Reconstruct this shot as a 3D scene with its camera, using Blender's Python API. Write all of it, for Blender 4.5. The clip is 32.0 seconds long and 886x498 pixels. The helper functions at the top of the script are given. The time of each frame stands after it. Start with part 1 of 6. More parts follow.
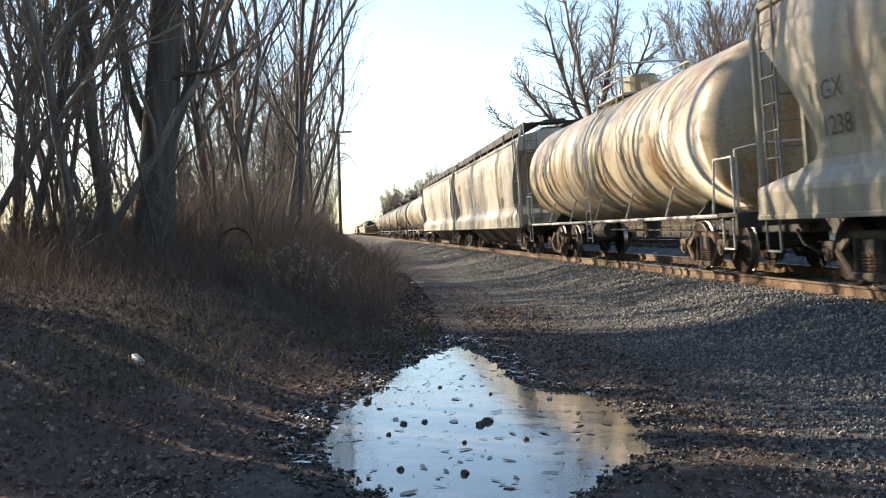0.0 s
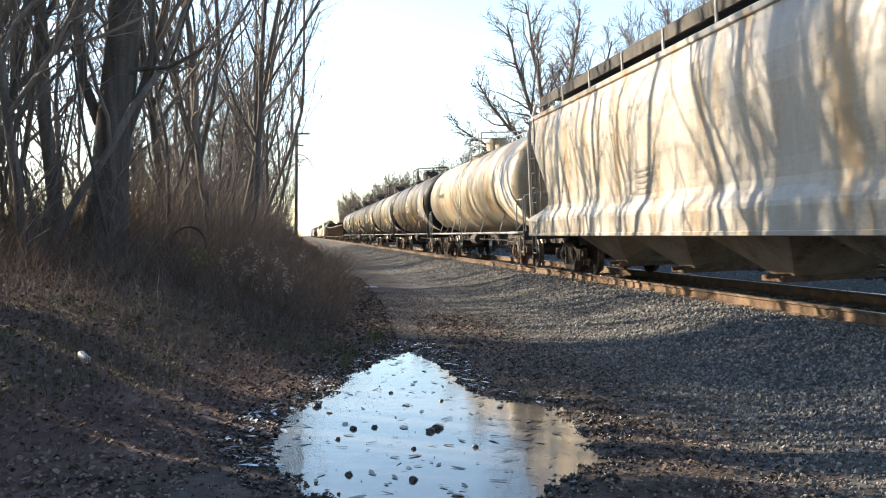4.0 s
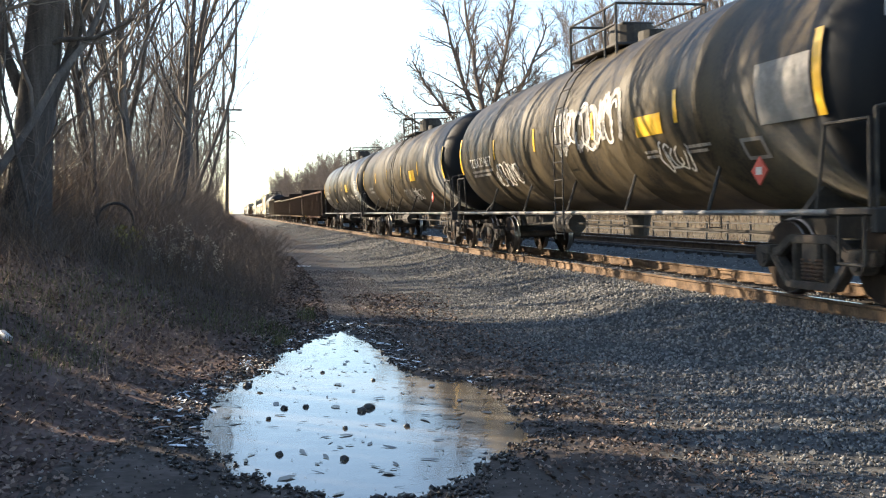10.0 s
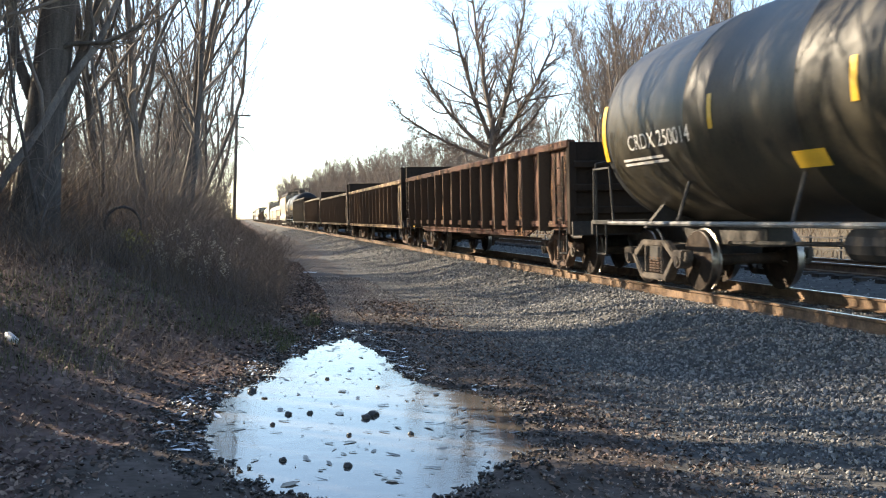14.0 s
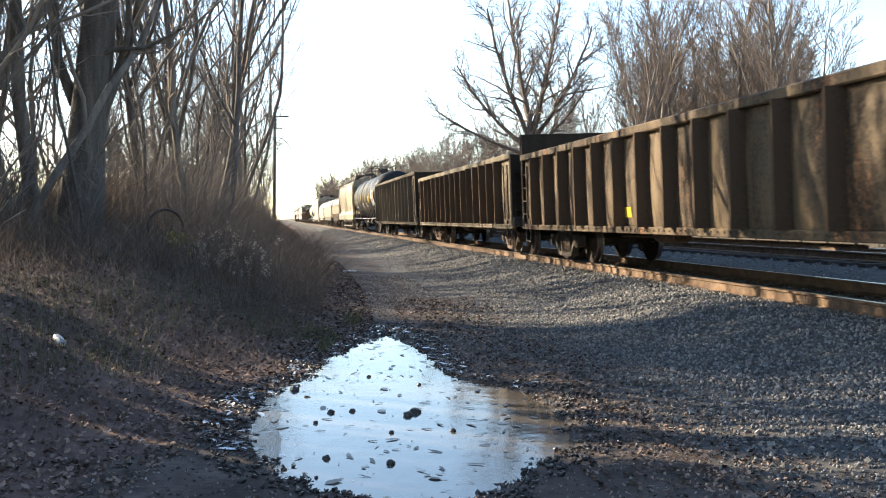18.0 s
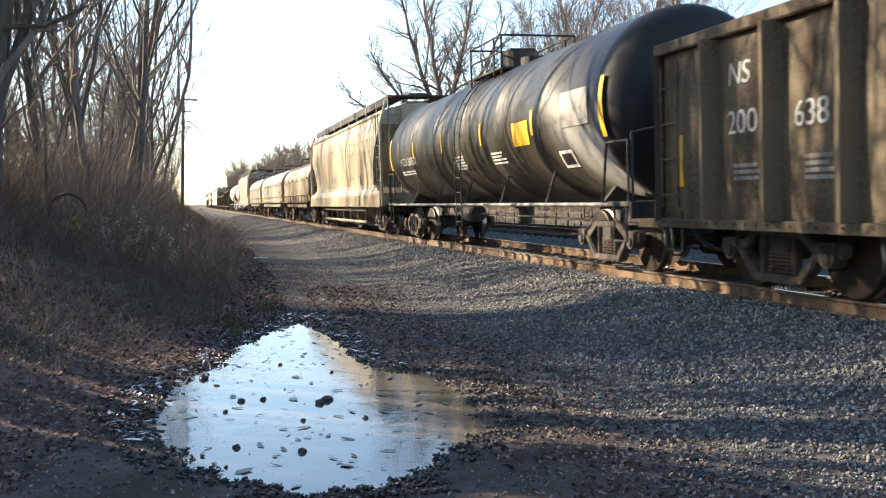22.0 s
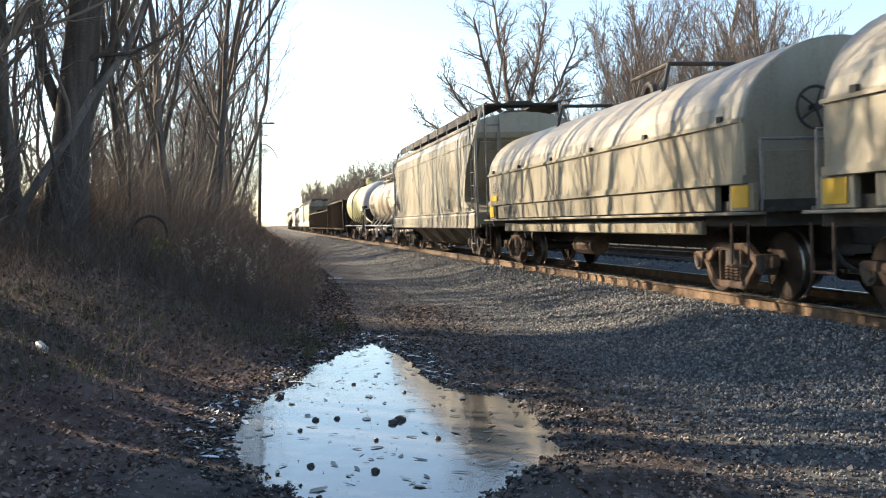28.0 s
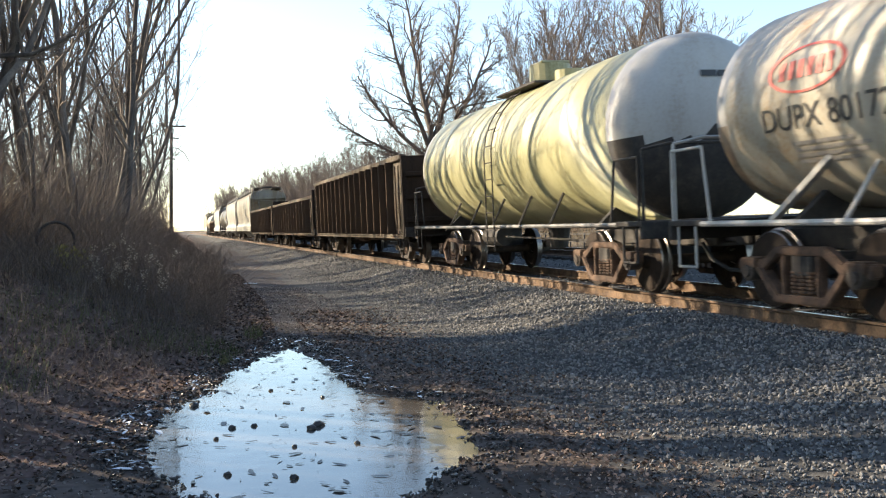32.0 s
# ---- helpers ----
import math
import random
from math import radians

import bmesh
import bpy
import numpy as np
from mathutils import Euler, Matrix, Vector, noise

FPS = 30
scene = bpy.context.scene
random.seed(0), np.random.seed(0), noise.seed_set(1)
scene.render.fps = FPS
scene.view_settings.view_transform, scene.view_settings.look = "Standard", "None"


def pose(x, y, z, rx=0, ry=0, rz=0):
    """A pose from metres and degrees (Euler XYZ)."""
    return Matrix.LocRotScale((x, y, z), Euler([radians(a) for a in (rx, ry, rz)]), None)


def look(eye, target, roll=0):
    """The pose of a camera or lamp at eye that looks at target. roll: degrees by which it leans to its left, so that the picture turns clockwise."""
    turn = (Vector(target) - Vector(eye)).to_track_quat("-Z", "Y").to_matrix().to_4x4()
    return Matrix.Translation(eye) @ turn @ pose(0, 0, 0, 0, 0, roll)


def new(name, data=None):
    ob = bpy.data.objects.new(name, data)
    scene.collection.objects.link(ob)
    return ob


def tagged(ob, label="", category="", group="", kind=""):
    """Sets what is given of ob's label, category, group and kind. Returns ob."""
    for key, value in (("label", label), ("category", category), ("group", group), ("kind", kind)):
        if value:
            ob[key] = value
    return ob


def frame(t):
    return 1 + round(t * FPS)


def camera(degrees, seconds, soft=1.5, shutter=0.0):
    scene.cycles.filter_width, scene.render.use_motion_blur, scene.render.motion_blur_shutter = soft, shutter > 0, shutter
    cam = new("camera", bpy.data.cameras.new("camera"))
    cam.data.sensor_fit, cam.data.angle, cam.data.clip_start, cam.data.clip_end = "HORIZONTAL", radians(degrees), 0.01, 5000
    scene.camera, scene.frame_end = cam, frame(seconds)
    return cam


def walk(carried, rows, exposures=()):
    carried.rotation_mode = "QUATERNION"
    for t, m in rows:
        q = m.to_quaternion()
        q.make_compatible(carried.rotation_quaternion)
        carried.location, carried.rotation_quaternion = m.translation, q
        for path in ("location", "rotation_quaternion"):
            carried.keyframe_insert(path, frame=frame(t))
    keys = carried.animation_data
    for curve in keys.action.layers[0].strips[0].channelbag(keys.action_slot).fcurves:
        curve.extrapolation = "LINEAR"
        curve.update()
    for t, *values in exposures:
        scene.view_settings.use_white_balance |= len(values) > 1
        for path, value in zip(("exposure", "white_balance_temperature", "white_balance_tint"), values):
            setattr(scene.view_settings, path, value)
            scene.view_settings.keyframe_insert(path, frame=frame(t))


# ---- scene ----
# camera: standing beside the puddle
EYE = (0.0, 0.0, 1.6)
cam = camera(51.0, 32.0, soft=1.1, shutter=0.15)
TURNS = [
    (0, 88.89, 1.47, -6.03), (0.5, 88.41, 0.67, -5.77), (1, 88.00, 1.20, -5.51),
    (1.5, 87.60, 1.17, -5.67), (2, 87.62, -0.30, -6.07), (2.5, 87.32, -0.26, -7.25),
    (3, 87.18, -0.00, -7.97), (3.5, 88.75, -1.33, -8.18), (4, 89.24, -0.38, -8.74),
    (4.5, 89.31, -0.59, -10.08), (6.5, 88.63, 0.10, -12.13), (7, 88.31, -0.54, -12.54),
    (7.5, 88.09, -0.34, -13.19), (8, 87.94, -0.45, -12.63), (8.5, 87.83, -0.92, -12.07),
    (9, 87.81, -0.88, -11.94), (9.5, 87.90, -0.00, -11.84), (10, 88.05, -1.03, -12.84),
    (10.5, 88.43, -1.19, -13.98), (11, 88.66, -1.84, -14.05), (11.5, 88.67, -1.55, -13.65),
    (12, 88.64, -1.74, -12.89), (12.5, 88.79, -1.48, -12.71), (13, 88.86, -1.55, -12.64),
    (13.5, 88.72, -1.80, -12.38), (15.5, 88.25, -1.50, -12.74), (16, 88.18, -1.20, -12.48),
    (16.5, 88.29, -1.07, -11.62), (17, 88.34, -1.61, -10.70), (17.5, 88.56, -1.29, -10.21),
    (18, 88.29, -0.73, -10.05), (18.5, 87.91, -0.16, -9.51), (19, 87.71, 0.01, -7.72),
    (19.5, 87.50, -0.23, -7.88), (20, 87.36, -0.29, -9.59), (20.5, 87.33, -0.32, -11.92),
    (21, 87.27, -0.86, -14.05), (21.5, 87.40, -0.58, -15.36), (22, 87.58, -1.11, -15.41),
    (22.5, 87.79, -0.81, -15.94), (23, 87.63, -0.52, -16.33), (23.5, 87.79, -0.30, -14.03),
    (24, 88.17, 0.24, -12.94), (24.5, 88.44, 0.11, -11.48), (25, 88.85, -0.15, -10.37),
    (25.5, 89.12, -0.27, -10.15), (27.5, 88.84, -1.59, -10.99), (28, 88.77, -0.96, -10.93),
    (28.5, 88.95, -0.65, -12.59), (29, 89.26, -0.65, -15.08), (29.5, 89.63, 0.08, -16.37),
    (30, 89.75, -0.42, -16.87), (30.5, 89.76, -0.71, -17.14), (31, 89.54, -0.12, -16.80),
    (31.5, 89.34, -0.16, -16.63), (32, 89.00, -0.32, -16.06),
]
walk(cam, [(t, pose(*EYE, rx, ry, rz)) for t, rx, ry, rz in TURNS], exposures=[(t, 1.88 + e) for t, e in ((0.0, -0.25), (1.5, 0.0), (4.0, -0.06), (7.0, -0.08), (9.0, 0.0), (12.0, 0.18), (17.0, 0.18), (22.0, 0.10), (25.0, -0.05), (29.0, -0.14), (32.0, -0.08))])

# ---- world, sun ----
RAIL_X, GAUGE = 7.55, 1.507          # track centre, rail centre to rail centre
RAIL_Z = 0.77                        # top of the rails, midway between them
CANT = radians(3.0)                  # the track leans into its curve, towards the dirt track
SPEED = 11.57                        # the train, metres a second towards -y
SUN_TO = Vector((-0.80, 0.60, 0.43)).normalized()

world = bpy.data.worlds.new("sky")
scene.world = world
world.use_nodes = True
wn = world.node_tree
sky = wn.nodes.new("ShaderNodeTexSky")
sky.sky_type, sky.sun_disc = "NISHITA", False
sky.sun_elevation = math.asin(SUN_TO.z)
sky.sun_rotation = math.atan2(SUN_TO.x, SUN_TO.y)
sky.air_density, sky.dust_density, sky.ozone_density = 1.0, 0.35, 1.0
wn.links.new(sky.outputs[0], wn.nodes["Background"].inputs[0])
wn.nodes["Background"].inputs[1].default_value = 0.103

sun = new("sun", bpy.data.lights.new("sun", "SUN"))
sun.data.energy, sun.data.angle, sun.data.color = 4.9, radians(0.45), (1.0, 0.83, 0.60)
sun.matrix_world = look(SUN_TO * 100, (0, 0, 0))

# ---- materials ----


def mat(name, colours, rough=0.7, metal=0.0, scale=4.0, stretch=(1, 1, 1), bump=0.0, fine=30.0, detail=6.0, island=0.0, obj_random=0.0, spec=0.5, lo=0.45, hi=0.92, thin=0.0):
    """A surface whose colour runs through the given colours by noise at two scales, with fine relief."""
    m = bpy.data.materials.new(name)
    m.use_nodes = True
    n, l = m.node_tree.nodes, m.node_tree.links
    b = n["Principled BSDF"]
    b.inputs["Roughness"].default_value, b.inputs["Metallic"].default_value = rough, metal
    b.inputs["Specular IOR Level"].default_value = spec
    tc, mp = n.new("ShaderNodeTexCoord"), n.new("ShaderNodeMapping")
    mp.inputs["Scale"].default_value = stretch
    l.new(tc.outputs["Object"], mp.inputs["Vector"])
    a, f = n.new("ShaderNodeTexNoise"), n.new("ShaderNodeTexNoise")
    a.inputs["Scale"].default_value, a.inputs["Detail"].default_value, a.inputs["Roughness"].default_value = scale, detail, 0.65
    f.inputs["Scale"].default_value, f.inputs["Detail"].default_value = fine, 4.0
    l.new(mp.outputs[0], a.inputs["Vector"])
    l.new(tc.outputs["Object"], f.inputs["Vector"])
    mix = n.new("ShaderNodeMath")
    mix.operation = "MULTIPLY_ADD"
    l.new(f.outputs["Fac"], mix.inputs[0])
    mix.inputs[1].default_value = 0.35
    l.new(a.outputs["Fac"], mix.inputs[2])
    last = mix.outputs[0]
    if island or obj_random:
        src = n.new("ShaderNodeNewGeometry").outputs["Random Per Island"] if island else n.new("ShaderNodeObjectInfo").outputs["Random"]
        add = n.new("ShaderNodeMath")
        add.operation = "MULTIPLY_ADD"
        l.new(src, add.inputs[0])
        add.inputs[1].default_value = island or obj_random
        l.new(last, add.inputs[2])
        sub = n.new("ShaderNodeMath")
        sub.operation = "SUBTRACT"
        l.new(add.outputs[0], sub.inputs[0])
        sub.inputs[1].default_value = (island or obj_random) / 2
        last = sub.outputs[0]
    ramp = n.new("ShaderNodeValToRGB")
    l.new(last, ramp.inputs[0])
    e = ramp.color_ramp.elements
    while len(e) < len(colours):
        e.new(0.5)
    for i, c in enumerate(colours):
        e[i].position = lo + (hi - lo) * i / max(1, len(colours) - 1)
        e[i].color = (*c, 1)
    l.new(ramp.outputs[0], b.inputs["Base Color"])
    if bump:
        bp = n.new("ShaderNodeBump")
        bp.inputs["Strength"].default_value, bp.inputs["Distance"].default_value = bump, 0.02
        l.new(last, bp.inputs["Height"])
        l.new(bp.outputs[0], b.inputs["Normal"])
    if thin:
        tr, both = n.new("ShaderNodeBsdfTranslucent"), n.new("ShaderNodeMixShader")
        both.inputs[0].default_value = thin
        l.new(ramp.outputs[0], tr.inputs["Color"])
        l.new(b.outputs[0], both.inputs[1])
        l.new(tr.outputs[0], both.inputs[2])
        l.new(both.outputs[0], n["Material Output"].inputs["Surface"])
    return m


def paint(name, base, dirt, amount=0.5, rough=0.45, streak=True, rust=None, spec=0.5):
    """Weathered car paint: base colour, grime in vertical streaks, blotches, a little rust."""
    k = lambda c, f: tuple(x * f for x in c)
    mixc = lambda a, b, f: tuple(x * (1 - f) + y * f for x, y in zip(a, b))
    cols = [mixc(base, dirt, min(1, amount * 1.7)), mixc(base, dirt, amount * 0.8), mixc(base, dirt, amount * 0.35), base]
    if rust:
        cols.insert(0, rust)
    return mat(name, cols, rough=rough, scale=1.6, stretch=(1.0, 1.0, 0.22) if streak else (1, 1, 1), bump=0.06, fine=22.0, detail=8.0, spec=spec, lo=0.53, hi=0.80)


M = {}
M["bark"] = mat("bark", [(0.041, 0.034, 0.030), (0.088, 0.074, 0.065), (0.165, 0.141, 0.122)], rough=0.95, scale=5, stretch=(1, 1, 0.15), bump=0.8, obj_random=0.25)
M["twig"] = mat("twig", [(0.080, 0.064, 0.053), (0.180, 0.143, 0.117)], rough=0.9, scale=2, obj_random=0.3)
M["bark_pale"] = mat("bark_pale", [(0.072, 0.058, 0.048), (0.144, 0.116, 0.096), (0.208, 0.172, 0.140)], rough=0.95, scale=4, stretch=(1, 1, 0.15), bump=0.4, obj_random=0.3)
M["twig_pale"] = mat("twig_pale", [(0.090, 0.069, 0.057), (0.162, 0.129, 0.108)], rough=0.9, scale=2, obj_random=0.3)
M["soil"] = mat("soil", [(0.057, 0.039, 0.034), (0.111, 0.076, 0.066), (0.186, 0.134, 0.111)], rough=0.95, scale=1.2, bump=1.0, fine=14, spec=0.12)
M["path"] = mat("path", [(0.035, 0.030, 0.027), (0.071, 0.059, 0.052), (0.132, 0.108, 0.097)], rough=0.85, scale=1.6, bump=0.9, fine=18, spec=0.12)
M["gravel_bed"] = mat("gravel_bed", [(0.050, 0.049, 0.048), (0.085, 0.083, 0.080), (0.125, 0.121, 0.115)], rough=0.9, scale=6, bump=1.0, fine=26, spec=0.12)
M["field"] = mat("field", [(0.054, 0.046, 0.026), (0.108, 0.085, 0.054), (0.172, 0.134, 0.090)], rough=0.95, scale=0.4, bump=0.6, fine=6, spec=0.12)
M["stone"] = mat("stone", [(0.075, 0.077, 0.080), (0.128, 0.128, 0.130), (0.185, 0.182, 0.178), (0.250, 0.240, 0.228)], rough=0.85, scale=9, fine=60, island=0.6, spec=0.12)
M["stone_one"] = mat("stone_one", [(0.075, 0.077, 0.080), (0.128, 0.128, 0.130), (0.185, 0.182, 0.178), (0.250, 0.240, 0.228)], rough=0.85, scale=9, fine=60, obj_random=0.6, spec=0.12)
M["pebble"] = mat("pebble", [(0.040, 0.037, 0.036), (0.097, 0.083, 0.075), (0.177, 0.156, 0.143), (0.301, 0.274, 0.253)], rough=0.85, scale=9, fine=60, island=0.5, spec=0.12)
M["leaf"] = mat("leaf", [(0.045, 0.034, 0.028), (0.088, 0.062, 0.050), (0.140, 0.102, 0.082), (0.235, 0.172, 0.138)], rough=0.8, scale=5, island=0.6, spec=0.12)
M["weed"] = mat("weed", [(0.077, 0.058, 0.044), (0.174, 0.131, 0.099), (0.325, 0.247, 0.187)], rough=0.9, scale=1.0, island=0.55, spec=0.12, thin=0.4)
M["dry_grass"] = mat("dry_grass", [(0.086, 0.062, 0.040), (0.172, 0.129, 0.086), (0.276, 0.216, 0.155)], rough=0.9, scale=1.0, island=0.45, spec=0.12, thin=0.4)
M["green_grass"] = mat("green_grass", [(0.048, 0.051, 0.024), (0.091, 0.099, 0.043), (0.157, 0.162, 0.081)], rough=0.9, scale=1.0, island=0.5, spec=0.12)
M["yellow_leaf"] = mat("yellow_leaf", [(0.16, 0.13, 0.025), (0.30, 0.25, 0.06)], rough=0.8, scale=4, island=0.5)
M["wet_leaf"] = mat("wet_leaf", [(0.007, 0.006, 0.006), (0.017, 0.014, 0.012)], rough=0.35, scale=6, island=0.4)
M["plume"] = mat("plume", [(0.40, 0.34, 0.27), (0.62, 0.55, 0.46)], rough=0.95, scale=6, island=0.4, spec=0.12, thin=0.4)
M["rust"] = mat("rust", [(0.048, 0.030, 0.019), (0.120, 0.074, 0.043), (0.208, 0.132, 0.076)], rough=0.85, scale=5, bump=0.3)
M["rail_head"] = mat("rail_head", [(0.35, 0.34, 0.33), (0.5, 0.49, 0.48)], rough=0.28, metal=1.0, scale=8, stretch=(1, 0.1, 1))
M["tie"] = mat("tie", [(0.022, 0.018, 0.015), (0.05, 0.04, 0.034), (0.10, 0.085, 0.07)], rough=0.9, scale=4, stretch=(0.2, 1, 1), bump=0.5, obj_random=0.3)
M["grimy"] = mat("grimy", [(0.012, 0.011, 0.010), (0.028, 0.024, 0.021), (0.06, 0.048, 0.038)], rough=0.75, scale=5, bump=0.25)
M["truck_dirt"] = mat("truck_dirt", [(0.018, 0.015, 0.013), (0.055, 0.043, 0.034), (0.12, 0.095, 0.073)], rough=0.85, scale=5, bump=0.35)
M["truck_rust"] = mat("truck_rust", [(0.025, 0.015, 0.011), (0.08, 0.047, 0.03), (0.16, 0.095, 0.06)], rough=0.85, scale=5, bump=0.35)
M["wheel"] = mat("wheel", [(0.010, 0.008, 0.007), (0.030, 0.020, 0.014), (0.055, 0.035, 0.023)], rough=0.8, scale=6, spec=0.25)
M["tread"] = mat("tread", [(0.16, 0.13, 0.11), (0.30, 0.28, 0.26)], rough=0.35, metal=1.0, scale=8)
M["steel_grey"] = mat("steel_grey", [(0.072, 0.069, 0.066), (0.150, 0.144, 0.138), (0.228, 0.222, 0.213)], rough=0.55, scale=5)
M["white_pipe"] = mat("white_pipe", [(0.262, 0.247, 0.225), (0.435, 0.420, 0.398)], rough=0.5, scale=5)
M["mark_yellow"] = mat("mark_yellow", [(0.496, 0.288, 0.016), (0.640, 0.400, 0.032)], rough=0.4, scale=3)
M["mark_white"] = mat("mark_white", [(0.400, 0.392, 0.368), (0.600, 0.584, 0.560)], rough=0.5, scale=3)
M["mark_red"] = mat("mark_red", [(0.42, 0.05, 0.03), (0.55, 0.08, 0.05)], rough=0.5, scale=3)
M["mark_black"] = mat("mark_black", [(0.012, 0.012, 0.013), (0.03, 0.03, 0.03)], rough=0.5, scale=3)
M["mark_faded"] = mat("mark_faded", [(0.14, 0.13, 0.12), (0.30, 0.28, 0.26)], rough=0.6, scale=3)
M["mark_rusty"] = mat("mark_rusty", [(0.38, 0.20, 0.05), (0.52, 0.29, 0.08)], rough=0.6, scale=3)
M["wood_pole"] = mat("wood_pole", [(0.05, 0.04, 0.033), (0.10, 0.085, 0.07)], rough=0.9, scale=3, stretch=(1, 1, 0.1), bump=0.3)
M["litter"] = mat("litter", [(0.280, 0.294, 0.315), (0.434, 0.448, 0.462)], rough=0.4, scale=6)
M["rubber"] = mat("rubber", [(0.012, 0.012, 0.012), (0.035, 0.033, 0.032)], rough=0.8, scale=6)
# car paints
M["hop_white"] = paint("hop_white", (0.355, 0.340, 0.318), (0.237, 0.185, 0.126), 0.4, rust=(0.30, 0.205, 0.115))
M["hop_grey"] = paint("hop_grey", (0.300, 0.290, 0.262), (0.185, 0.155, 0.115), 0.42, rust=(0.20, 0.13, 0.07))
M["hop_pale"] = paint("hop_pale", (0.240, 0.222, 0.178), (0.165, 0.138, 0.098), 0.35, rust=(0.17, 0.13, 0.085))
M["hop_tan"] = paint("hop_tan", (0.300, 0.258, 0.178), (0.205, 0.140, 0.074), 0.42, rust=(0.22, 0.11, 0.05))
M["bay_grime"] = paint("bay_grime", (0.230, 0.195, 0.150), (0.060, 0.045, 0.033), 0.5, rough=0.85)
# Near-black for both end heads, darker than the shells they close
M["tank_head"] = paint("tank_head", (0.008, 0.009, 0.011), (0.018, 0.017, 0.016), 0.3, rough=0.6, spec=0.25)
M["head_stained"] = paint("head_stained", (0.200, 0.160, 0.115), (0.075, 0.045, 0.026), 0.65)
M["head_pale"] = paint("head_pale", (0.400, 0.390, 0.370), (0.240, 0.200, 0.150), 0.3)
M["gon_end"] = paint("gon_end", (0.033, 0.023, 0.017), (0.012, 0.009, 0.007), 0.5, rough=0.85, spec=0.15)
M["graffiti_orange"] = mat("graffiti_orange", [(0.22, 0.09, 0.03), (0.36, 0.16, 0.05)], rough=0.6, scale=4)
M["graffiti_green"] = mat("graffiti_green", [(0.07, 0.065, 0.035), (0.13, 0.12, 0.07)], rough=0.7, scale=4)
M["roof_grey"] = paint("roof_grey", (0.280, 0.280, 0.280), (0.154, 0.140, 0.126), 0.4)
M["tank_cream"] = paint("tank_cream", (0.320, 0.286, 0.216), (0.190, 0.125, 0.066), 0.45, rust=(0.24, 0.13, 0.05))
M["tank_white"] = paint("tank_white", (0.355, 0.328, 0.268), (0.220, 0.158, 0.086), 0.42, rust=(0.26, 0.16, 0.08))
M["tank_brown"] = paint("tank_brown", (0.088, 0.064, 0.036), (0.020, 0.016, 0.012), 0.6, rough=0.45, spec=0.35)
M["tank_dirty"] = paint("tank_dirty", (0.165, 0.148, 0.106), (0.028, 0.024, 0.019), 0.6, rough=0.45, spec=0.35)
M["tank_olive"] = paint("tank_olive", (0.066, 0.050, 0.028), (0.012, 0.010, 0.008), 0.6, rough=0.55, spec=0.22)
M["tank_black"] = paint("tank_black", (0.034, 0.029, 0.019), (0.006, 0.006, 0.006), 0.6, rough=0.45, spec=0.28)
M["tank_green"] = paint("tank_green", (0.315, 0.298, 0.165), (0.175, 0.168, 0.075), 0.45)
M["gon_red"] = paint("gon_red", (0.100, 0.044, 0.028), (0.036, 0.020, 0.012), 0.6, rough=0.75, rust=(0.22, 0.11, 0.05), spec=0.2)
M["gon_rust"] = paint("gon_rust", (0.255, 0.172, 0.095), (0.034, 0.022, 0.014), 0.62, rough=0.8, rust=(0.125, 0.052, 0.024), spec=0.25)
# Rust brown, with the shade on the ribs' near faces darkened into it
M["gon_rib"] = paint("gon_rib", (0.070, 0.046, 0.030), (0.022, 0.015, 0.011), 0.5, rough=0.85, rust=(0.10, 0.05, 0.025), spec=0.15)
M["gon_dark"] = paint("gon_dark", (0.118, 0.084, 0.050), (0.024, 0.018, 0.013), 0.6, rough=0.75, rust=(0.15, 0.075, 0.035), spec=0.25)
M["gon_black"] = paint("gon_black", (0.119, 0.092, 0.060), (0.036, 0.028, 0.020), 0.55, rough=0.75, rust=(0.085, 0.042, 0.022), spec=0.25)
M["gon_tan"] = paint("gon_tan", (0.174, 0.147, 0.102), (0.090, 0.068, 0.044), 0.5, rough=0.75, rust=(0.10, 0.060, 0.034), spec=0.25)
M["coil_rust"] = paint("coil_rust", (0.250, 0.208, 0.128), (0.105, 0.058, 0.030), 0.65, rust=(0.13, 0.065, 0.032))
M["coil_white"] = paint("coil_white", (0.225, 0.206, 0.160), (0.150, 0.112, 0.066), 0.45)
M["coil_base"] = paint("coil_base", (0.095, 0.055, 0.034), (0.035, 0.021, 0.014), 0.5, rough=0.8)

# ---- building helpers ----


def mesh_of(bm, name, material, smooth=False):
    me = bpy.data.meshes.new(name)
    bm.to_mesh(me)
    bm.free()
    for m in (material if isinstance(material, (list, tuple)) else [material]):
        me.materials.append(M[m])
    if smooth:
        for p in me.polygons:
            p.use_smooth = True
    return me


def part(name, bm, material, parent=None, label="", smooth=False, at=(0, 0, 0)):
    ob = new(name, mesh_of(bm, name, material, smooth))
    ob.parent = parent
    ob.location = at
    if label:
        tagged(ob, label)
    return ob


def raw(name, verts, faces, material, parent=None, smooth=False):
    me = bpy.data.meshes.new(name)
    me.from_pydata(verts, [], faces)
    for m in (material if isinstance(material, (list, tuple)) else [material]):
        me.materials.append(M[m])
    if smooth:
        me.polygons.foreach_set("use_smooth", [True] * len(me.polygons))
    ob = new(name, me)
    ob.parent = parent
    return ob


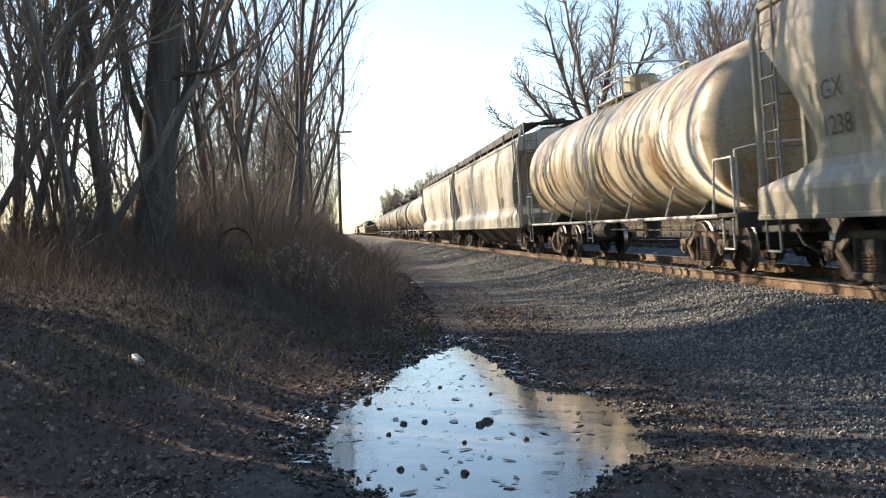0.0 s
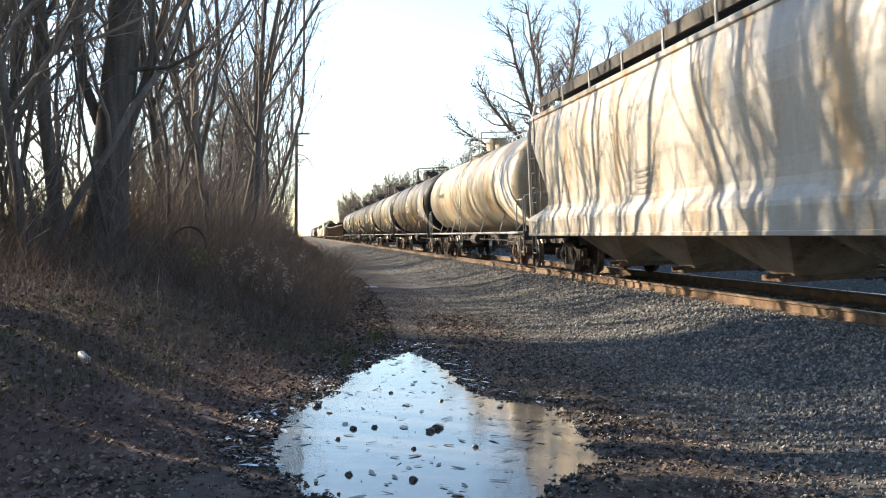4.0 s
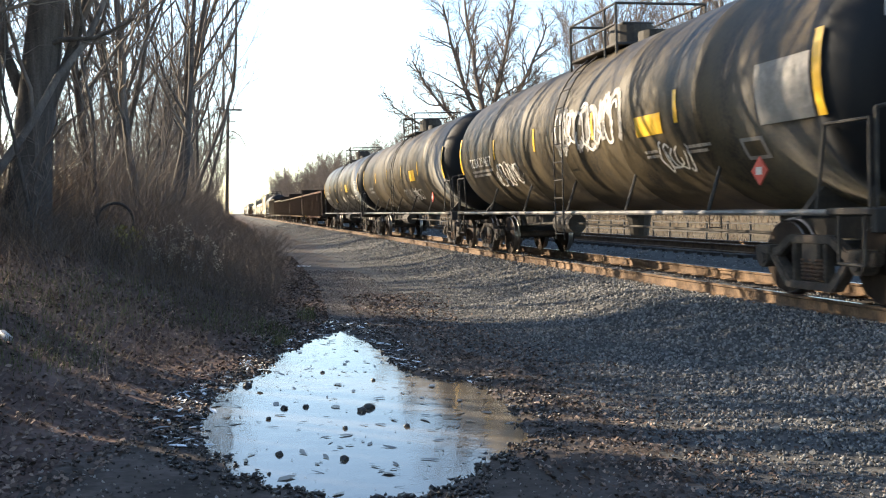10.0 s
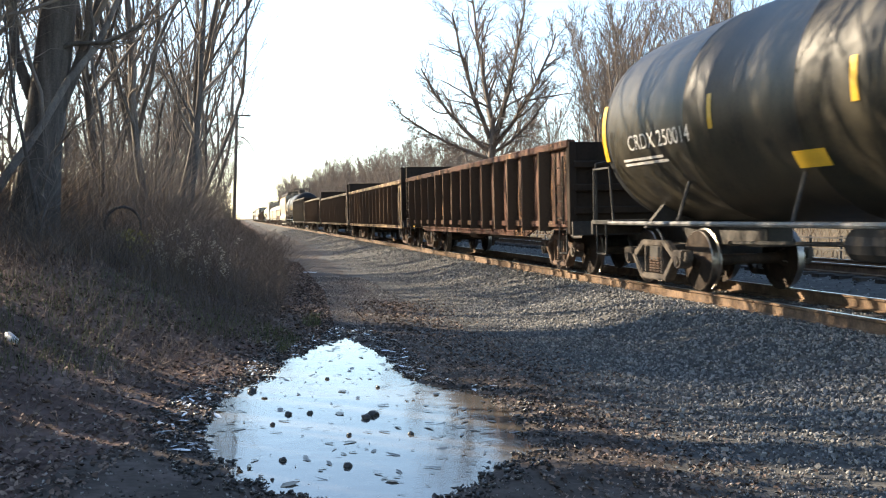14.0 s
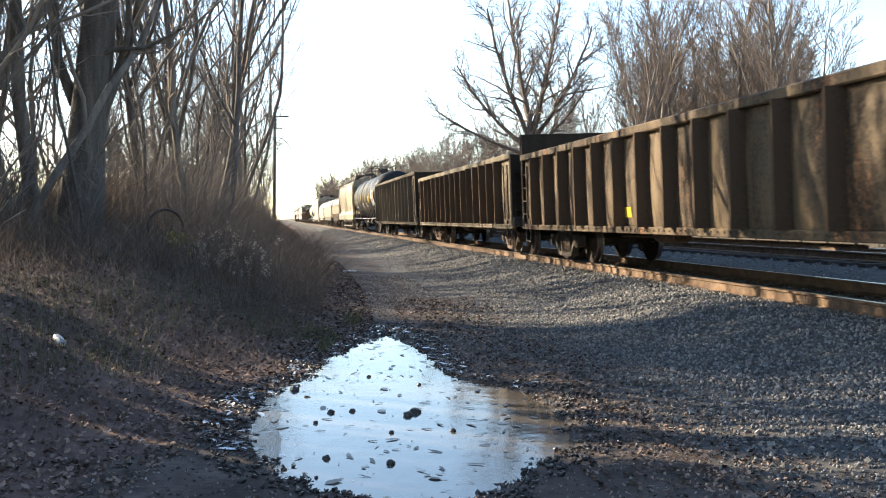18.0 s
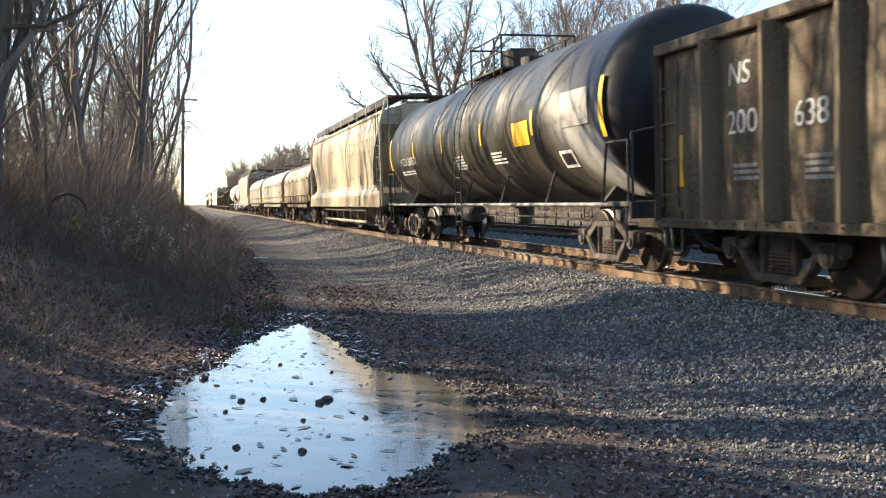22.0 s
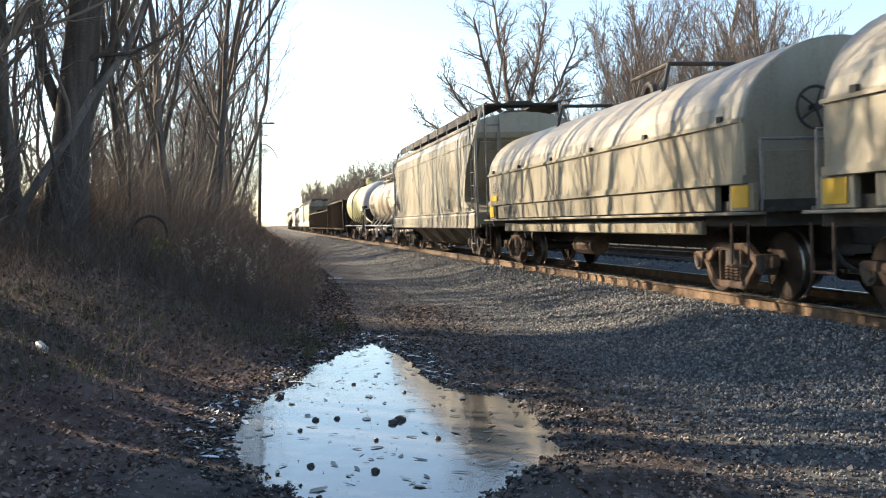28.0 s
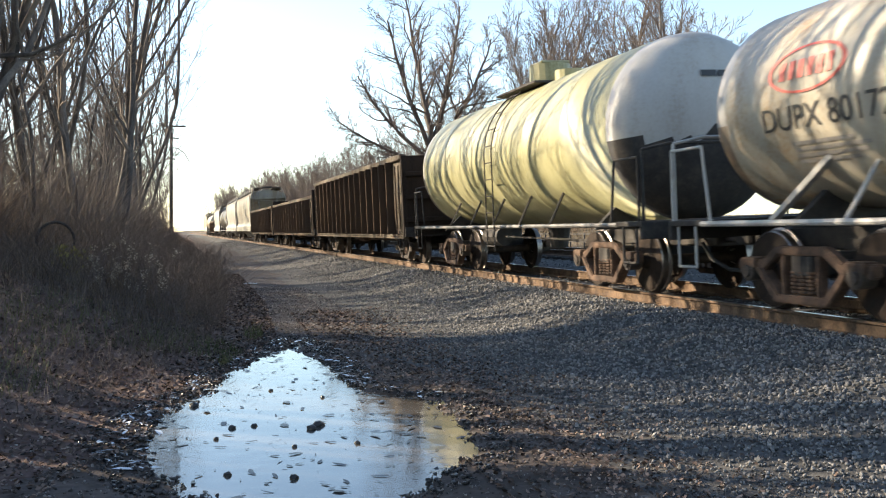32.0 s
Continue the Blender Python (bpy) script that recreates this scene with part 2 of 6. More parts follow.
def box(bm, c, s, m=None, bevel=0.0):
    old = set(bm.verts) if bevel else ()
    g = bmesh.ops.create_cube(bm, size=1.0)["verts"]
    bmesh.ops.scale(bm, verts=g, vec=s)
    if bevel:
        bmesh.ops.bevel(bm, geom=list({e for v in g for e in v.link_edges}), offset=bevel, segments=1, affect="EDGES")
        g = [v for v in bm.verts if v not in old]
    if m is not None:
        bmesh.ops.transform(bm, verts=g, matrix=m)
    bmesh.ops.translate(bm, verts=g, vec=c)
    return bm


def beam(bm, a, b, w, h):
    """A box from a to b with width w (sideways) and height h."""
    a, b = Vector(a), Vector(b)
    d = b - a
    q = d.to_track_quat("Y", "Z").to_matrix().to_4x4()
    return box(bm, (a + b) / 2, (w, d.length, h), q)


def rod(bm, a, b, r, seg=8, r2=None):
    a, b = Vector(a), Vector(b)
    d = b - a
    g = bmesh.ops.create_cone(bm, cap_ends=True, segments=seg, radius1=r, radius2=r if r2 is None else r2, depth=d.length)["verts"]
    bmesh.ops.transform(bm, verts=g, matrix=Matrix.Translation((a + b) / 2) @ d.to_track_quat("Z", "Y").to_matrix().to_4x4())
    return bm


def pipe(bm, pts, r, seg=6):
    for a, b in zip(pts, pts[1:]):
        rod(bm, a, b, r, seg)
    return bm


def prism(bm, outline, x0, x1):
    """Extrudes an outline in (y, z) from x0 to x1."""
    a = [bm.verts.new((x0, y, z)) for y, z in outline]
    b = [bm.verts.new((x1, y, z)) for y, z in outline]
    n = len(outline)
    bm.faces.new(a)
    bm.faces.new(b[::-1])
    for i in range(n):
        bm.faces.new((a[i], b[i], b[(i + 1) % n], a[(i + 1) % n]))
    bmesh.ops.recalc_face_normals(bm, faces=bm.faces)
    return bm


def lathe_y(bm, profile, seg=40, z=0.0):
    """Turns a profile of (y, radius) about the y axis at height z."""
    rings = []
    for y, r in profile:
        if r < 1e-4:
            rings.append([bm.verts.new((0, y, z))])
        else:
            rings.append([bm.verts.new((r * math.cos(a), y, z + r * math.sin(a))) for a in (2 * math.pi * i / seg for i in range(seg))])
    for p, q in zip(rings, rings[1:]):
        for i in range(seg):
            j = (i + 1) % seg
            if len(p) == 1:
                bm.faces.new((p[0], q[j], q[i]))
            elif len(q) == 1:
                bm.faces.new((p[i], p[j], q[0]))
            else:
                bm.faces.new((p[i], p[j], q[j], q[i]))
    bmesh.ops.recalc_face_normals(bm, faces=bm.faces)
    return bm


def smooth01(x):
    x = np.clip(x, 0, 1)
    return x * x * (3 - 2 * x)


# ---- the ground ----
EDGE_Y = np.array([-400, 4, 6, 7.6, 9.7, 11.2, 14, 21, 35, 60, 100, 200, 600])
EDGE_X = np.array([-1.6, -1.5, -1.0, -0.45, 0.0, 0.5, 1.15, 1.6, 1.9, 2.2, 2.4, 3.0, 3.2])


def waves(x, y, k, seed):
    """Smooth unevenness from a few crossing waves, about -1 to 1."""
    rng = np.random.RandomState(seed)
    s = 0
    for i in range(7):
        a, p, f = rng.uniform(0, 6.28), rng.uniform(0, 6.28), k * rng.uniform(0.5, 2.0)
        s = s + np.sin((x * math.cos(a) + y * math.sin(a)) * f + p) / 2.6
    return s / 1.5


def puddle_depth(x, y):
    """Above 0 inside the puddle."""
    lo = np.interp(y, [5.2, 5.5, 5.9, 6.5, 7.2, 7.9, 9.05, 10.8, 12.5, 13.2], [0.55, 0.22, 0.03, -0.12, -0.33, -0.25, 0.14, 0.62, 1.25, 1.6])
    hi = np.interp(y, [5.15, 5.6, 6.3, 7.0, 7.8, 8.5, 8.8, 8.98, 9.7, 11.6, 12.6, 13.2], [1.1, 1.62, 2.1, 2.3, 2.45, 2.4, 2.2, 1.82, 1.77, 1.75, 1.72, 1.62])
    d = np.minimum(x - lo, hi - x)
    d = np.minimum(d, (y - 5.1) * 0.8)
    d = np.minimum(d, (13.3 - y) * 0.4)
    return d + 0.06 * waves(x, y, 3.1, 5) + 0.05 * waves(x, y, 8.0, 6) + 0.06 * waves(x, y, 19.0, 7)


def track_edge(y):
    """Where the dirt track gives way to gravel."""
    return np.interp(y, [4, 6, 9, 14, 26, 50, 110], [2.55, 2.6, 2.75, 2.65, 3.2, 4.0, 4.4])


def height(x, y):
    x, y = np.asarray(x, float), np.asarray(y, float)
    e = np.interp(y, EDGE_Y, EDGE_X)
    d = e - x
    rise = np.interp(y, [0, 5, 8, 13, 30, 80], [0.35, 0.45, 0.75, 1.0, 1.05, 0.9])
    bank = rise * (0.72 * smooth01(d / 3.4) + 0.38 * smooth01((d - 1.5) / 5)) + 0.10 * waves(x, y, 0.9, 1) * smooth01(d / 2)
    u = np.clip((x - 2.3) / 3.55, 0, 1)
    toe = np.interp(x, [2.3, 2.9, 3.5, 4.0, 4.4, 4.8, 5.1, 5.4, 5.7, 6.0, 6.2, 6.7, 6.78, 9.3], [0, 0.03, 0.075, 0.115, 0.155, 0.21, 0.275, 0.36, 0.455, 0.53, 0.555, 0.56, 0.53, 0.53])
    toe = toe + (0.028 * waves(x, y, 1.6, 2) + 0.03 * np.sin(y * 1.55 + 0.9 * x + 1.2 * np.sin(y * 0.43)) * np.exp(-((x - 4.7) / 0.9) ** 2)) * smooth01(u * 3) * smooth01((6.1 - x) / 0.8)
    toe = toe + math.tan(CANT) * np.clip(x - 6.8, 0, 2.2)
    right = np.where(x < 8.9, toe, np.interp(x, [8.9, 9.4, 10.4, 10.9, 13.0, 13.8, 15, 19.5, 23, 27, 60, 95], [0.64, 0.62, 0.80, 0.87, 0.90, 0.75, 0.88, 1.2, 1.7, 2.1, 3.6, 5.2]))
    p = puddle_depth(x, y)
    path = -0.055 * smooth01(p / 0.35 + 0.35) + 0.02 + 0.02 * waves(x, y, 2.2, 3) + 0.03 * smooth01((-p - 0.1) / 0.6)
    z = np.where(d > 0, bank, 0) + np.where(x > 2.3, right, 0) + path * smooth01((3.4 - x) / 1.0)
    return z


def axis(stops):
    out = [stops[0][0]]
    for (a, step), (b, _) in zip(stops, stops[1:]):
        n = max(1, round((b - a) / step))
        out += list(a + (b - a) * (i + 1) / n for i in range(n))
    return np.array(out)


gx = axis([(-3000, 900), (-300, 60), (-60, 8), (-20, 1.0), (-7, 0.22), (-3, 0.09), (3.5, 0.16), (9.6, 0.35), (13, 1.2), (30, 6), (60, 40), (300, 900), (3000, 1)])
gy = axis([(-3000, 900), (-300, 60), (-60, 12), (-8, 0.4), (4, 0.09), (15, 0.2), (28, 0.6), (60, 2.5), (140, 12), (320, 60), (700, 800), (3000, 1)])
GX, GY = np.meshgrid(gx, gy)
GZ = height(GX, GY)
nx, ny = len(gx), len(gy)
gv = np.stack([GX, GY, GZ], -1).reshape(-1, 3)
gi = (np.arange(ny - 1)[:, None] * nx + np.arange(nx - 1)[None]).reshape(-1)
gf = np.stack([gi, gi + 1, gi + nx + 1, gi + nx], -1)
ground = raw("ground", gv.tolist(), gf.tolist(), ["soil", "path", "gravel_bed", "field"], smooth=True)
cx, cy = (gx[:-1] + gx[1:]) / 2, (gy[:-1] + gy[1:]) / 2
CX, CY = np.meshgrid(cx, cy)
ce = np.interp(CY, EDGE_Y, EDGE_X) + 0.25 * waves(CX, CY, 1.5, 8)
slot = np.where(CX < ce, 0, np.where(CX < track_edge(CY) + 0.3 * waves(CX, CY, 1.1, 9), 1, np.where(CX < 14.2 + 0.4 * waves(CX, CY, 0.7, 10), 2, 3)))
ground.data.polygons.foreach_set("material_index", slot.reshape(-1).astype(np.int32))
tagged(ground, "dark damp soil, dirt track and gravel shoulder", "ground", kind="structure")

# ---- puddle ----
wm = bpy.data.materials.new("puddle_water")
wm.use_nodes = True
wb = wm.node_tree.nodes["Principled BSDF"]
wb.inputs["Base Color"].default_value = (0.070, 0.062, 0.052, 1)
wb.inputs["Roughness"].default_value, wb.inputs["IOR"].default_value = 0.085, 2.0
wt, wnz, wbp = (wm.node_tree.nodes.new(k) for k in ("ShaderNodeTexCoord", "ShaderNodeTexNoise", "ShaderNodeBump"))
wnz.inputs["Scale"].default_value, wnz.inputs["Detail"].default_value = 5.0, 5.0
wbp.inputs["Strength"].default_value, wbp.inputs["Distance"].default_value = 0.10, 0.02
wm.node_tree.links.new(wt.outputs["Object"], wnz.inputs["Vector"])
wm.node_tree.links.new(wnz.outputs["Fac"], wbp.inputs["Height"])
wm.node_tree.links.new(wbp.outputs[0], wb.inputs["Normal"])
M["water"] = wm
px, py = np.arange(-1.2, 3.3, 0.1), np.arange(4.6, 14.6, 0.1)
PX, PY = np.meshgrid(px, py)
keep = puddle_depth(PX[:-1, :-1] + 0.05, PY[:-1, :-1] + 0.05).reshape(-1) > -0.35
pi_ = (np.arange(len(py) - 1)[:, None] * len(px) + np.arange(len(px) - 1)[None]).reshape(-1)[keep]
puddle = raw("puddle", np.stack([PX, PY, 0 * PX + 0.004], -1).reshape(-1, 3).tolist(), np.stack([pi_, pi_ + 1, pi_ + len(px) + 1, pi_ + len(px)], -1).tolist(), "water")
tagged(puddle, "shallow muddy puddle mirroring the bright sky on the dirt track", "puddle", kind="structure")

# ---- scattered small pieces, joined ----


def scatter(name, material, pos, size, forms, rng, tilt=3.14, parent=None):
    """Many small copies of rough forms (vertices, faces) in one mesh."""
    V, F, off = [], [], 0
    pick = rng.randint(0, len(forms), len(pos))
    for k, (fv, ff) in enumerate(forms):
        idx = np.nonzero(pick == k)[0]
        if not len(idx):
            continue
        n = len(idx)
        a, b, c = rng.uniform(-3.14, 3.14, n), rng.uniform(-tilt, tilt, n), rng.uniform(-tilt, tilt, n)
        ca, sa, cb, sb, cc, sc = np.cos(a), np.sin(a), np.cos(b), np.sin(b), np.cos(c), np.sin(c)
        v = np.asarray(fv, float)[None] * size[idx][:, None, :]
        x, y, z = v[..., 0], v[..., 1], v[..., 2]
        y, z = y * cb[:, None] - z * sb[:, None], y * sb[:, None] + z * cb[:, None]
        x, z = x * cc[:, None] - z * sc[:, None], x * sc[:, None] + z * cc[:, None]
        x, y = x * ca[:, None] - y * sa[:, None], x * sa[:, None] + y * ca[:, None]
        v = np.stack([x, y, z], -1) + pos[idx][:, None, :]
        f = np.asarray(ff)[None] + (off + np.arange(n) * len(fv))[:, None, None]
        V.append(v.reshape(-1, 3))
        F.append(f.reshape(-1, len(ff[0])))
        off += n * len(fv)
    V, F = np.concatenate(V), np.concatenate(F)
    me = bpy.data.meshes.new(name)
    k = F.shape[1]
    me.vertices.add(len(V))
    me.vertices.foreach_set("co", V.reshape(-1))
    me.loops.add(F.size)
    me.loops.foreach_set("vertex_index", F.reshape(-1).astype(np.int32))
    me.polygons.add(len(F))
    me.polygons.foreach_set("loop_start", np.arange(len(F), dtype=np.int32) * k)
    me.update(calc_edges=True)
    me.materials.append(M[material])
    ob = new(name, me)
    ob.parent = parent
    return ob


def rough_stone(rng):
    """An eight-cornered broken stone."""
    v = np.array([(x, y, z) for x in (-1, 1) for y in (-1, 1) for z in (-1, 1)], float)
    v = v * rng.uniform(0.35, 1.0, (8, 1)) * rng.uniform(0.45, 1.2, (1, 3))
    return v * 0.62, [(0, 1, 3, 2), (4, 6, 7, 5), (0, 4, 5, 1), (2, 3, 7, 6), (0, 2, 6, 4), (1, 5, 7, 3)]


rs = np.random.RandomState(11)
STONES = [rough_stone(rs) for _ in range(10)]


def on_ground(x, y, lift=0.0):
    return np.stack([x, y, height(x, y) + lift], -1)


def ballast_spots(n, x0, x1, y0, y1, rng):
    x, y = rng.uniform(x0, x1, n), rng.uniform(y0, y1, n)
    return x, y


xs_, ys_, ss_ = [], [], []
for n, y0, y1, s in ((9000, -4, 4, 0.035), (26000, 4.0, 10, 0.026), (26000, 10, 18, 0.027), (16000, 18, 32, 0.031), (9000, 32, 60, 0.042), (5000, 60, 110, 0.06)):
    x, y = ballast_spots(n, 2.5, 9.3, y0, y1, rs)
    ok = (rs.uniform(0, 1, n) < smooth01((x - track_edge(y)) / 1.3) + 0.05) & ~((np.abs(x - RAIL_X) < 0.6) & (rs.uniform(0, 1, n) < 0.35))
    xs_.append(x[ok]), ys_.append(y[ok]), ss_.append(np.full(ok.sum(), s))
x, y, s = np.concatenate(xs_), np.concatenate(ys_), np.concatenate(ss_)
s = s * rs.uniform(0.5, 1.3, len(s)) * (0.62 + 0.38 * smooth01((x - 3.2) / 1.8))
near_line = np.minimum(np.abs(x - RAIL_X + GAUGE / 2), np.abs(x - RAIL_X - GAUGE / 2)) < 0.085
x, y, s = x[~near_line], y[~near_line], s[~near_line]
ballast = scatter("ballast", "stone", on_ground(x, y, 0.008), np.stack([s, s, s * 0.8], -1) * 1.25, STONES, rs)
tagged(ballast, "grey crushed stone ballast heaped beside the rails", "ballast", kind="stuff")
x, y = rs.uniform(9.2, 14.0, 9000), rs.uniform(6, 70, 9000)
s = rs.uniform(0.03, 0.07, 9000)
far_ballast = tagged(scatter("ballast", "stone", on_ground(x, y), np.stack([s, s, s * 0.7], -1), STONES, rs), "grey crushed stone between the two tracks", "ballast", kind="stuff")
# the stones that lie nearest, one by one
stone_meshes = []
for fv, ff in STONES[:5]:
    me = bpy.data.meshes.new("stone")
    me.from_pydata((np.array(fv) * 0.042).tolist(), [], ff)
    me.materials.append(M["stone_one"])
    stone_meshes.append(me)
for i in range(300):
    sx, sy = 3.0 + 2.4 * rs.rand() ** 0.8, 5.2 + 3.6 * rs.rand()
    o = new("stone", stone_meshes[i % 5])
    o.parent = ballast
    o.location = (sx, sy, float(height(sx, sy)) + 0.02)
    o.rotation_euler = rs.uniform(-3, 3, 3)
    k = rs.uniform(0.6, 1.25)
    o.scale = (k, k, k)

# pebbles and mud clods of the dirt track, wet round the puddle
n = 38000
y = -3 + 29 * rs.rand(n) ** 1.15
x = rs.uniform(-1.8, 3.4, n)
ok = (x > np.interp(y, EDGE_Y, EDGE_X) - 0.5) & (puddle_depth(x, y) < 0.06)
x, y = x[ok], y[ok]
s = 0.006 + 0.020 * rs.rand(len(x)) ** 2.5 + 0.0006 * y
tagged(scatter("gravel", "pebble", on_ground(x, y, 0.003), np.stack([s, s, s * 0.7], -1), STONES, rs), "dark wet pebbles and mud clods on the dirt track", "gravel", kind="stuff")

LEAVES = [([(-1, -0.5, 0), (0.2, -0.7, 0.25), (1, 0, 0.05), (0.2, 0.7, 0.3), (-1, 0.5, 0.1)], [(0, 1, 2, 3, 4)]),
          ([(-1, -0.3, 0.1), (0.0, -0.5, 0.0), (1, 0.1, 0.3), (0.1, 0.5, 0.15), (-0.9, 0.4, 0)], [(0, 1, 2, 3, 4)])]
n = 62000
y = -2 + 36 * rs.rand(n) ** 1.3
x = np.interp(y, EDGE_Y, EDGE_X) - 6.5 * rs.rand(n) ** 1.3 + 0.3
extra = 7000
y2 = 4 + 14 * rs.rand(extra) ** 1.5
x2 = np.clip(rs.normal(0.1, 0.5, extra), -0.7, 1.9) + track_edge(y2)
x, y = np.concatenate([x, x2]), np.concatenate([y, y2])
ok = puddle_depth(x, y) < 0.03
x, y = x[ok], y[ok]
s = rs.uniform(0.008, 0.020, len(x)) * np.where(x < np.interp(y, EDGE_Y, EDGE_X), 1.2, 1.0) + 0.0007 * y
tagged(scatter("leaf_litter", "leaf", on_ground(x, y, 0.012), np.stack([s, s, s], -1), LEAVES, rs, tilt=0.7), "brown fallen leaves lying on the bank and track", "leaf litter", kind="stuff")
# leaves and twigs afloat
n = 900
y = 5.2 + 8 * rs.rand(n)
x = rs.uniform(-0.6, 2.4, n)
ok = puddle_depth(x, y) > 0.02
x, y = x[ok], y[ok]
s = 0.006 + 0.05 * rs.rand(len(x)) ** 2.2
tagged(scatter("floating_leaf", "wet_leaf", np.stack([x, y, 0 * x + 0.009], -1), np.stack([s * 1.2, s * rs.uniform(0.3, 1.0, len(s)), s * 0.25], -1), LEAVES, rs, tilt=0.12), "dark wet leaves floating on the puddle", "leaf litter", kind="stuff")


# wet clods and rotten leaves that line the rim
n = 17000
y = 4.9 + 9.3 * rs.rand(n) ** 1.2
x = rs.uniform(-0.9, 3.0, n)
pd_ = puddle_depth(x, y)
ok = (pd_ < 0.26 * rs.rand(n) ** 2.2) & (pd_ > -0.34)
x, y = x[ok], y[ok]
s = 0.008 + 0.034 * rs.rand(len(x)) ** 1.8
tagged(scatter("mud_clods", "wet_leaf", on_ground(x, y, 0.012), np.stack([s * 1.2, s, s * 0.6], -1), STONES, rs, tilt=0.5), "dark wet clods and leaves round the puddle", "mud", kind="stuff")
# thin ice and wet flakes along the rim
n = 3000
y = 6.4 + 7.4 * rs.rand(n)
x = rs.uniform(-0.7, 2.8, n)
pd_ = puddle_depth(x, y)
ok = (pd_ < 0.07) & (pd_ > -0.30) & ((x < 0.6) | (y > 8.6))
x, y = x[ok], y[ok]
s = 0.010 + 0.055 * rs.rand(len(x)) ** 2.5
M["ice"] = mat("ice", [(0.30, 0.33, 0.36), (0.55, 0.58, 0.62)], rough=0.08, scale=8, spec=0.8)
tagged(scatter("ice_flakes", "ice", on_ground(x, y, 0.012), np.stack([s * 1.4, s * 0.6, s * 0.3], -1), LEAVES, rs, tilt=0.18), "thin broken flakes of ice along the puddle rim", "ice", kind="stuff")


def rock(at, r, seed, label):
    rng = np.random.RandomState(seed)
    bm = bmesh.new()
    bmesh.ops.create_icosphere(bm, subdivisions=2, radius=r)
    for v in bm.verts:
        v.co *= 1 + 0.35 * noise.noise(v.co / r * 1.3 + Vector((seed, 0, 0)))
        v.co.z *= 0.75
    o = part("rock", bm, "wet_leaf", None, label)
    o.location = at
    return tagged(o, category="rock", group="rocks in the puddle")


for i, (x, y, r) in enumerate(((0.16, 8.75, 0.045), (1.13, 7.62, 0.05), (1.06, 7.5, 0.042), (0.44, 7.68, 0.03), (0.62, 7.72, 0.026), (0.74, 6.02, 0.03), (0.33, 6.2, 0.026), (1.32, 6.9, 0.022), (1.36, 8.9, 0.022), (0.92, 9.4, 0.022), (0.30, 7.3, 0.02), (0.85, 6.9, 0.02))):
    rock((x, y, 0.01), r, i + 1, "dark wet stone standing out of the puddle")

# ---- track ----
track = tagged(new("track"), "single railway track with rusty rails on dark wooden sleepers", "railway track", kind="structure")
second = tagged(new("track"), "second railway track with dull rails beyond the train", "railway track", kind="structure")
RAIL = [(-0.075, -0.18), (0.075, -0.18), (0.075, -0.165), (0.012, -0.145), (0.012, -0.045), (0.036, -0.03), (0.036, -0.004), (0.028, 0), (-0.028, 0), (-0.036, -0.004), (-0.036, -0.03), (-0.012, -0.045), (-0.012, -0.145), (-0.075, -0.165)]


def rail(parent, x, z, y0, y1):
    bm = bmesh.new()
    a = [bm.verts.new((x + px_, y0, z + pz)) for px_, pz in RAIL]
    b = [bm.verts.new((x + px_, y1, z + pz)) for px_, pz in RAIL]
    for i in range(len(RAIL)):
        f = bm.faces.new((a[i], a[(i + 1) % len(RAIL)], b[(i + 1) % len(RAIL)], b[i]))
        f.material_index = 1 if i == 7 else 0
    bm.faces.new(a), bm.faces.new(b[::-1])
    bmesh.ops.recalc_face_normals(bm, faces=bm.faces)
    return part("rail", bm, ["rust", "rail_head"], parent)


track.location, track.rotation_euler = (RAIL_X, 0, RAIL_Z), (0, -CANT, 0)
second.location, second.rotation_euler = (11.95, 0, 1.12), (0, -0.02, 0)
for parent_ in (track, second):
    for sx in (-1, 1):
        rail(parent_, sx * GAUGE / 2, 0.0, -60, 700)
bm = box(bmesh.new(), (0, 0, 0), (2.6, 0.23, 0.17), None, 0.012)
tie_me = mesh_of(bm, "sleeper", "tie")
for i in range(150):
    o = new("sleeper", tie_me)
    o.parent = track
    o.location = (rs.uniform(-0.04, 0.04), 3.5 + i * 0.53, -0.27 + rs.uniform(-0.008, 0.010))
    o.rotation_euler = (0, 0, rs.uniform(-0.015, 0.015))
for i in range(60):
    o = new("sleeper", tie_me)
    o.parent = second
    o.location = (0, 12 + i * 0.6, -0.265)
bm = bmesh.new()
for i in range(110):
    for sx in (-1, 1):
        for k in (-0.13, 0.13):
            box(bm, (sx * GAUGE / 2 + k, 3.5 + i * 0.53, -0.168), (0.12, 0.18, 0.025))
tagged(part("tie_plates", bm, "rust", track, "rusty plates and spikes holding the rails"), kind="stuff")

# ---- trees ----


class Wood:
    """Collects tapered tubes into one mesh."""

    def __init__(self):
        self.v, self.f = [], []

    def tube(self, pts, radii, sides):
        base = len(self.v)
        for i, (p, r) in enumerate(zip(pts, radii)):
            d = (pts[min(i + 1, len(pts) - 1)] - pts[max(i - 1, 0)]).normalized()
            a = d.orthogonal().normalized()
            b = d.cross(a)
            for k in range(sides):
                t = 6.2832 * k / sides
                self.v.append(tuple(p + (a * math.cos(t) + b * math.sin(t)) * r))
        for i in range(len(pts) - 1):
            for k in range(sides):
                m = (k + 1) % sides
                q = base + i * sides
                self.f.append((q + k, q + m, q + sides + m, q + sides + k))

    def mesh(self, name, material):
        me = bpy.data.meshes.new(name)
        me.from_pydata(self.v, [], self.f)
        me.materials.append(M[material])
        me.polygons.foreach_set("use_smooth", [True] * len(me.polygons))
        return me


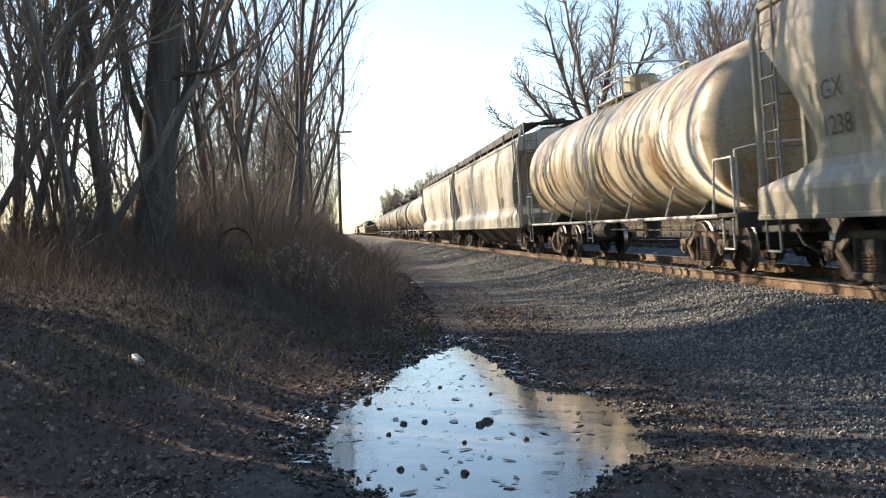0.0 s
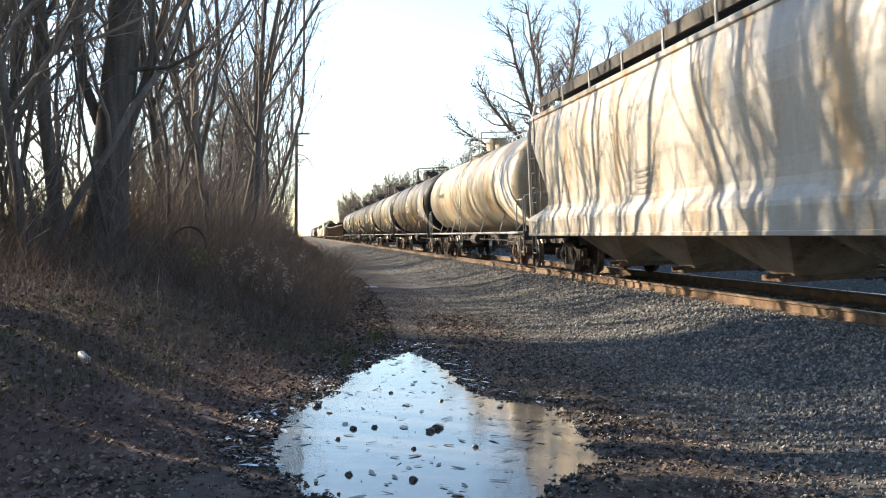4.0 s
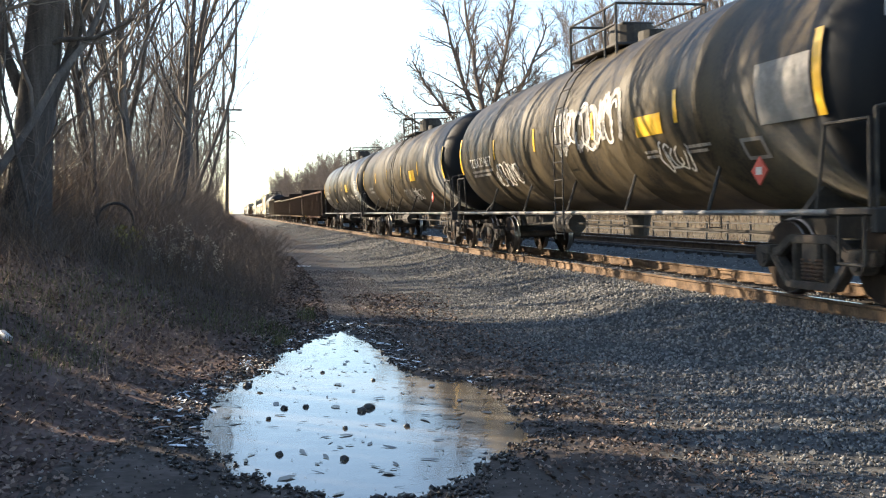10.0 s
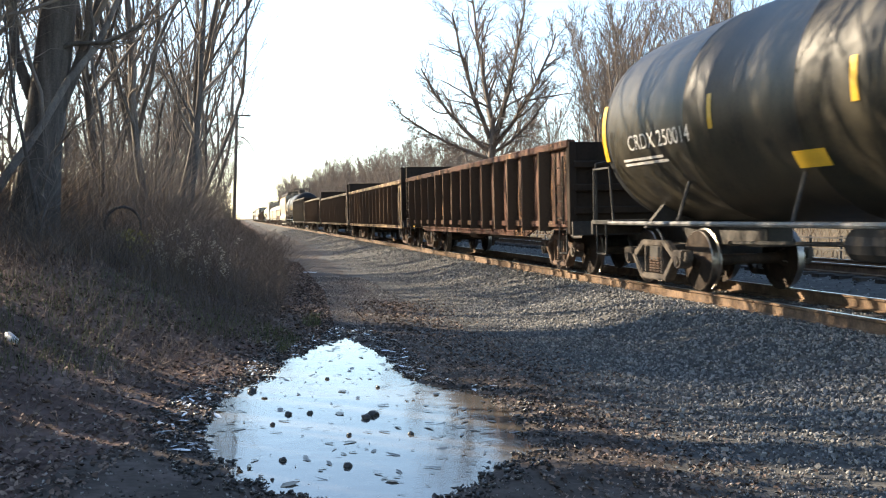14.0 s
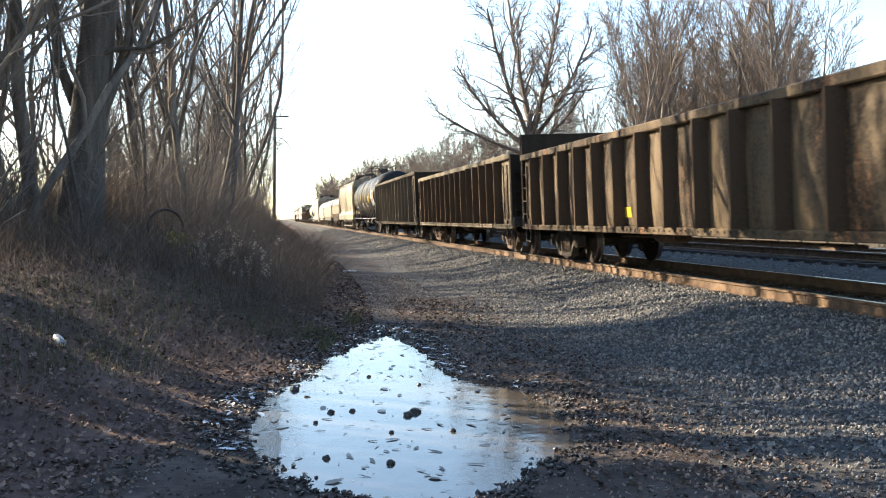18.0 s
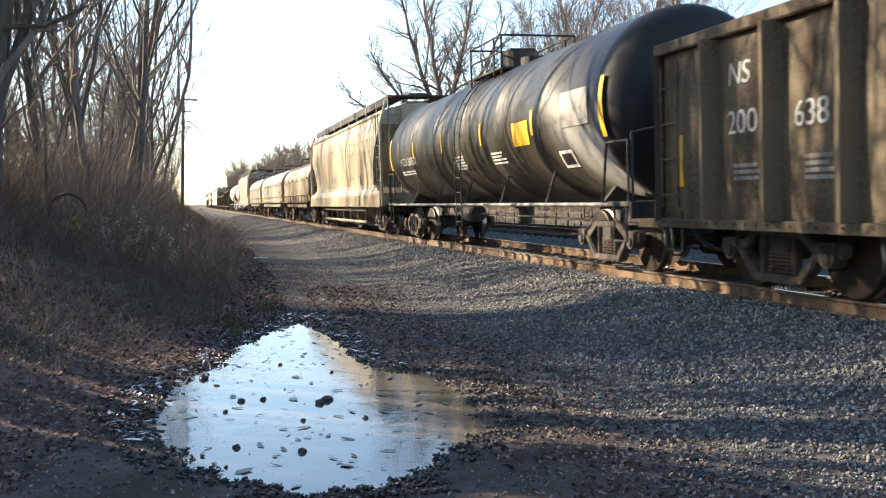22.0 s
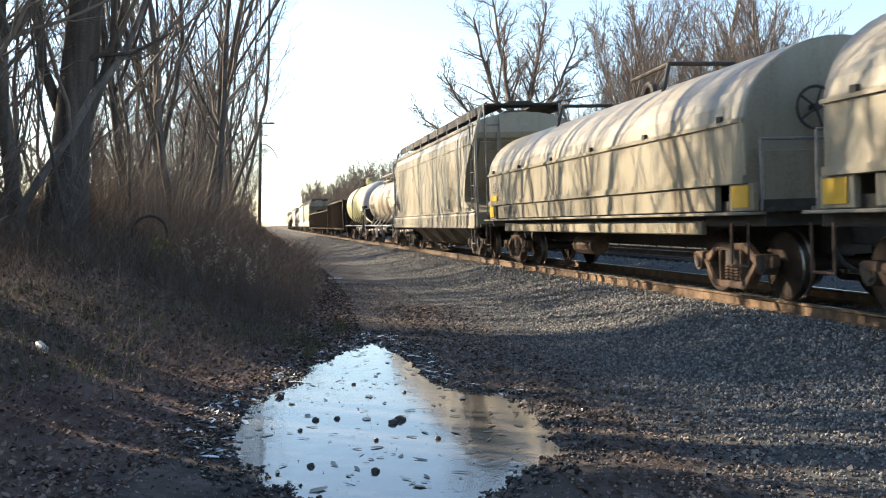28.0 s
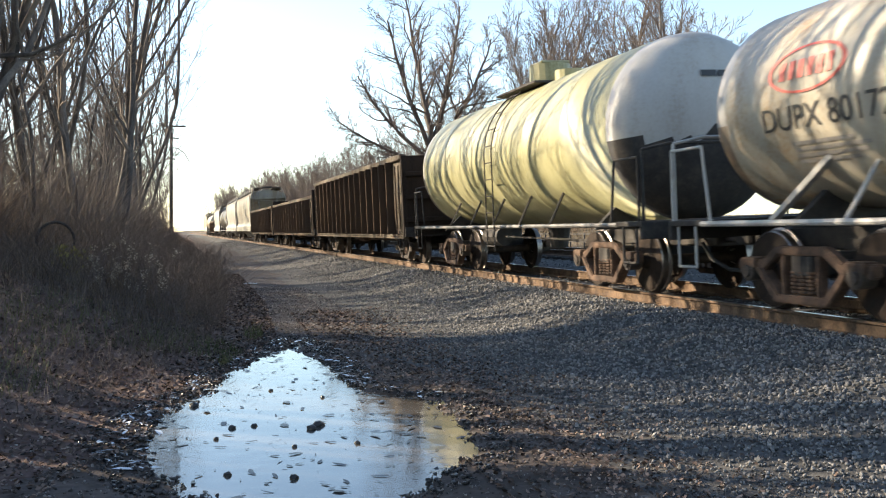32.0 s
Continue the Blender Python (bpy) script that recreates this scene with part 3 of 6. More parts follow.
def limb(rng, start, way, length, r0, r1, bend, up, steps):
    pts, d = [start], way.normalized()
    for i in range(steps):
        d = (d + Vector(rng.normal(0, bend, 3)) + Vector((0, 0, up))).normalized()
        pts.append(pts[-1] + d * (length / steps))
    return pts, [r0 + (r1 - r0) * (i / steps) ** 0.8 for i in range(steps + 1)]


def grow(rng, wood, pts, radii, level, plan, rmin=0.006):
    """Side branches along a limb, down to twigs. plan: per level (count, first, length share, angle, bend, up, steps, sides)."""
    if level >= len(plan):
        return
    count, first, share, angle, bend, up, steps, sides = plan[level]
    total = sum((b - a).length for a, b in zip(pts, pts[1:]))
    n = max(1, int(count * rng.uniform(0.8, 1.2)))
    for i in range(n):
        t = first + (1 - first) * (i + rng.uniform(0.1, 0.9)) / n
        s = min(t * (len(pts) - 1), len(pts) - 1.001)
        k = int(s)
        p = pts[k].lerp(pts[k + 1], s - k)
        r = radii[k] + (radii[k + 1] - radii[k]) * (s - k)
        axis_ = (pts[k + 1] - pts[k]).normalized()
        side = axis_.orthogonal().normalized()
        side.rotate(Matrix.Rotation(rng.uniform(0, 6.28), 3, axis_))
        an = angle * rng.uniform(0.65, 1.3)
        way = axis_ * math.cos(an) + side * math.sin(an)
        ln = total * share * rng.uniform(0.6, 1.25) * (1.12 - 0.6 * t)
        rr = max(rmin, min(r * 0.72, r * 0.40 + ln * 0.008))
        q, w = limb(rng, p, way, ln, rr, max(rmin * 0.6, rr * 0.3), bend, up, steps)
        wood.tube(q, w, sides)
        grow(rng, wood, q, w, level + 1, plan, rmin)


def tree_meshes(seed, height_, r0, plan, lean=0.11, bend=0.085, steps=10, r1=0.15, forks=0, materials=("bark", "twig"), rmin=0.006, flare=1.35, limbs=(), way=None, fork_at=(2, 5), fork_r=0.6):
    rng = np.random.RandomState(seed)
    trunk, crown = Wood(), Wood()
    pts, radii = limb(rng, Vector((0, 0, -0.5)), Vector(way or (rng.normal(0, lean), rng.normal(0, lean), 1)), height_, r0, r0 * r1, bend, 0.06, steps)
    radii[0] *= flare
    trunk.tube(pts, radii, 10)
    for thick, way in limbs:
        q = [Vector(p) for p in way]
        w = [thick * (1 - 0.7 * i / (len(q) - 1)) for i in range(len(q))]
        trunk.tube(q, w, 8)
        grow(rng, crown, q, w, 0, plan, rmin)
    for i in range(forks):
        k = rng.randint(*fork_at)
        a = rng.uniform(0, 6.28)
        q, w = limb(rng, pts[k], Vector((math.cos(a) * 0.5, math.sin(a) * 0.5, 1)), height_ * rng.uniform(0.5, 0.75), radii[k] * fork_r, radii[k] * 0.1, bend * 1.3, 0.08, steps)
        trunk.tube(q, w, 8)
        grow(rng, crown, q, w, 0, plan, rmin)
    grow(rng, crown, pts, radii, 0, plan, rmin)
    return trunk.mesh("trunk", materials[0]), crown.mesh("crown", materials[1])


#          count first share angle bend  up  steps sides
SLIM = [(14, 0.18, 0.29, 0.66, 0.15, 0.10, 7, 5), (8, 0.15, 0.42, 0.65, 0.18, 0.06, 4, 4), (6, 0.15, 0.5, 0.7, 0.18, 0.02, 3, 3)]
TALL = [(16, 0.42, 0.36, 0.62, 0.13, 0.08, 7, 6), (8, 0.2, 0.45, 0.6, 0.15, 0.05, 5, 4), (5, 0.2, 0.5, 0.65, 0.16, 0.02, 3, 3)]
BUSHY = [(24, 0.08, 0.34, 0.55, 0.13, 0.12, 5, 5), (8, 0.2, 0.45, 0.6, 0.12, 0.06, 4, 4), (4, 0.2, 0.5, 0.6, 0.12, 0.03, 3, 3)]
THICK = [(10, 0.30, 0.42, 0.5, 0.10, 0.12, 7, 6), (7, 0.25, 0.42, 0.55, 0.12, 0.06, 5, 5), (5, 0.2, 0.45, 0.6, 0.12, 0.03, 4, 4), (3, 0.2, 0.5, 0.6, 0.1, 0.0, 2, 3)]
WOODS = [tree_meshes(21 + i, h, r, SLIM, forks=fk, fork_r=0.5, bend=0.10) for i, (h, r, fk) in enumerate(((15, 0.11, 2), (17, 0.13, 1), (13, 0.08, 1), (18, 0.16, 2), (14, 0.10, 2), (16, 0.115, 1), (12, 0.07, 1)))]
TALLS = [tree_meshes(141 + i, h, r, TALL, forks=2, r1=0.3, lean=0.08) for i, (h, r) in enumerate(((19, 0.14), (21, 0.17), (18, 0.12), (20, 0.15)))]
RISING = [(9, 0.14, 0.26, 0.55, 0.15, 0.12, 8, 5), (6, 0.15, 0.38, 0.60, 0.18, 0.07, 5, 4), (5, 0.15, 0.5, 0.7, 0.18, 0.02, 3, 3)]
FORKED = [tree_meshes(241 + i, h, r, RISING, forks=fk, r1=0.25, lean=0.10, bend=0.10, steps=12, fork_at=(2, 6), fork_r=0.55) for i, (h, r, fk) in enumerate(((16, 0.10, 1), (18, 0.13, 1), (15, 0.075, 1), (17, 0.12, 2), (14, 0.06, 0)))]
CROOKED = [tree_meshes(341 + i, h, r, RISING, forks=fk, r1=0.25, lean=0.16, bend=0.15, steps=16, fork_at=(3, 8), fork_r=0.6) for i, (h, r, fk) in enumerate(((13, 0.055, 1), (15, 0.085, 2), (12, 0.045, 1), (14, 0.075, 1), (11, 0.04, 1)))]
PALE = [tree_meshes(61 + i, h, r, BUSHY, forks=fk, materials=("bark_pale", "twig_pale"), rmin=0.013) for i, (h, r, fk) in enumerate(((13, 0.15, 2), (15, 0.18, 2), (11, 0.12, 3), (14, 0.16, 1)))]
SAPLINGS = [tree_meshes(91 + i, h, r, SLIM[1:], forks=1, steps=6, bend=0.09, lean=0.10) for i, (h, r) in enumerate(((3.2, 0.025), (4.5, 0.035), (2.6, 0.02), (5.5, 0.045)))]


def tree(meshes, x, y, turn, k, label, group="", sink=0.0, category="tree", name="tree", kz=None):
    t = new(name)
    t.location, t.rotation_euler, t.scale = (x, y, float(height(x, y)) - sink), (0, 0, turn), (k, k, kz or k)
    for nm, me in zip(("trunk", "crown"), meshes):
        o = new(nm, me)
        o.parent = t
    return tagged(t, label, category, group)


rt = np.random.RandomState(5)
# the great trunk at the wood's edge
BIG = tree_meshes(7, 21, 0.375, THICK, bend=0.03, r1=0.35, forks=2, flare=1.45, way=(0.05, 0, 1), fork_at=(4, 6), limbs=[(0.12, [(0.2, -0.1, 1.9), (0.5, -0.1, 2.4), (0.8, -0.1, 3.2), (1.05, 0, 4.1), (1.25, 0, 5.1), (1.55, 0.1, 7.2), (2.0, 0.2, 10.5), (2.4, 0.3, 14)]), (0.11, [(0.0, 0.1, 2.6), (-0.3, 0.1, 3.4), (-0.4, 0.0, 5), (-0.55, 0, 8), (-1.0, 0, 13)]), (0.06, [(0.25, -0.2, 3.3), (0.7, -0.3, 3.55), (1.3, -0.4, 3.6), (2.0, -0.4, 4.0)])])
tree(BIG, -3.68, 17.9, 0.0, 1.0, "thick old bare tree trunk at the edge of the wood", "bare trees of the wood")
spots = [(-3.68, 17.9)]
STANDING = [(-4.41, 14.86, 2), (-4.34, 16.23, 3), (-4.05, 17.13, 1), (-4.82, 21.47, 4), (-5.07, 15.70, 1), (-6.13, 16.07, 3), (-3.78, 26.73, 2), (-3.00, 22.30, 4), (-3.09, 24.81, 1), (-3.37, 29.81, 0), (-2.28, 24.39, 3), (-2.53, 30.90, 1), (-2.83, 37.89, 2), (-2.08, 32.93, 3), (-1.68, 29.95, 1), (-1.74, 34.96, 3), (-1.89, 41.96, 0), (-1.92, 46.96, 1), (-1.93, 54.97, 3), (-1.74, 61.98, 0), (-6.75, 23.03, 1), (-5.13, 43.70, 3), (-4.24, 47.81, 0), (-6.00, 39.55, 1)]
for x, y, k in STANDING:
    tree((CROOKED[k] if x < -4.3 else FORKED[k]), x, y, rt.uniform(0, 6.28), rt.uniform(0.9, 1.1), "bare forked tree of the wood edge", "bare trees of the wood")
    spots.append((x, y))
for i in range(9):
    c, k = 8.5 + 2.8 * rt.rand(), -0.26 - 0.17 * (i + rt.rand()) / 9
    y = c / (0.783 + 0.622 * k)
    tree(CROOKED[i % 5], k * y, y, rt.uniform(0, 6.28), rt.uniform(0.85, 1.1), "slim crooked bare tree of the wood edge", "bare trees of the wood")
    spots.append((k * y, y))
# unseen trees added beside the viewer to stripe the gravel with shade
for x, y, turn in ((-9.0, 14.35, 1.2), (-10.2, 14.3, 3.3), (-8.6, 12.0, 5.0), (-9.6, 11.7, 2.6)):
    tree(BIG, x, y, turn, 0.95, "thick old bare tree, unseen, added to shade the gravel", "bare trees of the wood")
for x, y, k, big in ((-7.7, 13.0, 3, 1.1), (-6.9, 10.9, 2, 1.1), (-8.2, 8.9, 1, 1.1), (-12.2, 21.2, 2, 1.0), (-12.9, 24.2, 0, 1.0)):
    tree(TALLS[k], x, y, rt.uniform(0, 6.28), big, "bare tree, unseen, added to shade the gravel", "bare trees of the wood")
# From the thirteenth on, unseen saplings added to thicken that shade
for i in range(50):
    x, c = (-3.5 - 4.2 * rt.rand(), 8.45 + 2.6 * rt.rand()) if i < 12 else (-7.6 - 2.6 * rt.rand(), 8.4 + 2.7 * rt.rand())
    y = (c - 0.622 * x) / 0.783
    if i >= 12 and x / y > -0.42:
        x = -0.45 * y
        y = c / (0.783 - 0.622 * 0.45)
        x = -0.45 * y
    tree(SAPLINGS[rt.randint(4)], x, y, rt.uniform(0, 6.28), rt.uniform(0.75, 1.15) if i < 12 else rt.uniform(1.4, 2.0), "thin bare sapling in the thicket that shades the gravel", "saplings", name="sapling", category="sapling")
# Unseen bushes that keep the sun off the bank
for i in range(54):
    y = 3.5 + 8.5 * rt.rand()
    x = -0.37 * y - 1.3 - 4.5 * rt.rand()
    tree(SAPLINGS[rt.randint(4)], x, y, rt.uniform(0, 6.28), rt.uniform(0.6, 0.95), "thin bare bush, unseen, added to shade the bank", "saplings", name="sapling", category="sapling")
tries = 0
while len(spots) < 80 and tries < 9000:
    tries += 1
    y = 30 + 105 * rt.rand() ** 1.1
    x = -3.1 - (7 + 0.07 * y) * rt.rand() ** 1.1
    if (x < -0.22 * y and rt.rand() < 0.5) or min((x - a) ** 2 + (y - b) ** 2 for a, b in spots) < (1.1 + 0.008 * y) ** 2:
        continue
    spots.append((x, y))
    tree(WOODS[rt.randint(len(WOODS))], x, y, rt.uniform(0, 6.28), rt.uniform(0.8, 1.1), "bare slender tree of the wood", "bare trees of the wood")
for i in range(16):
    y = 110 + 160 * rt.rand()
    x = -1.5 - 22 * rt.rand() ** 1.4 - 0.004 * y
    tree(WOODS[rt.randint(len(WOODS))], x, y, rt.uniform(0, 6.28), rt.uniform(0.9, 1.2), "bare distant tree beside the railway", "bare trees of the wood")
for i in range(66):
    y = 14 + 62 * rt.rand() ** 1.2
    x = np.interp(y, EDGE_Y, EDGE_X) - 2.6 - 9 * rt.rand() ** 1.3 - 1.2
    tree(SAPLINGS[rt.randint(4)], x, y, rt.uniform(0, 6.28), rt.uniform(0.7, 1.2), "thin bare sapling in the undergrowth", "saplings", name="sapling", category="sapling")

# Saplings added for shade, mostly unseen, leaving the sunlit gravel band clear
for i in range(14):
    x, y = -6.2 - 8 * rt.rand(), 8 + 18 * rt.rand()
    if abs(0.622 * x + 0.783 * y - 7.2) > 0.9:
        tree(SAPLINGS[rt.randint(4)], x, y, rt.uniform(0, 6.28), rt.uniform(1.2, 2.1), "thin bare young tree in the thicket that shades the bank", "saplings", name="sapling", category="sapling")

for i in range(12):
    y = 42 + 85 * rt.rand()
    x = np.interp(y, [40, 70, 130], [-2.6, -1.6, -0.9]) - 0.5 - 9 * rt.rand() ** 1.3
    if math.hypot(x + 0.42, y - 97) > 2.5:
        tree(WOODS[rt.randint(len(WOODS))], x, y, rt.uniform(0, 6.28), rt.uniform(0.75, 1.1), "bare slender tree of the wood", "bare trees of the wood")

# the thicket that closes the wood towards the pole
for i in range(24):
    y = 46 + 46 * rt.rand()
    x = -1.6 - 4.5 * rt.rand() ** 1.2 - 0.012 * (92 - y)
    tree(SAPLINGS[rt.randint(4)], x, y, rt.uniform(0, 6.28), rt.uniform(1.1, 2.0), "bare bushy thicket tree at the end of the wood", "saplings", name="sapling", category="sapling")

# the lone spreading tree and the woods beyond the railway


def rising_limb(z, tilt, az, length, curl):
    """A main limb that leaves the trunk at an angle and bends upwards."""
    p, out = Vector((0, 0, z)), []
    for i in range(9):
        out.append(tuple(p))
        a = tilt - curl * i / 8
        p = p + Vector((math.sin(a) * math.cos(az), math.sin(a) * math.sin(az), math.cos(a))) * length / 8 + Vector((0.12 * math.sin(i * 2.3 + z), 0.1 * math.cos(i * 1.9 + z), 0))
    return out


FAN = [(18, 0.18, 0.40, 0.66, 0.15, 0.025, 7, 5), (9, 0.12, 0.46, 0.66, 0.17, 0.02, 5, 4), (7, 0.15, 0.5, 0.7, 0.17, 0.0, 3, 3)]
LONE = tree_meshes(33, 9.5, 0.47, FAN, lean=0.0, bend=0.03, steps=9, r1=0.42, rmin=0.015, materials=("bark_pale", "twig_pale"), limbs=[
    (0.17, rising_limb(5.6, 1.35, 3.3, 9.0, 0.35)), (0.20, rising_limb(6.0, 0.95, 2.9, 9.5, 0.5)), (0.22, rising_limb(6.6, 0.6, 3.6, 11.5, 0.35)),
    (0.24, rising_limb(7.4, 0.25, 2.5, 12.5, 0.1)), (0.24, rising_limb(7.6, 0.3, 0.4, 12.0, 0.15)), (0.20, rising_limb(6.8, 0.65, -0.4, 10.5, 0.4)),
    (0.17, rising_limb(6.2, 1.0, 0.3, 8.0, 0.5)), (0.20, rising_limb(7.0, 0.7, 1.6, 9.5, 0.4)), (0.20, rising_limb(7.2, 0.7, 4.8, 9.5, 0.4))])
tree(LONE, 21.8, 79, 0.0, 1.06, "tall bare spreading tree beyond the railway", "")
RIGHT = [(31, 53), (34, 58), (38, 60), (40, 55), (43, 62), (46, 54), (36, 70), (42, 74), (48, 60), (51, 66), (41, 48), (46, 47), (33, 74), (37, 95), (41, 88), (34, 82), (55, 56), (57, 62), (50, 45), (29, 57), (33, 63), (37, 54), (41, 66), (45, 58), (30, 70), (36, 86), (47, 70), (52, 62), (33, 52), (39, 50), (38, 80), (44, 52), (46, 64), (38, 74), (43, 45), (48, 48), (50, 56), (53, 50), (44, 92), (35, 47), (32, 50), (36, 57), (40, 61), (44, 49), (47, 52), (34, 66), (39, 70), (42, 58), (49, 63), (52, 47), (31, 61), (37, 63)]
for x, y in RIGHT[::2] + RIGHT[1::6]:
    if x / y > 0.60:
        x, y = x * 0.74, y * 1.15
    if x / y > 0.61:
        continue
    tree(PALE[rt.randint(4)], x + rt.uniform(-1, 1), y + rt.uniform(-1.5, 1.5), rt.uniform(0, 6.28), rt.uniform(1.0, 1.35), "bare pale brown tree of the wood beyond the railway", "bare trees beyond the railway")
for i in range(150):
    y = 120 + 330 * rt.rand() ** 1.2
    x = 13 + 0.012 * y + 40 * rt.rand() ** 1.4
    k = np.interp(x / y, [0.04, 0.11, 0.19, 0.27, 0.35, 0.5], [0.034, 0.058, 0.075, 0.09, 0.13, 0.2]) * y / 11.5 * rt.uniform(0.75, 1.08)
    tree(PALE[rt.randint(4)], x, y, rt.uniform(0, 6.28), min(k, 1.5), "bare distant tree beyond the railway", "bare trees beyond the railway")
for i in range(30):
    y = 36 + 120 * rt.rand()
    x = 20 + 0.04 * y + 10 * rt.rand()
    tree(SAPLINGS[rt.randint(4)], x, y, rt.uniform(0, 6.28), rt.uniform(0.6, 1.0), "thin bare bush on the far bank", "saplings", name="sapling", category="sapling")
for i in range(14):
    y = 430 + 200 * rt.rand()
    x = -60 + 130 * rt.rand()
    if abs(x - 7) < 9:
        continue
    tree(PALE[rt.randint(4)], x, y, rt.uniform(0, 6.28), rt.uniform(1.0, 1.5), "bare tree on the horizon", "bare trees beyond the railway")

# ---- undergrowth of the bank ----


def blade_forms(rng, n, bend, seg=3, width=0.5):
    """Thin bent stalks, unit height, with a flat triangular section."""
    out = []
    for _ in range(n):
        a, b = rng.uniform(0, 6.28), bend * rng.uniform(0.3, 1.2)
        v, f = [], []
        for i in range(seg + 1):
            t = i / seg
            cx_, cy_ = math.cos(a) * b * t * t, math.sin(a) * b * t * t
            w = width * (1 - 0.75 * t)
            for k in range(3):
                v.append((cx_ + w * math.cos(k * 2.094), cy_ + w * math.sin(k * 2.094), t))
        for i in range(seg):
            for k in range(3):
                m = (k + 1) % 3
                f.append((i * 3 + k, i * 3 + m, i * 3 + 3 + m, i * 3 + 3 + k))
        out.append((v, f))
    return out


def stalks(name, material, x, y, h, w, rng, bend, label, seg=3, lift=-0.03, category="undergrowth"):
    forms = []
    for v, f in blade_forms(rng, 8, bend, seg, 1.0):
        forms.append((np.array(v), f))
    # widths are carried in the form by scaling x and y through the height
    V, F, off = [], [], 0
    pos = on_ground(x, y, lift)
    pick = rng.randint(0, 8, len(x))
    for k, (fv, ff) in enumerate(forms):
        idx = np.nonzero(pick == k)[0]
        n = len(idx)
        ctr = fv.reshape(-1, 3, 3).mean(1).repeat(3, 0)
        rim = fv - ctr
        a = rng.uniform(0, 6.28, n)
        v = ctr[None] * h[idx][:, None, None] + rim[None] * w[idx][:, None, None]
        X = v[..., 0] * np.cos(a)[:, None] - v[..., 1] * np.sin(a)[:, None]
        Y = v[..., 0] * np.sin(a)[:, None] + v[..., 1] * np.cos(a)[:, None]
        V.append((np.stack([X, Y, v[..., 2]], -1) + pos[idx][:, None]).reshape(-1, 3))
        F.append((np.asarray(ff)[None] + (off + np.arange(n) * len(fv))[:, None, None]).reshape(-1, 4))
        off += n * len(fv)
    V, F = np.concatenate(V), np.concatenate(F)
    me = bpy.data.meshes.new(name)
    me.vertices.add(len(V))
    me.vertices.foreach_set("co", V.reshape(-1))
    me.loops.add(F.size)
    me.loops.foreach_set("vertex_index", F.reshape(-1).astype(np.int32))
    me.polygons.add(len(F))
    me.polygons.foreach_set("loop_start", np.arange(len(F), dtype=np.int32) * 4)
    me.update(calc_edges=True)
    me.materials.append(M[material])
    return tagged(new(name, me), label, category, kind="stuff")


rb = np.random.RandomState(17)


def bank_points(n, y0, y1, d0, d1, power=1.4):
    y = y0 + (y1 - y0) * rb.rand(n) ** power
    return np.interp(y, EDGE_Y, EDGE_X) - (d0 + (d1 - d0) * rb.rand(n) ** 1.2), y


x, y = bank_points(14000, 7, 48, 1.4, 9.5, 1.0)
d = np.interp(y, EDGE_Y, EDGE_X) - x
h = (0.06 + 1.0 * smooth01((d - 1.5) / 4.0) * np.interp(y, [7, 10, 13, 17], [0.12, 0.25, 0.75, 1.3])) * rb.uniform(0.3, 1.2, len(x)) * (0.85 + 0.45 * waves(x, y, 1.7, 21))
h = np.maximum(h, 0.05)
stalks("weeds", "weed", x, y, h, 0.0025 + 0.00012 * y + 0.003 * rb.rand(len(x)), rb, 1.1, "brown withered weeds and brush covering the bank", category="weeds")
x, y = bank_points(9000, 40, 130, 0.6, 9.0, 1.2)
h = rb.uniform(0.3, 1.5, len(x)) * (0.2 + 0.8 * smooth01((np.interp(y, EDGE_Y, EDGE_X) - x - 0.5) / 3.5))
stalks("weeds", "weed", x, y, h, 0.010 + 0.01 * rb.rand(len(x)), rb, 0.3, "brown withered brush along the far bank", seg=2, category="weeds")
x, y = bank_points(2600, 13, 40, 0.4, 2.6, 1.3)
h = rb.uniform(0.2, 0.7, len(x)) * (0.12 + 0.88 * smooth01((np.interp(y, EDGE_Y, EDGE_X) - x - 0.4) / 2.2))
stalks("dry_grass", "dry_grass", x, y, h, 0.003 + 0.00012 * y + 0.002 * rb.rand(len(x)), rb, 0.3, "tall straw-coloured dry grass at the foot of the bank", category="dry grass")
x, y = bank_points(11000, 3.8, 16, -0.1, 3.8, 1.2)
keep_ = waves(x, y, 1.3, 44) > 0.0
x, y = x[keep_], y[keep_]
h = rb.uniform(0.03, 0.14, len(x))
stalks("grass", "green_grass", x, y, h, 0.002 + 0.0003 * y, rb, 0.6, "short dull green grass between fallen leaves", seg=2, lift=-0.01, category="grass")
# dark twiggy tangle low on the bank
x, y = bank_points(15000, 5, 40, 0.5, 8.0, 1.2)
h = rb.uniform(0.12, 0.55, len(x)) * np.interp(y, [5, 9, 12, 16], [0.35, 0.6, 1.3, 2.2])
stalks("brambles", "twig_pale", x, y, h, 0.003 + 0.00012 * y, rb, 1.3, "grey-brown arching bramble stems on the bank", seg=4, category="brambles")
x, y = rb.uniform(14.6, 30, 6000), 12 + 98 * rb.rand(6000)
stalks("dry_grass", "weed", x, y, rb.uniform(0.08, 0.4, 6000) * (1 + (x > 19)), np.full(6000, 0.016), rb, 0.7, "pale dry grass on the far bank", seg=2, category="dry grass")

# thin pale brush under the trees
x, y = bank_points(15000, 12, 70, 2.8, 10.5, 1.0)
h = rb.uniform(0.4, 2.5, len(x)) * (0.35 + 0.65 * smooth01((np.interp(y, EDGE_Y, EDGE_X) - x - 2.6) / 3)) * (0.8 + 0.4 * waves(x, y, 1.1, 33))
stalks("brush", "weed", x, y, np.maximum(h, 0.3), 0.003 + 0.00018 * y, rb, 1.0, "thin pale bare brush growing between the trunks", seg=4, category="brush")
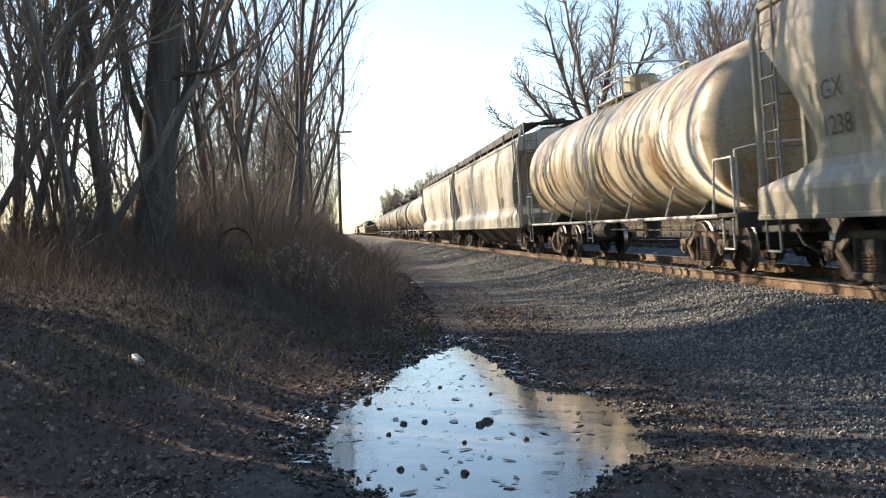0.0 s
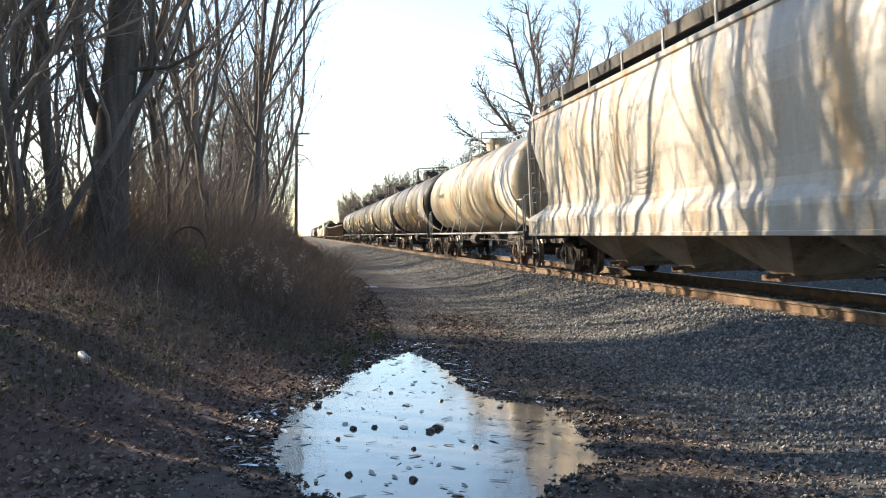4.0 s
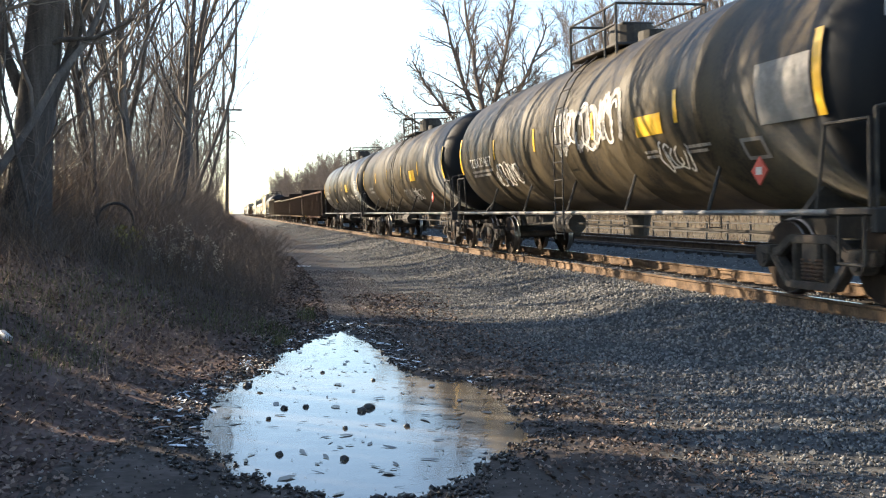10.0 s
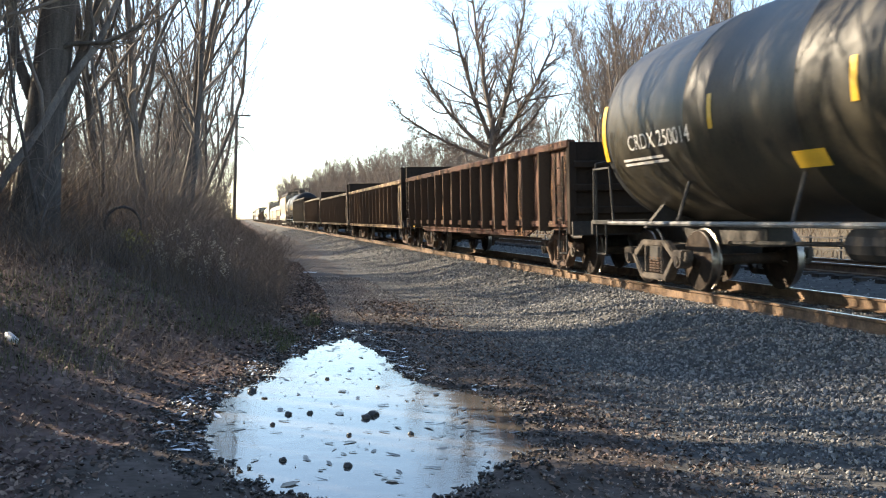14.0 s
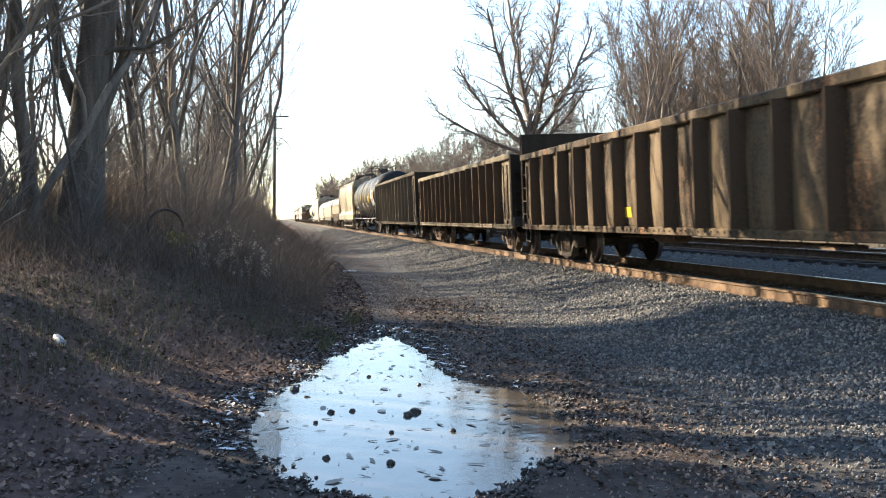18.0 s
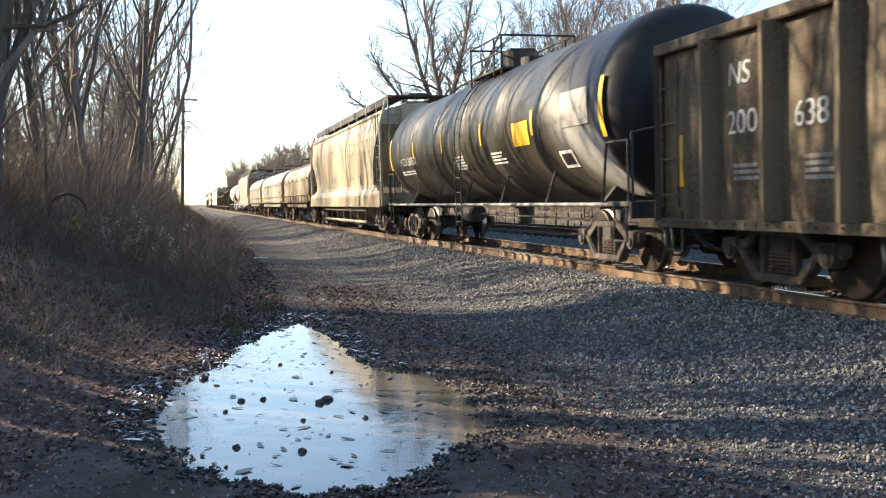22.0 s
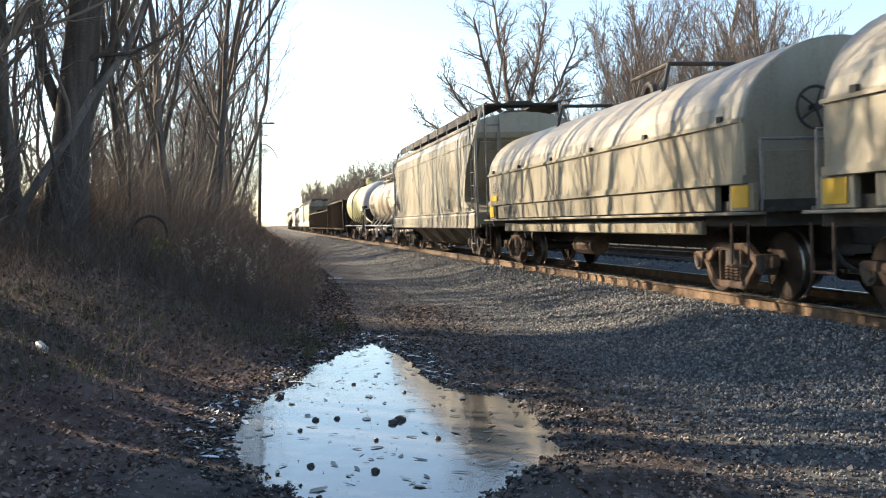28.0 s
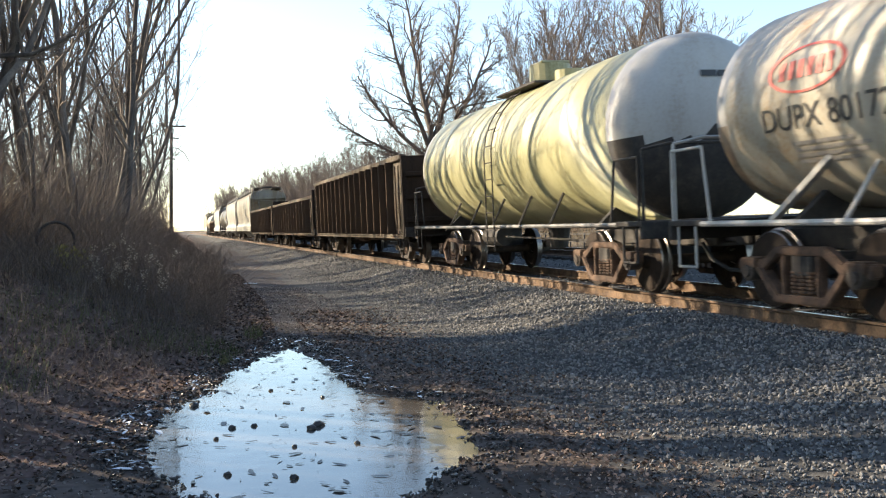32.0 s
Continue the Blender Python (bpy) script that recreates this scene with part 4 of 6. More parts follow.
# thick brush closing the wood edge along the track
x, y = bank_points(9000, 20, 78, 2.5, 6.5, 1.1)
h = rb.uniform(0.9, 3.1, len(x)) * (0.25 + 0.75 * smooth01((np.interp(y, EDGE_Y, EDGE_X) - x - 2.2) / 2.2)) * (0.85 + 0.35 * waves(x, y, 0.8, 37))
stalks("brush", "twig", x, y, np.maximum(h, 0.3), 0.005 + 0.0003 * y, rb, 0.9, "dense brown bare brush at the wood edge", seg=4, category="brush")
# plumed grass heads
n = 46
y = rb.uniform(14.3, 16.2, n)
x = y / 15.3 * rb.normal(-0.72, 0.34, n)
h = np.clip(rb.normal(0.98, 0.22, n) - on_ground(x, y)[:, 2], 0.25, 1.0)
stalks("plume_grass", "dry_grass", x, y, h, np.full(n, 0.004), rb, 0.05, "tall dry stems carrying pale seed plumes", category="dry grass")
pos = on_ground(x, y) + np.stack([0 * x, 0 * x, h * 0.97], -1)
pos = pos.repeat(16, 0) + rb.normal(0, 1, (n * 16, 3)) * (0.026, 0.026, 0.045)
s = rb.uniform(0.008, 0.022, len(pos))
tagged(scatter("seed_plumes", "plume", pos, np.stack([s, s, s * 1.6], -1), STONES, rb), "fluffy whitish seed plumes on dry grass", "seed plumes", kind="stuff")
# a shrub that has kept yellow leaves
n = 170
yl = np.stack([rb.normal(-1.78, 0.15, n), rb.normal(16.9, 0.2, n), 1.34 - 0.6 * rb.rand(n) ** 1.2], -1)
s = rb.uniform(0.025, 0.05, n)
shrub = scatter("shrub", "yellow_leaf", yl, np.stack([s, s, s], -1), LEAVES, rb, tilt=1.5)
tagged(shrub, "small shrub still holding some yellow-green leaves", "shrub")
for i in range(7):
    gx0, gy0 = -1.78 + rb.normal(0, 0.08), 16.9 + rb.normal(0, 0.08)
    part("stem", rod(bmesh.new(), (gx0, gy0, float(height(gx0, gy0)) - 0.05), (gx0 + rb.normal(0, 0.18), gy0 + rb.normal(0, 0.18), 1.1 + 0.3 * rb.rand()), 0.008, 5, 0.004), "twig", shrub)

# ---- loose things beside the track ----


def arch(at, radius, label):
    """A dark hoop standing half out of the weeds."""
    bm = bmesh.new()
    pts = [Vector((radius * math.cos(a), 0, radius * math.sin(a))) for a in np.linspace(-0.5, 3.4, 26)]
    for a, b in zip(pts, pts[1:]):
        rod(bm, a, b, 0.026, 8)
    o = part("old_tyre", bm, "rubber", None, label, smooth=True)
    o.location, o.rotation_euler = at, (0, 0, 0.5)
    return tagged(o, category="tyre")


arch((-2.03, 17.6, 1.42), 0.33, "old dark tyre standing half hidden in the weeds")
bm = bmesh.new()
lathe_y(bm, [(-0.09, 0), (-0.09, 0.03), (-0.08, 0.036), (0.05, 0.036), (0.075, 0.02), (0.09, 0.014), (0.09, 0)], 16)
can = part("drink_bottle", bm, "litter", None, "crumpled white plastic bottle lying on the bank", smooth=True)
cx0, cy0 = -1.99, 9.05
can.location, can.rotation_euler = (cx0, cy0, float(height(cx0, cy0)) + 0.035), (0.35, 0.1, 0.75)
tagged(can, category="bottle")
bm = bmesh.new()
cap = bmesh.ops.create_grid(bm, x_segments=6, y_segments=4, size=1)["verts"]
for v in cap:
    v.co.x *= 0.19
    v.co.y *= 0.13
    v.co.z = 0.03 * noise.noise(v.co * 14) + 0.03
bmesh.ops.solidify(bm, geom=bm.faces[:], thickness=0.006)
bag = part("paper_scrap", bm, "litter", None, "crumpled white paper scrap lying on the dirt track")
bag.location = (2.07, 27.2, float(height(2.07, 27.2)) + 0.01)
tagged(bag, category="paper")
# pale bare stems sticking out of the brush
bm = bmesh.new()
for i in range(9):
    a = Vector((-4.5 + rb.normal(0, 0.3), 14.6 + rb.normal(0, 0.3), 1.0))
    b = a + Vector((0.3 + rb.normal(0, 0.15), rb.normal(0, 0.1), 0.55 + 0.35 * rb.rand()))
    pipe(bm, [a, a.lerp(b, 0.6) + Vector((-0.05, 0, 0.08)), b], 0.007, 5)
tagged(part("dead_stems", bm, "plume", None, "bundle of pale dead stems sticking out of the brush"), category="weeds")

# utility pole
pole = tagged(new("utility_pole"), "weathered wooden utility pole with crossarm beside the railway", "utility pole")
pole.location = (-0.42, 97, float(height(-0.42, 97)) - 0.3)
part("shaft", rod(bmesh.new(), (0, 0, 0), (0, 0, 12.3), 0.19, 12, 0.14), "wood_pole", pole, smooth=True)
part("crossarm", box(bmesh.new(), (0.1, -0.16, 11.6), (2.6, 0.11, 0.16)), "wood_pole", pole)
part("crossarm", box(bmesh.new(), (0.1, -0.14, 10.4), (1.3, 0.09, 0.10)), "wood_pole", pole)
for ix in (-0.95, -0.4, 0.6, 1.15):
    part("insulator", rod(bmesh.new(), (ix, -0.14, 11.66), (ix, -0.14, 11.85), 0.05, 8, 0.03), "steel_grey", pole)
bm = bmesh.new()
pipe(bm, [(-2.2, 0.2, 8.6), (-1.2, 0.1, 9.3), (0, 0, 9.5), (0.7, -0.1, 9.4), (1.3, -0.2, 8.9), (1.8, -0.25, 8.0)], 0.05, 6)
part("drooping_branch", bm, "twig", pole)

# low fence beyond the second track
fence = tagged(new("fence"), "low dark post and rail fence beyond the tracks", "fence")
for i in range(60):
    fy = 10 + i * 1.4
    part("post", box(bmesh.new(), (16.2, fy, float(height(16.2, fy)) + 0.3), (0.06, 0.06, 0.75)), "grimy", fence)
for zz in (0.3, 0.62):
    part("fence_rail", box(bmesh.new(), (16.15, 51, float(height(16.15, 51)) + zz), (0.04, 84, 0.05)), "grimy", fence)

# ---- the train: parts shared by all cars ----
SIDES, ENDS = (-1, 1), (-1, 1)
WHEELS = {-1: [], 1: []}


def wheelset_mesh():
    bm = bmesh.new()
    prof = [(-0.83, 0), (-0.83, 0.10), (-0.77, 0.12), (-0.76, 0.44), (-0.745, 0.455), (-0.66, 0.462), (-0.645, 0.49), (-0.62, 0.49), (-0.62, 0.39), (-0.65, 0.37), (-0.66, 0.16), (-0.60, 0.12), (-0.56, 0.085), (0.0, 0.08)]
    prof = prof + [(-a, r) for a, r in prof[::-1][1:]]
    rings = []
    for x_, r in prof:
        rings.append([bm.verts.new((x_, r * math.cos(k * 6.2832 / 36), r * math.sin(k * 6.2832 / 36))) for k in range(36)] if r else [bm.verts.new((x_, 0, 0))])
    for i, (p, q) in enumerate(zip(rings, rings[1:])):
        for k in range(36):
            j = (k + 1) % 36
            if len(p) == 1:
                f = bm.faces.new((p[0], q[k], q[j]))
            elif len(q) == 1:
                f = bm.faces.new((p[k], q[0], p[j]))
            else:
                f = bm.faces.new((p[k], q[k], q[j], p[j]))
            ra, rb_ = prof[i][1], prof[i + 1][1]
            f.material_index = 1 if (min(ra, rb_) > 0.43 or (k % 9 == 0 and 0.15 < rb_ < 0.3)) else 0
    bmesh.ops.recalc_face_normals(bm, faces=bm.faces)
    return mesh_of(bm, "wheelset", ["wheel", "tread"])


def sideframe_mesh(material):
    """Cast frame of a two-axle truck: arch over the journals, columns, spring seat."""
    bm = bmesh.new()
    top = [(-1.12, 0.60), (-0.66, 0.60), (-0.42, 0.76), (0.42, 0.76), (0.66, 0.60), (1.12, 0.60), (1.12, 0.46), (1.02, 0.44), (0.98, 0.50), (0.78, 0.50), (0.66, 0.46), (0.36, 0.66), (-0.36, 0.66), (-0.66, 0.46), (-0.78, 0.50), (-0.98, 0.50), (-1.02, 0.44), (-1.12, 0.46)]
    prism(bm, top, -0.06, 0.06)
    bot = [(-0.80, 0.52), (-0.67, 0.52), (-0.37, 0.225), (0.37, 0.225), (0.67, 0.52), (0.80, 0.52), (0.45, 0.13), (-0.45, 0.13)]
    prism(bm, bot, -0.08, 0.08)
    for s in (-1, 1):
        box(bm, (0, s * 0.29, 0.44), (0.13, 0.06, 0.46))
        box(bm, (0, s * 0.89, 0.56), (0.20, 0.30, 0.12))
    bmesh.ops.bevel(bm, geom=bm.edges[:], offset=0.016, segments=2, affect="EDGES")
    return mesh_of(bm, "sideframe", material)


def spring_mesh():
    bm = bmesh.new()
    prof = [(0.24, 0.0), (0.24, 0.05)]
    for k in range(6):
        prof += [(0.255 + k * 0.042, 0.062), (0.275 + k * 0.042, 0.062), (0.283 + k * 0.042, 0.04)]
    prof += [(0.51, 0.04), (0.51, 0.0)]
    lathe_y(bm, prof, 10)
    bmesh.ops.transform(bm, verts=bm.verts, matrix=Matrix.Rotation(radians(90), 4, "X"))
    return mesh_of(bm, "spring", "truck_rust")


SET_ME, SPRING_ME = wheelset_mesh(), spring_mesh()
FRAME_ME = {k: sideframe_mesh(k) for k in ("truck_dirt", "truck_rust", "grimy")}
bm = box(bmesh.new(), (0, 0, 0.55), (2.1, 0.34, 0.26), None, 0.03)
box(bm, (0, 0, 0.74), (0.5, 0.5, 0.12))
rod(bm, (0, 0.55, 0.42), (0, -0.55, 0.42), 0.03)
for s in (-1, 1):
    box(bm, (0, s * 0.42, 0.42), (1.55, 0.09, 0.13))
    for q in (-1, 1):
        box(bm, (q * 0.72, s * 0.39, 0.46), (0.08, 0.06, 0.3))
BOLSTER_ME = mesh_of(bm, "truck", "grimy")
bm = rod(bmesh.new(), (-0.10, 0, 0), (0.10, 0, 0), 0.115, 14)
rod(bm, (0.10, 0, 0), (0.125, 0, 0), 0.07, 10)
JOURNAL_ME = mesh_of(bm, "bearing", "truck_dirt")


def truck(car, y, material="truck_dirt"):
    t = new("truck", BOLSTER_ME)
    t.parent, t.location = car, (0, y, 0)
    for s in SIDES:
        f = new("sideframe", FRAME_ME[material])
        f.parent, f.location = t, (s * 1.0, 0, 0)
        for k in (-0.13, 0.0, 0.13):
            sp = new("spring", SPRING_ME)
            sp.parent, sp.location = t, (s * 1.0, k, 0)
        for e in ENDS:
            j = new("bearing", JOURNAL_ME)
            j.parent, j.location, j.rotation_euler = t, (s * 1.0, e * 0.89, 0.46), (0, 0, 0 if s > 0 else math.pi)
    for e in ENDS:
        w = new("wheelset", SET_ME)
        w.parent, w.location = t, (0, e * 0.89, 0.46)
        WHEELS[e].append(w)
    return t


bm = box(bmesh.new(), (0, 0, 0), (0.16, 0.75, 0.22), None, 0.02)
box(bm, (0.08, 0.38, 0), (0.14, 0.22, 0.28), None, 0.03)
box(bm, (-0.10, 0.34, 0), (0.08, 0.2, 0.26))
COUPLER_ME = mesh_of(bm, "coupler", "grimy")


def coupler(car, e, y):
    c = new("coupler", COUPLER_ME)
    c.parent, c.location = car, (0, e * (y - 0.3), 0.84)
    c.rotation_euler = (0, 0, 0 if e > 0 else math.pi)
    bm = bmesh.new()
    pipe(bm, [(0.28 * e, e * (y - 0.75), 0.72), (0.30 * e, e * (y - 0.5), 0.5), (0.22 * e, e * (y - 0.2), 0.36), (0.1 * e, e * y, 0.34)], 0.028, 6)
    part("air_hose", bm, "rubber", car)


def ladder(car, x, y, z0, z1, width, along="y", material="steel_grey", rungs=None, name="ladder"):
    bm = bmesh.new()
    d = Vector((0, width / 2, 0)) if along == "y" else Vector((width / 2, 0, 0))
    c0, c1 = Vector((x, y, z0)), Vector((x, y, z1))
    for s in SIDES:
        rod(bm, c0 + d * s, c1 + d * s, 0.02, 6)
    n = rungs or max(2, round((z1 - z0) / 0.4))
    for i in range(n):
        z = z0 + (z1 - z0) * (i + 0.35) / n
        rod(bm, Vector((x, y, z)) - d, Vector((x, y, z)) + d, 0.014, 6)
    return part(name, bm, material, car)


def stirrup(car, x, y, z, material="steel_grey", width=0.4, drop=0.5):
    bm = bmesh.new()
    pipe(bm, [(x, y - width / 2, z), (x, y - width / 2, z - drop), (x, y + width / 2, z - drop), (x, y + width / 2, z)], 0.018, 6)
    return part("step", bm, material, car)


def grab(car, pts, material="steel_grey", r=0.016, name="grab_iron"):
    return part(name, pipe(bmesh.new(), pts, r, 6), material, car)


def brake_wheel(car, at, material="grimy"):
    bm = bmesh.new()
    n = 20
    ring = [Vector((0.27 * math.cos(6.2832 * i / n), 0, 0.27 * math.sin(6.2832 * i / n))) for i in range(n + 1)]
    pipe(bm, ring, 0.02, 6)
    for i in range(5):
        rod(bm, (0, 0, 0), ring[i * 4], 0.016, 6)
    rod(bm, (0, -0.04, 0), (0, 0.1, 0), 0.05, 8)
    return part("brake_wheel", bm, material, car, at=at)


def flat_text(text, size, material, car, place, name="lettering", label="", gap=1.0):
    """Letters as a thin mesh; place maps (u along the car to the rear, v up) in metres to a point of the car's side."""
    cu = bpy.data.curves.new("letters", "FONT")
    cu.body, cu.size, cu.align_x, cu.space_character = text, size * 1.4, "CENTER", gap
    ob = bpy.data.objects.new("letters", cu)
    me = bpy.data.meshes.new_from_object(ob)
    bpy.data.objects.remove(ob)
    bm = bmesh.new()
    bm.from_mesh(me)
    bmesh.ops.triangulate(bm, faces=bm.faces[:])
    for v in bm.verts:
        v.co = place(v.co.x, v.co.y)
    return part(name, bm, material, car, label)


def strip(bm, place, u0, u1, v0, v1, n=6):
    """A thin plate on a curved side."""
    rows_v = [[bm.verts.new(place(u0 + (u1 - u0) * i / 2, v0 + (v1 - v0) * k / n)) for i in range(3)] for k in range(n + 1)]
    for a, b in zip(rows_v, rows_v[1:]):
        for i in range(2):
            bm.faces.new((a[i], a[i + 1], b[i + 1], b[i]))
    return bm


def bars(car, place, u, v, lines, width, h, material, rng, name="stencil", label=""):
    """Small print that cannot be read: rows of bars."""
    bm = bmesh.new()
    for k in range(lines):
        a = u
        end = u + width * rng.uniform(0.7, 1)
        while a < end:
            w = rng.uniform(0.06, 0.2) * (h / 0.07)
            strip(bm, place, a, min(a + w, end), v - k * h * 1.7, v - k * h * 1.7 + h, 1)
            a += w + 0.3 * h
    return tagged(part(name, bm, material, car, label), kind="stuff")


def scribble(car, place, u, v, w, h, strokes, material, seed, thick=0.035):
    """A spray-painted tag that spells nothing: loops and strokes."""
    rng = np.random.RandomState(seed)
    bm = bmesh.new()
    for i in range(strokes):
        cu_, cv = u + w * (i + 0.5) / strokes, v + h / 2
        a0, turn = rng.uniform(0, 6.28), rng.choice((-1, 1)) * rng.uniform(2.5, 6.0)
        ru, rv = w / strokes * rng.uniform(0.5, 0.9), h * rng.uniform(0.3, 0.52)
        pts = [(cu_ + ru * math.cos(a0 + turn * k / 9) + 0.03 * rng.normal(), cv + rv * math.sin(a0 + turn * k / 9) * (1 if k < 6 else 0.8)) for k in range(10)]
        for (ua, va), (ub, vb) in zip(pts, pts[1:]):
            d = math.hypot(ub - ua, vb - va) or 1
            nu, nv = -(vb - va) / d * thick / 2, (ub - ua) / d * thick / 2
            bm.faces.new([bm.verts.new(place(a, b)) for a, b in ((ua - nu, va - nv), (ub - nu, vb - nv), (ub + nu, vb + nv), (ua + nu, va + nv))])
    return part("graffiti", bm, material, car)


CARS = []


def start_car(name, label, category, u0, u1, group):
    """u0, u1: where its two coupler faces stand along the track at the start. The front is towards -y."""
    car = tagged(new(name), label, category, group)
    car.location, car.rotation_euler = (RAIL_X, (u0 + u1) / 2, RAIL_Z), (0, -CANT, 0)
    CARS.append((car, (u0 + u1) / 2))
    return car, u1 - u0


# ---- tank car ----


def on_head(half, radius=1.51, centre=2.54, off=0.02):
    """Places marks on the bulging front head of a tank: u across, v up from the axis."""
    def place(u, v):
        a = math.asin(min(1.0, math.hypot(u, v) / radius) ** (1 / 0.72))
        return Vector((u, -half + 0.48 * radius * (1 - math.cos(a) ** 0.72) - off, centre + v))
    return place


def tank_car(u0, u1, body, label, radius=1.51, centre=2.54, frame="grimy", pipe_m="grimy", trucks="truck_dirt", dome="dark", rail_m="grimy", marks=True, seed=1, belly=None, overhang=0.95, ladder_m="grimy", railing=True, head=None, inset=2.8, long_platform=False):
    car, L = start_car("tank_car", label, "tank car", u0, u1, "cars of the freight train")
    rng = np.random.RandomState(seed)
    half = L / 2 - overhang
    prof = []
    hd = radius * 0.48
    for k in range(9):
        a = math.pi / 2 * k / 8
        prof.append((-half + hd - hd * math.cos(a) ** 0.72, radius * math.sin(a) ** 0.72))
    prof[0] = (-half, 0.0)
    body_y = half - hd
    courses = np.linspace(-body_y, body_y, 7)
    for cy_ in courses:
        prof += [(cy_ - 0.03, radius), (cy_ - 0.015, radius + 0.006), (cy_ + 0.015, radius + 0.006), (cy_ + 0.03, radius)] if abs(cy_) < body_y - 0.1 else [(cy_, radius)]
    for k in range(1, 9):
        a = math.pi / 2 * (1 - k / 8)
        prof.append((half - hd + hd * math.cos(a) ** 0.72, radius * max(0.0, math.sin(a)) ** 0.72))
    prof[-1] = (half, 0.0)
    bm = lathe_y(bmesh.new(), prof, 48, centre)
    slots = [body]
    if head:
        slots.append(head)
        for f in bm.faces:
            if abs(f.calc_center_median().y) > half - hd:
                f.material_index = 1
    if belly:
        slots.append(belly)
        for f in bm.faces:
            c = f.calc_center_median()
            if abs(c.y) > half - hd and c.z < centre - 0.2:
                f.material_index = len(slots) - 1
    part("tank", bm, slots, car, smooth=True)
    # stub sill, bolster saddles, end platforms
    for e in ENDS:
        part("sill", box(bmesh.new(), (0, e * (L / 2 - 2.2), 0.86), (0.42, 3.4, 0.38), None, 0.02), frame, car)
        bm = bmesh.new()
        ty = e * (L / 2 - inset)
        out = [(-1.2, 0.95), (1.2, 0.95)] + [(radius * 0.985 * math.cos(a), centre + radius * 0.985 * math.sin(a)) for a in np.linspace(-0.95, -math.pi + 0.95, 12)] 
        a_ = [bm.verts.new((px_, ty - 0.05, pz)) for px_, pz in out]
        b_ = [bm.verts.new((px_, ty + 0.05, pz)) for px_, pz in out]
        bm.faces.new(a_), bm.faces.new(b_[::-1])
        for i in range(len(out)):
            bm.faces.new((a_[i], b_[i], b_[(i + 1) % len(out)], a_[(i + 1) % len(out)]))
        bmesh.ops.recalc_face_normals(bm, faces=bm.faces)
        part("saddle", bm, frame, car)
        part("end_platform", box(bmesh.new(), (0, e * (L / 2 - 0.75), 1.04), (2.9, 0.75, 0.07), None, 0.01), frame, car)
        part("end_sill", box(bmesh.new(), (0, e * (L / 2 - 0.38), 0.95), (2.9, 0.08, 0.24), None, 0.01), frame, car)
        yy = e * (L / 2 - 0.42)
        grab(car, [(-1.38, yy, 1.05), (-1.38, yy, 2.05), (-0.95, yy, 2.13), (0.95, yy, 2.13), (1.38, yy, 2.05), (1.38, yy, 1.05)], pipe_m, 0.022, "end_handrail")
        for s in SIDES:
            grab(car, [(s * 1.43, e * (L / 2 - 0.45), 1.05), (s * 1.43, e * (L / 2 - 0.45), 1.95), (s * 1.43, e * (L / 2 - 1.15), 1.95), (s * 1.43, e * (L / 2 - 1.3), 1.05)], pipe_m, 0.02, "corner_handrail")
            stirrup(car, s * 1.42, e * (L / 2 - 0.75), 1.0, pipe_m)
        coupler(car, e, L / 2)
        truck(car, ty, trucks)
    brake_wheel(car, (0.75, -(L / 2 - 0.5), 1.75), rail_m)
    for s in SIDES:
        part("running_pipe", rod(bmesh.new(), (s * 1.43, -(L / 2 - 1.1), 1.03), (s * 1.43, L / 2 - 1.1, 1.03), 0.035, 8), "white_pipe" if pipe_m == "white_pipe" else "steel_grey", car)
        for yy in np.linspace(-(L / 2 - 3.6), L / 2 - 3.6, 5):
            part("strut", rod(bmesh.new(), (s * 1.43, yy, 1.05), (s * (radius * math.cos(0.62) - 0.05), yy + 0.1, centre - radius * math.sin(0.62)), 0.025, 6), pipe_m, car)
    # brake gear and outlet under the belly
    bm = rod(bmesh.new(), (-0.5, 1.9, 0.78), (-0.5, 2.9, 0.78), 0.2, 12)
    rod(bm, (-0.5, 2.9, 0.78), (-0.4, L / 2 - 3.2, 0.72), 0.03, 6)
    rod(bm, (-0.4, -(L / 2 - 3.2), 0.72), (-0.5, 1.9, 0.78), 0.022, 6)
    part("brake_gear", bm, "grimy", car)
    part("outlet", rod(bmesh.new(), (0, 0, 0.55), (0, 0, 1.1), 0.17, 12, 0.26), frame, car)
    # dome, platform and rails on top
    ztop = centre + radius
    part("dome_platform", box(bmesh.new(), (0, 0, ztop - 0.09), (1.7, 2.2, 0.05), None, 0.01), rail_m, car)
    bm = rod(bmesh.new(), (0, 0.15, ztop - 0.1), (0, 0.15, ztop + 0.42), 0.42, 20)
    dm = part("dome", bm, body if dome == "body" else "grimy", car, smooth=False)
    part("dome_cover", box(bmesh.new(), (0, 0.15, ztop + 0.45), (0.62, 0.62, 0.06), None, 0.02), body if dome == "body" else "grimy", dm)
    part("manway", rod(bmesh.new(), (0, -0.85, ztop - 0.1), (0, -0.85, ztop + 0.16), 0.3, 16), body if dome == "body" else "grimy", car)
    for s in SIDES if railing else ():
        for zz in (ztop + 0.25, ztop + 0.6):
            part("dome_rail", rod(bmesh.new(), (s * 0.85, -1.1, zz), (s * 0.85, 1.1, zz), 0.024, 6), rail_m, car)
        for yy in (-1.1, -0.6, 1.1):
            part("rail_post", rod(bmesh.new(), (s * 0.85, yy, ztop - 0.3), (s * 0.85, yy, ztop + 0.6), 0.024, 6), rail_m, car)
    for yy in ENDS if railing else ():
        part("dome_rail", rod(bmesh.new(), (-0.85, yy * 1.1, ztop + 0.6), (0.85, yy * 1.1, ztop + 0.6), 0.024, 6), rail_m, car)
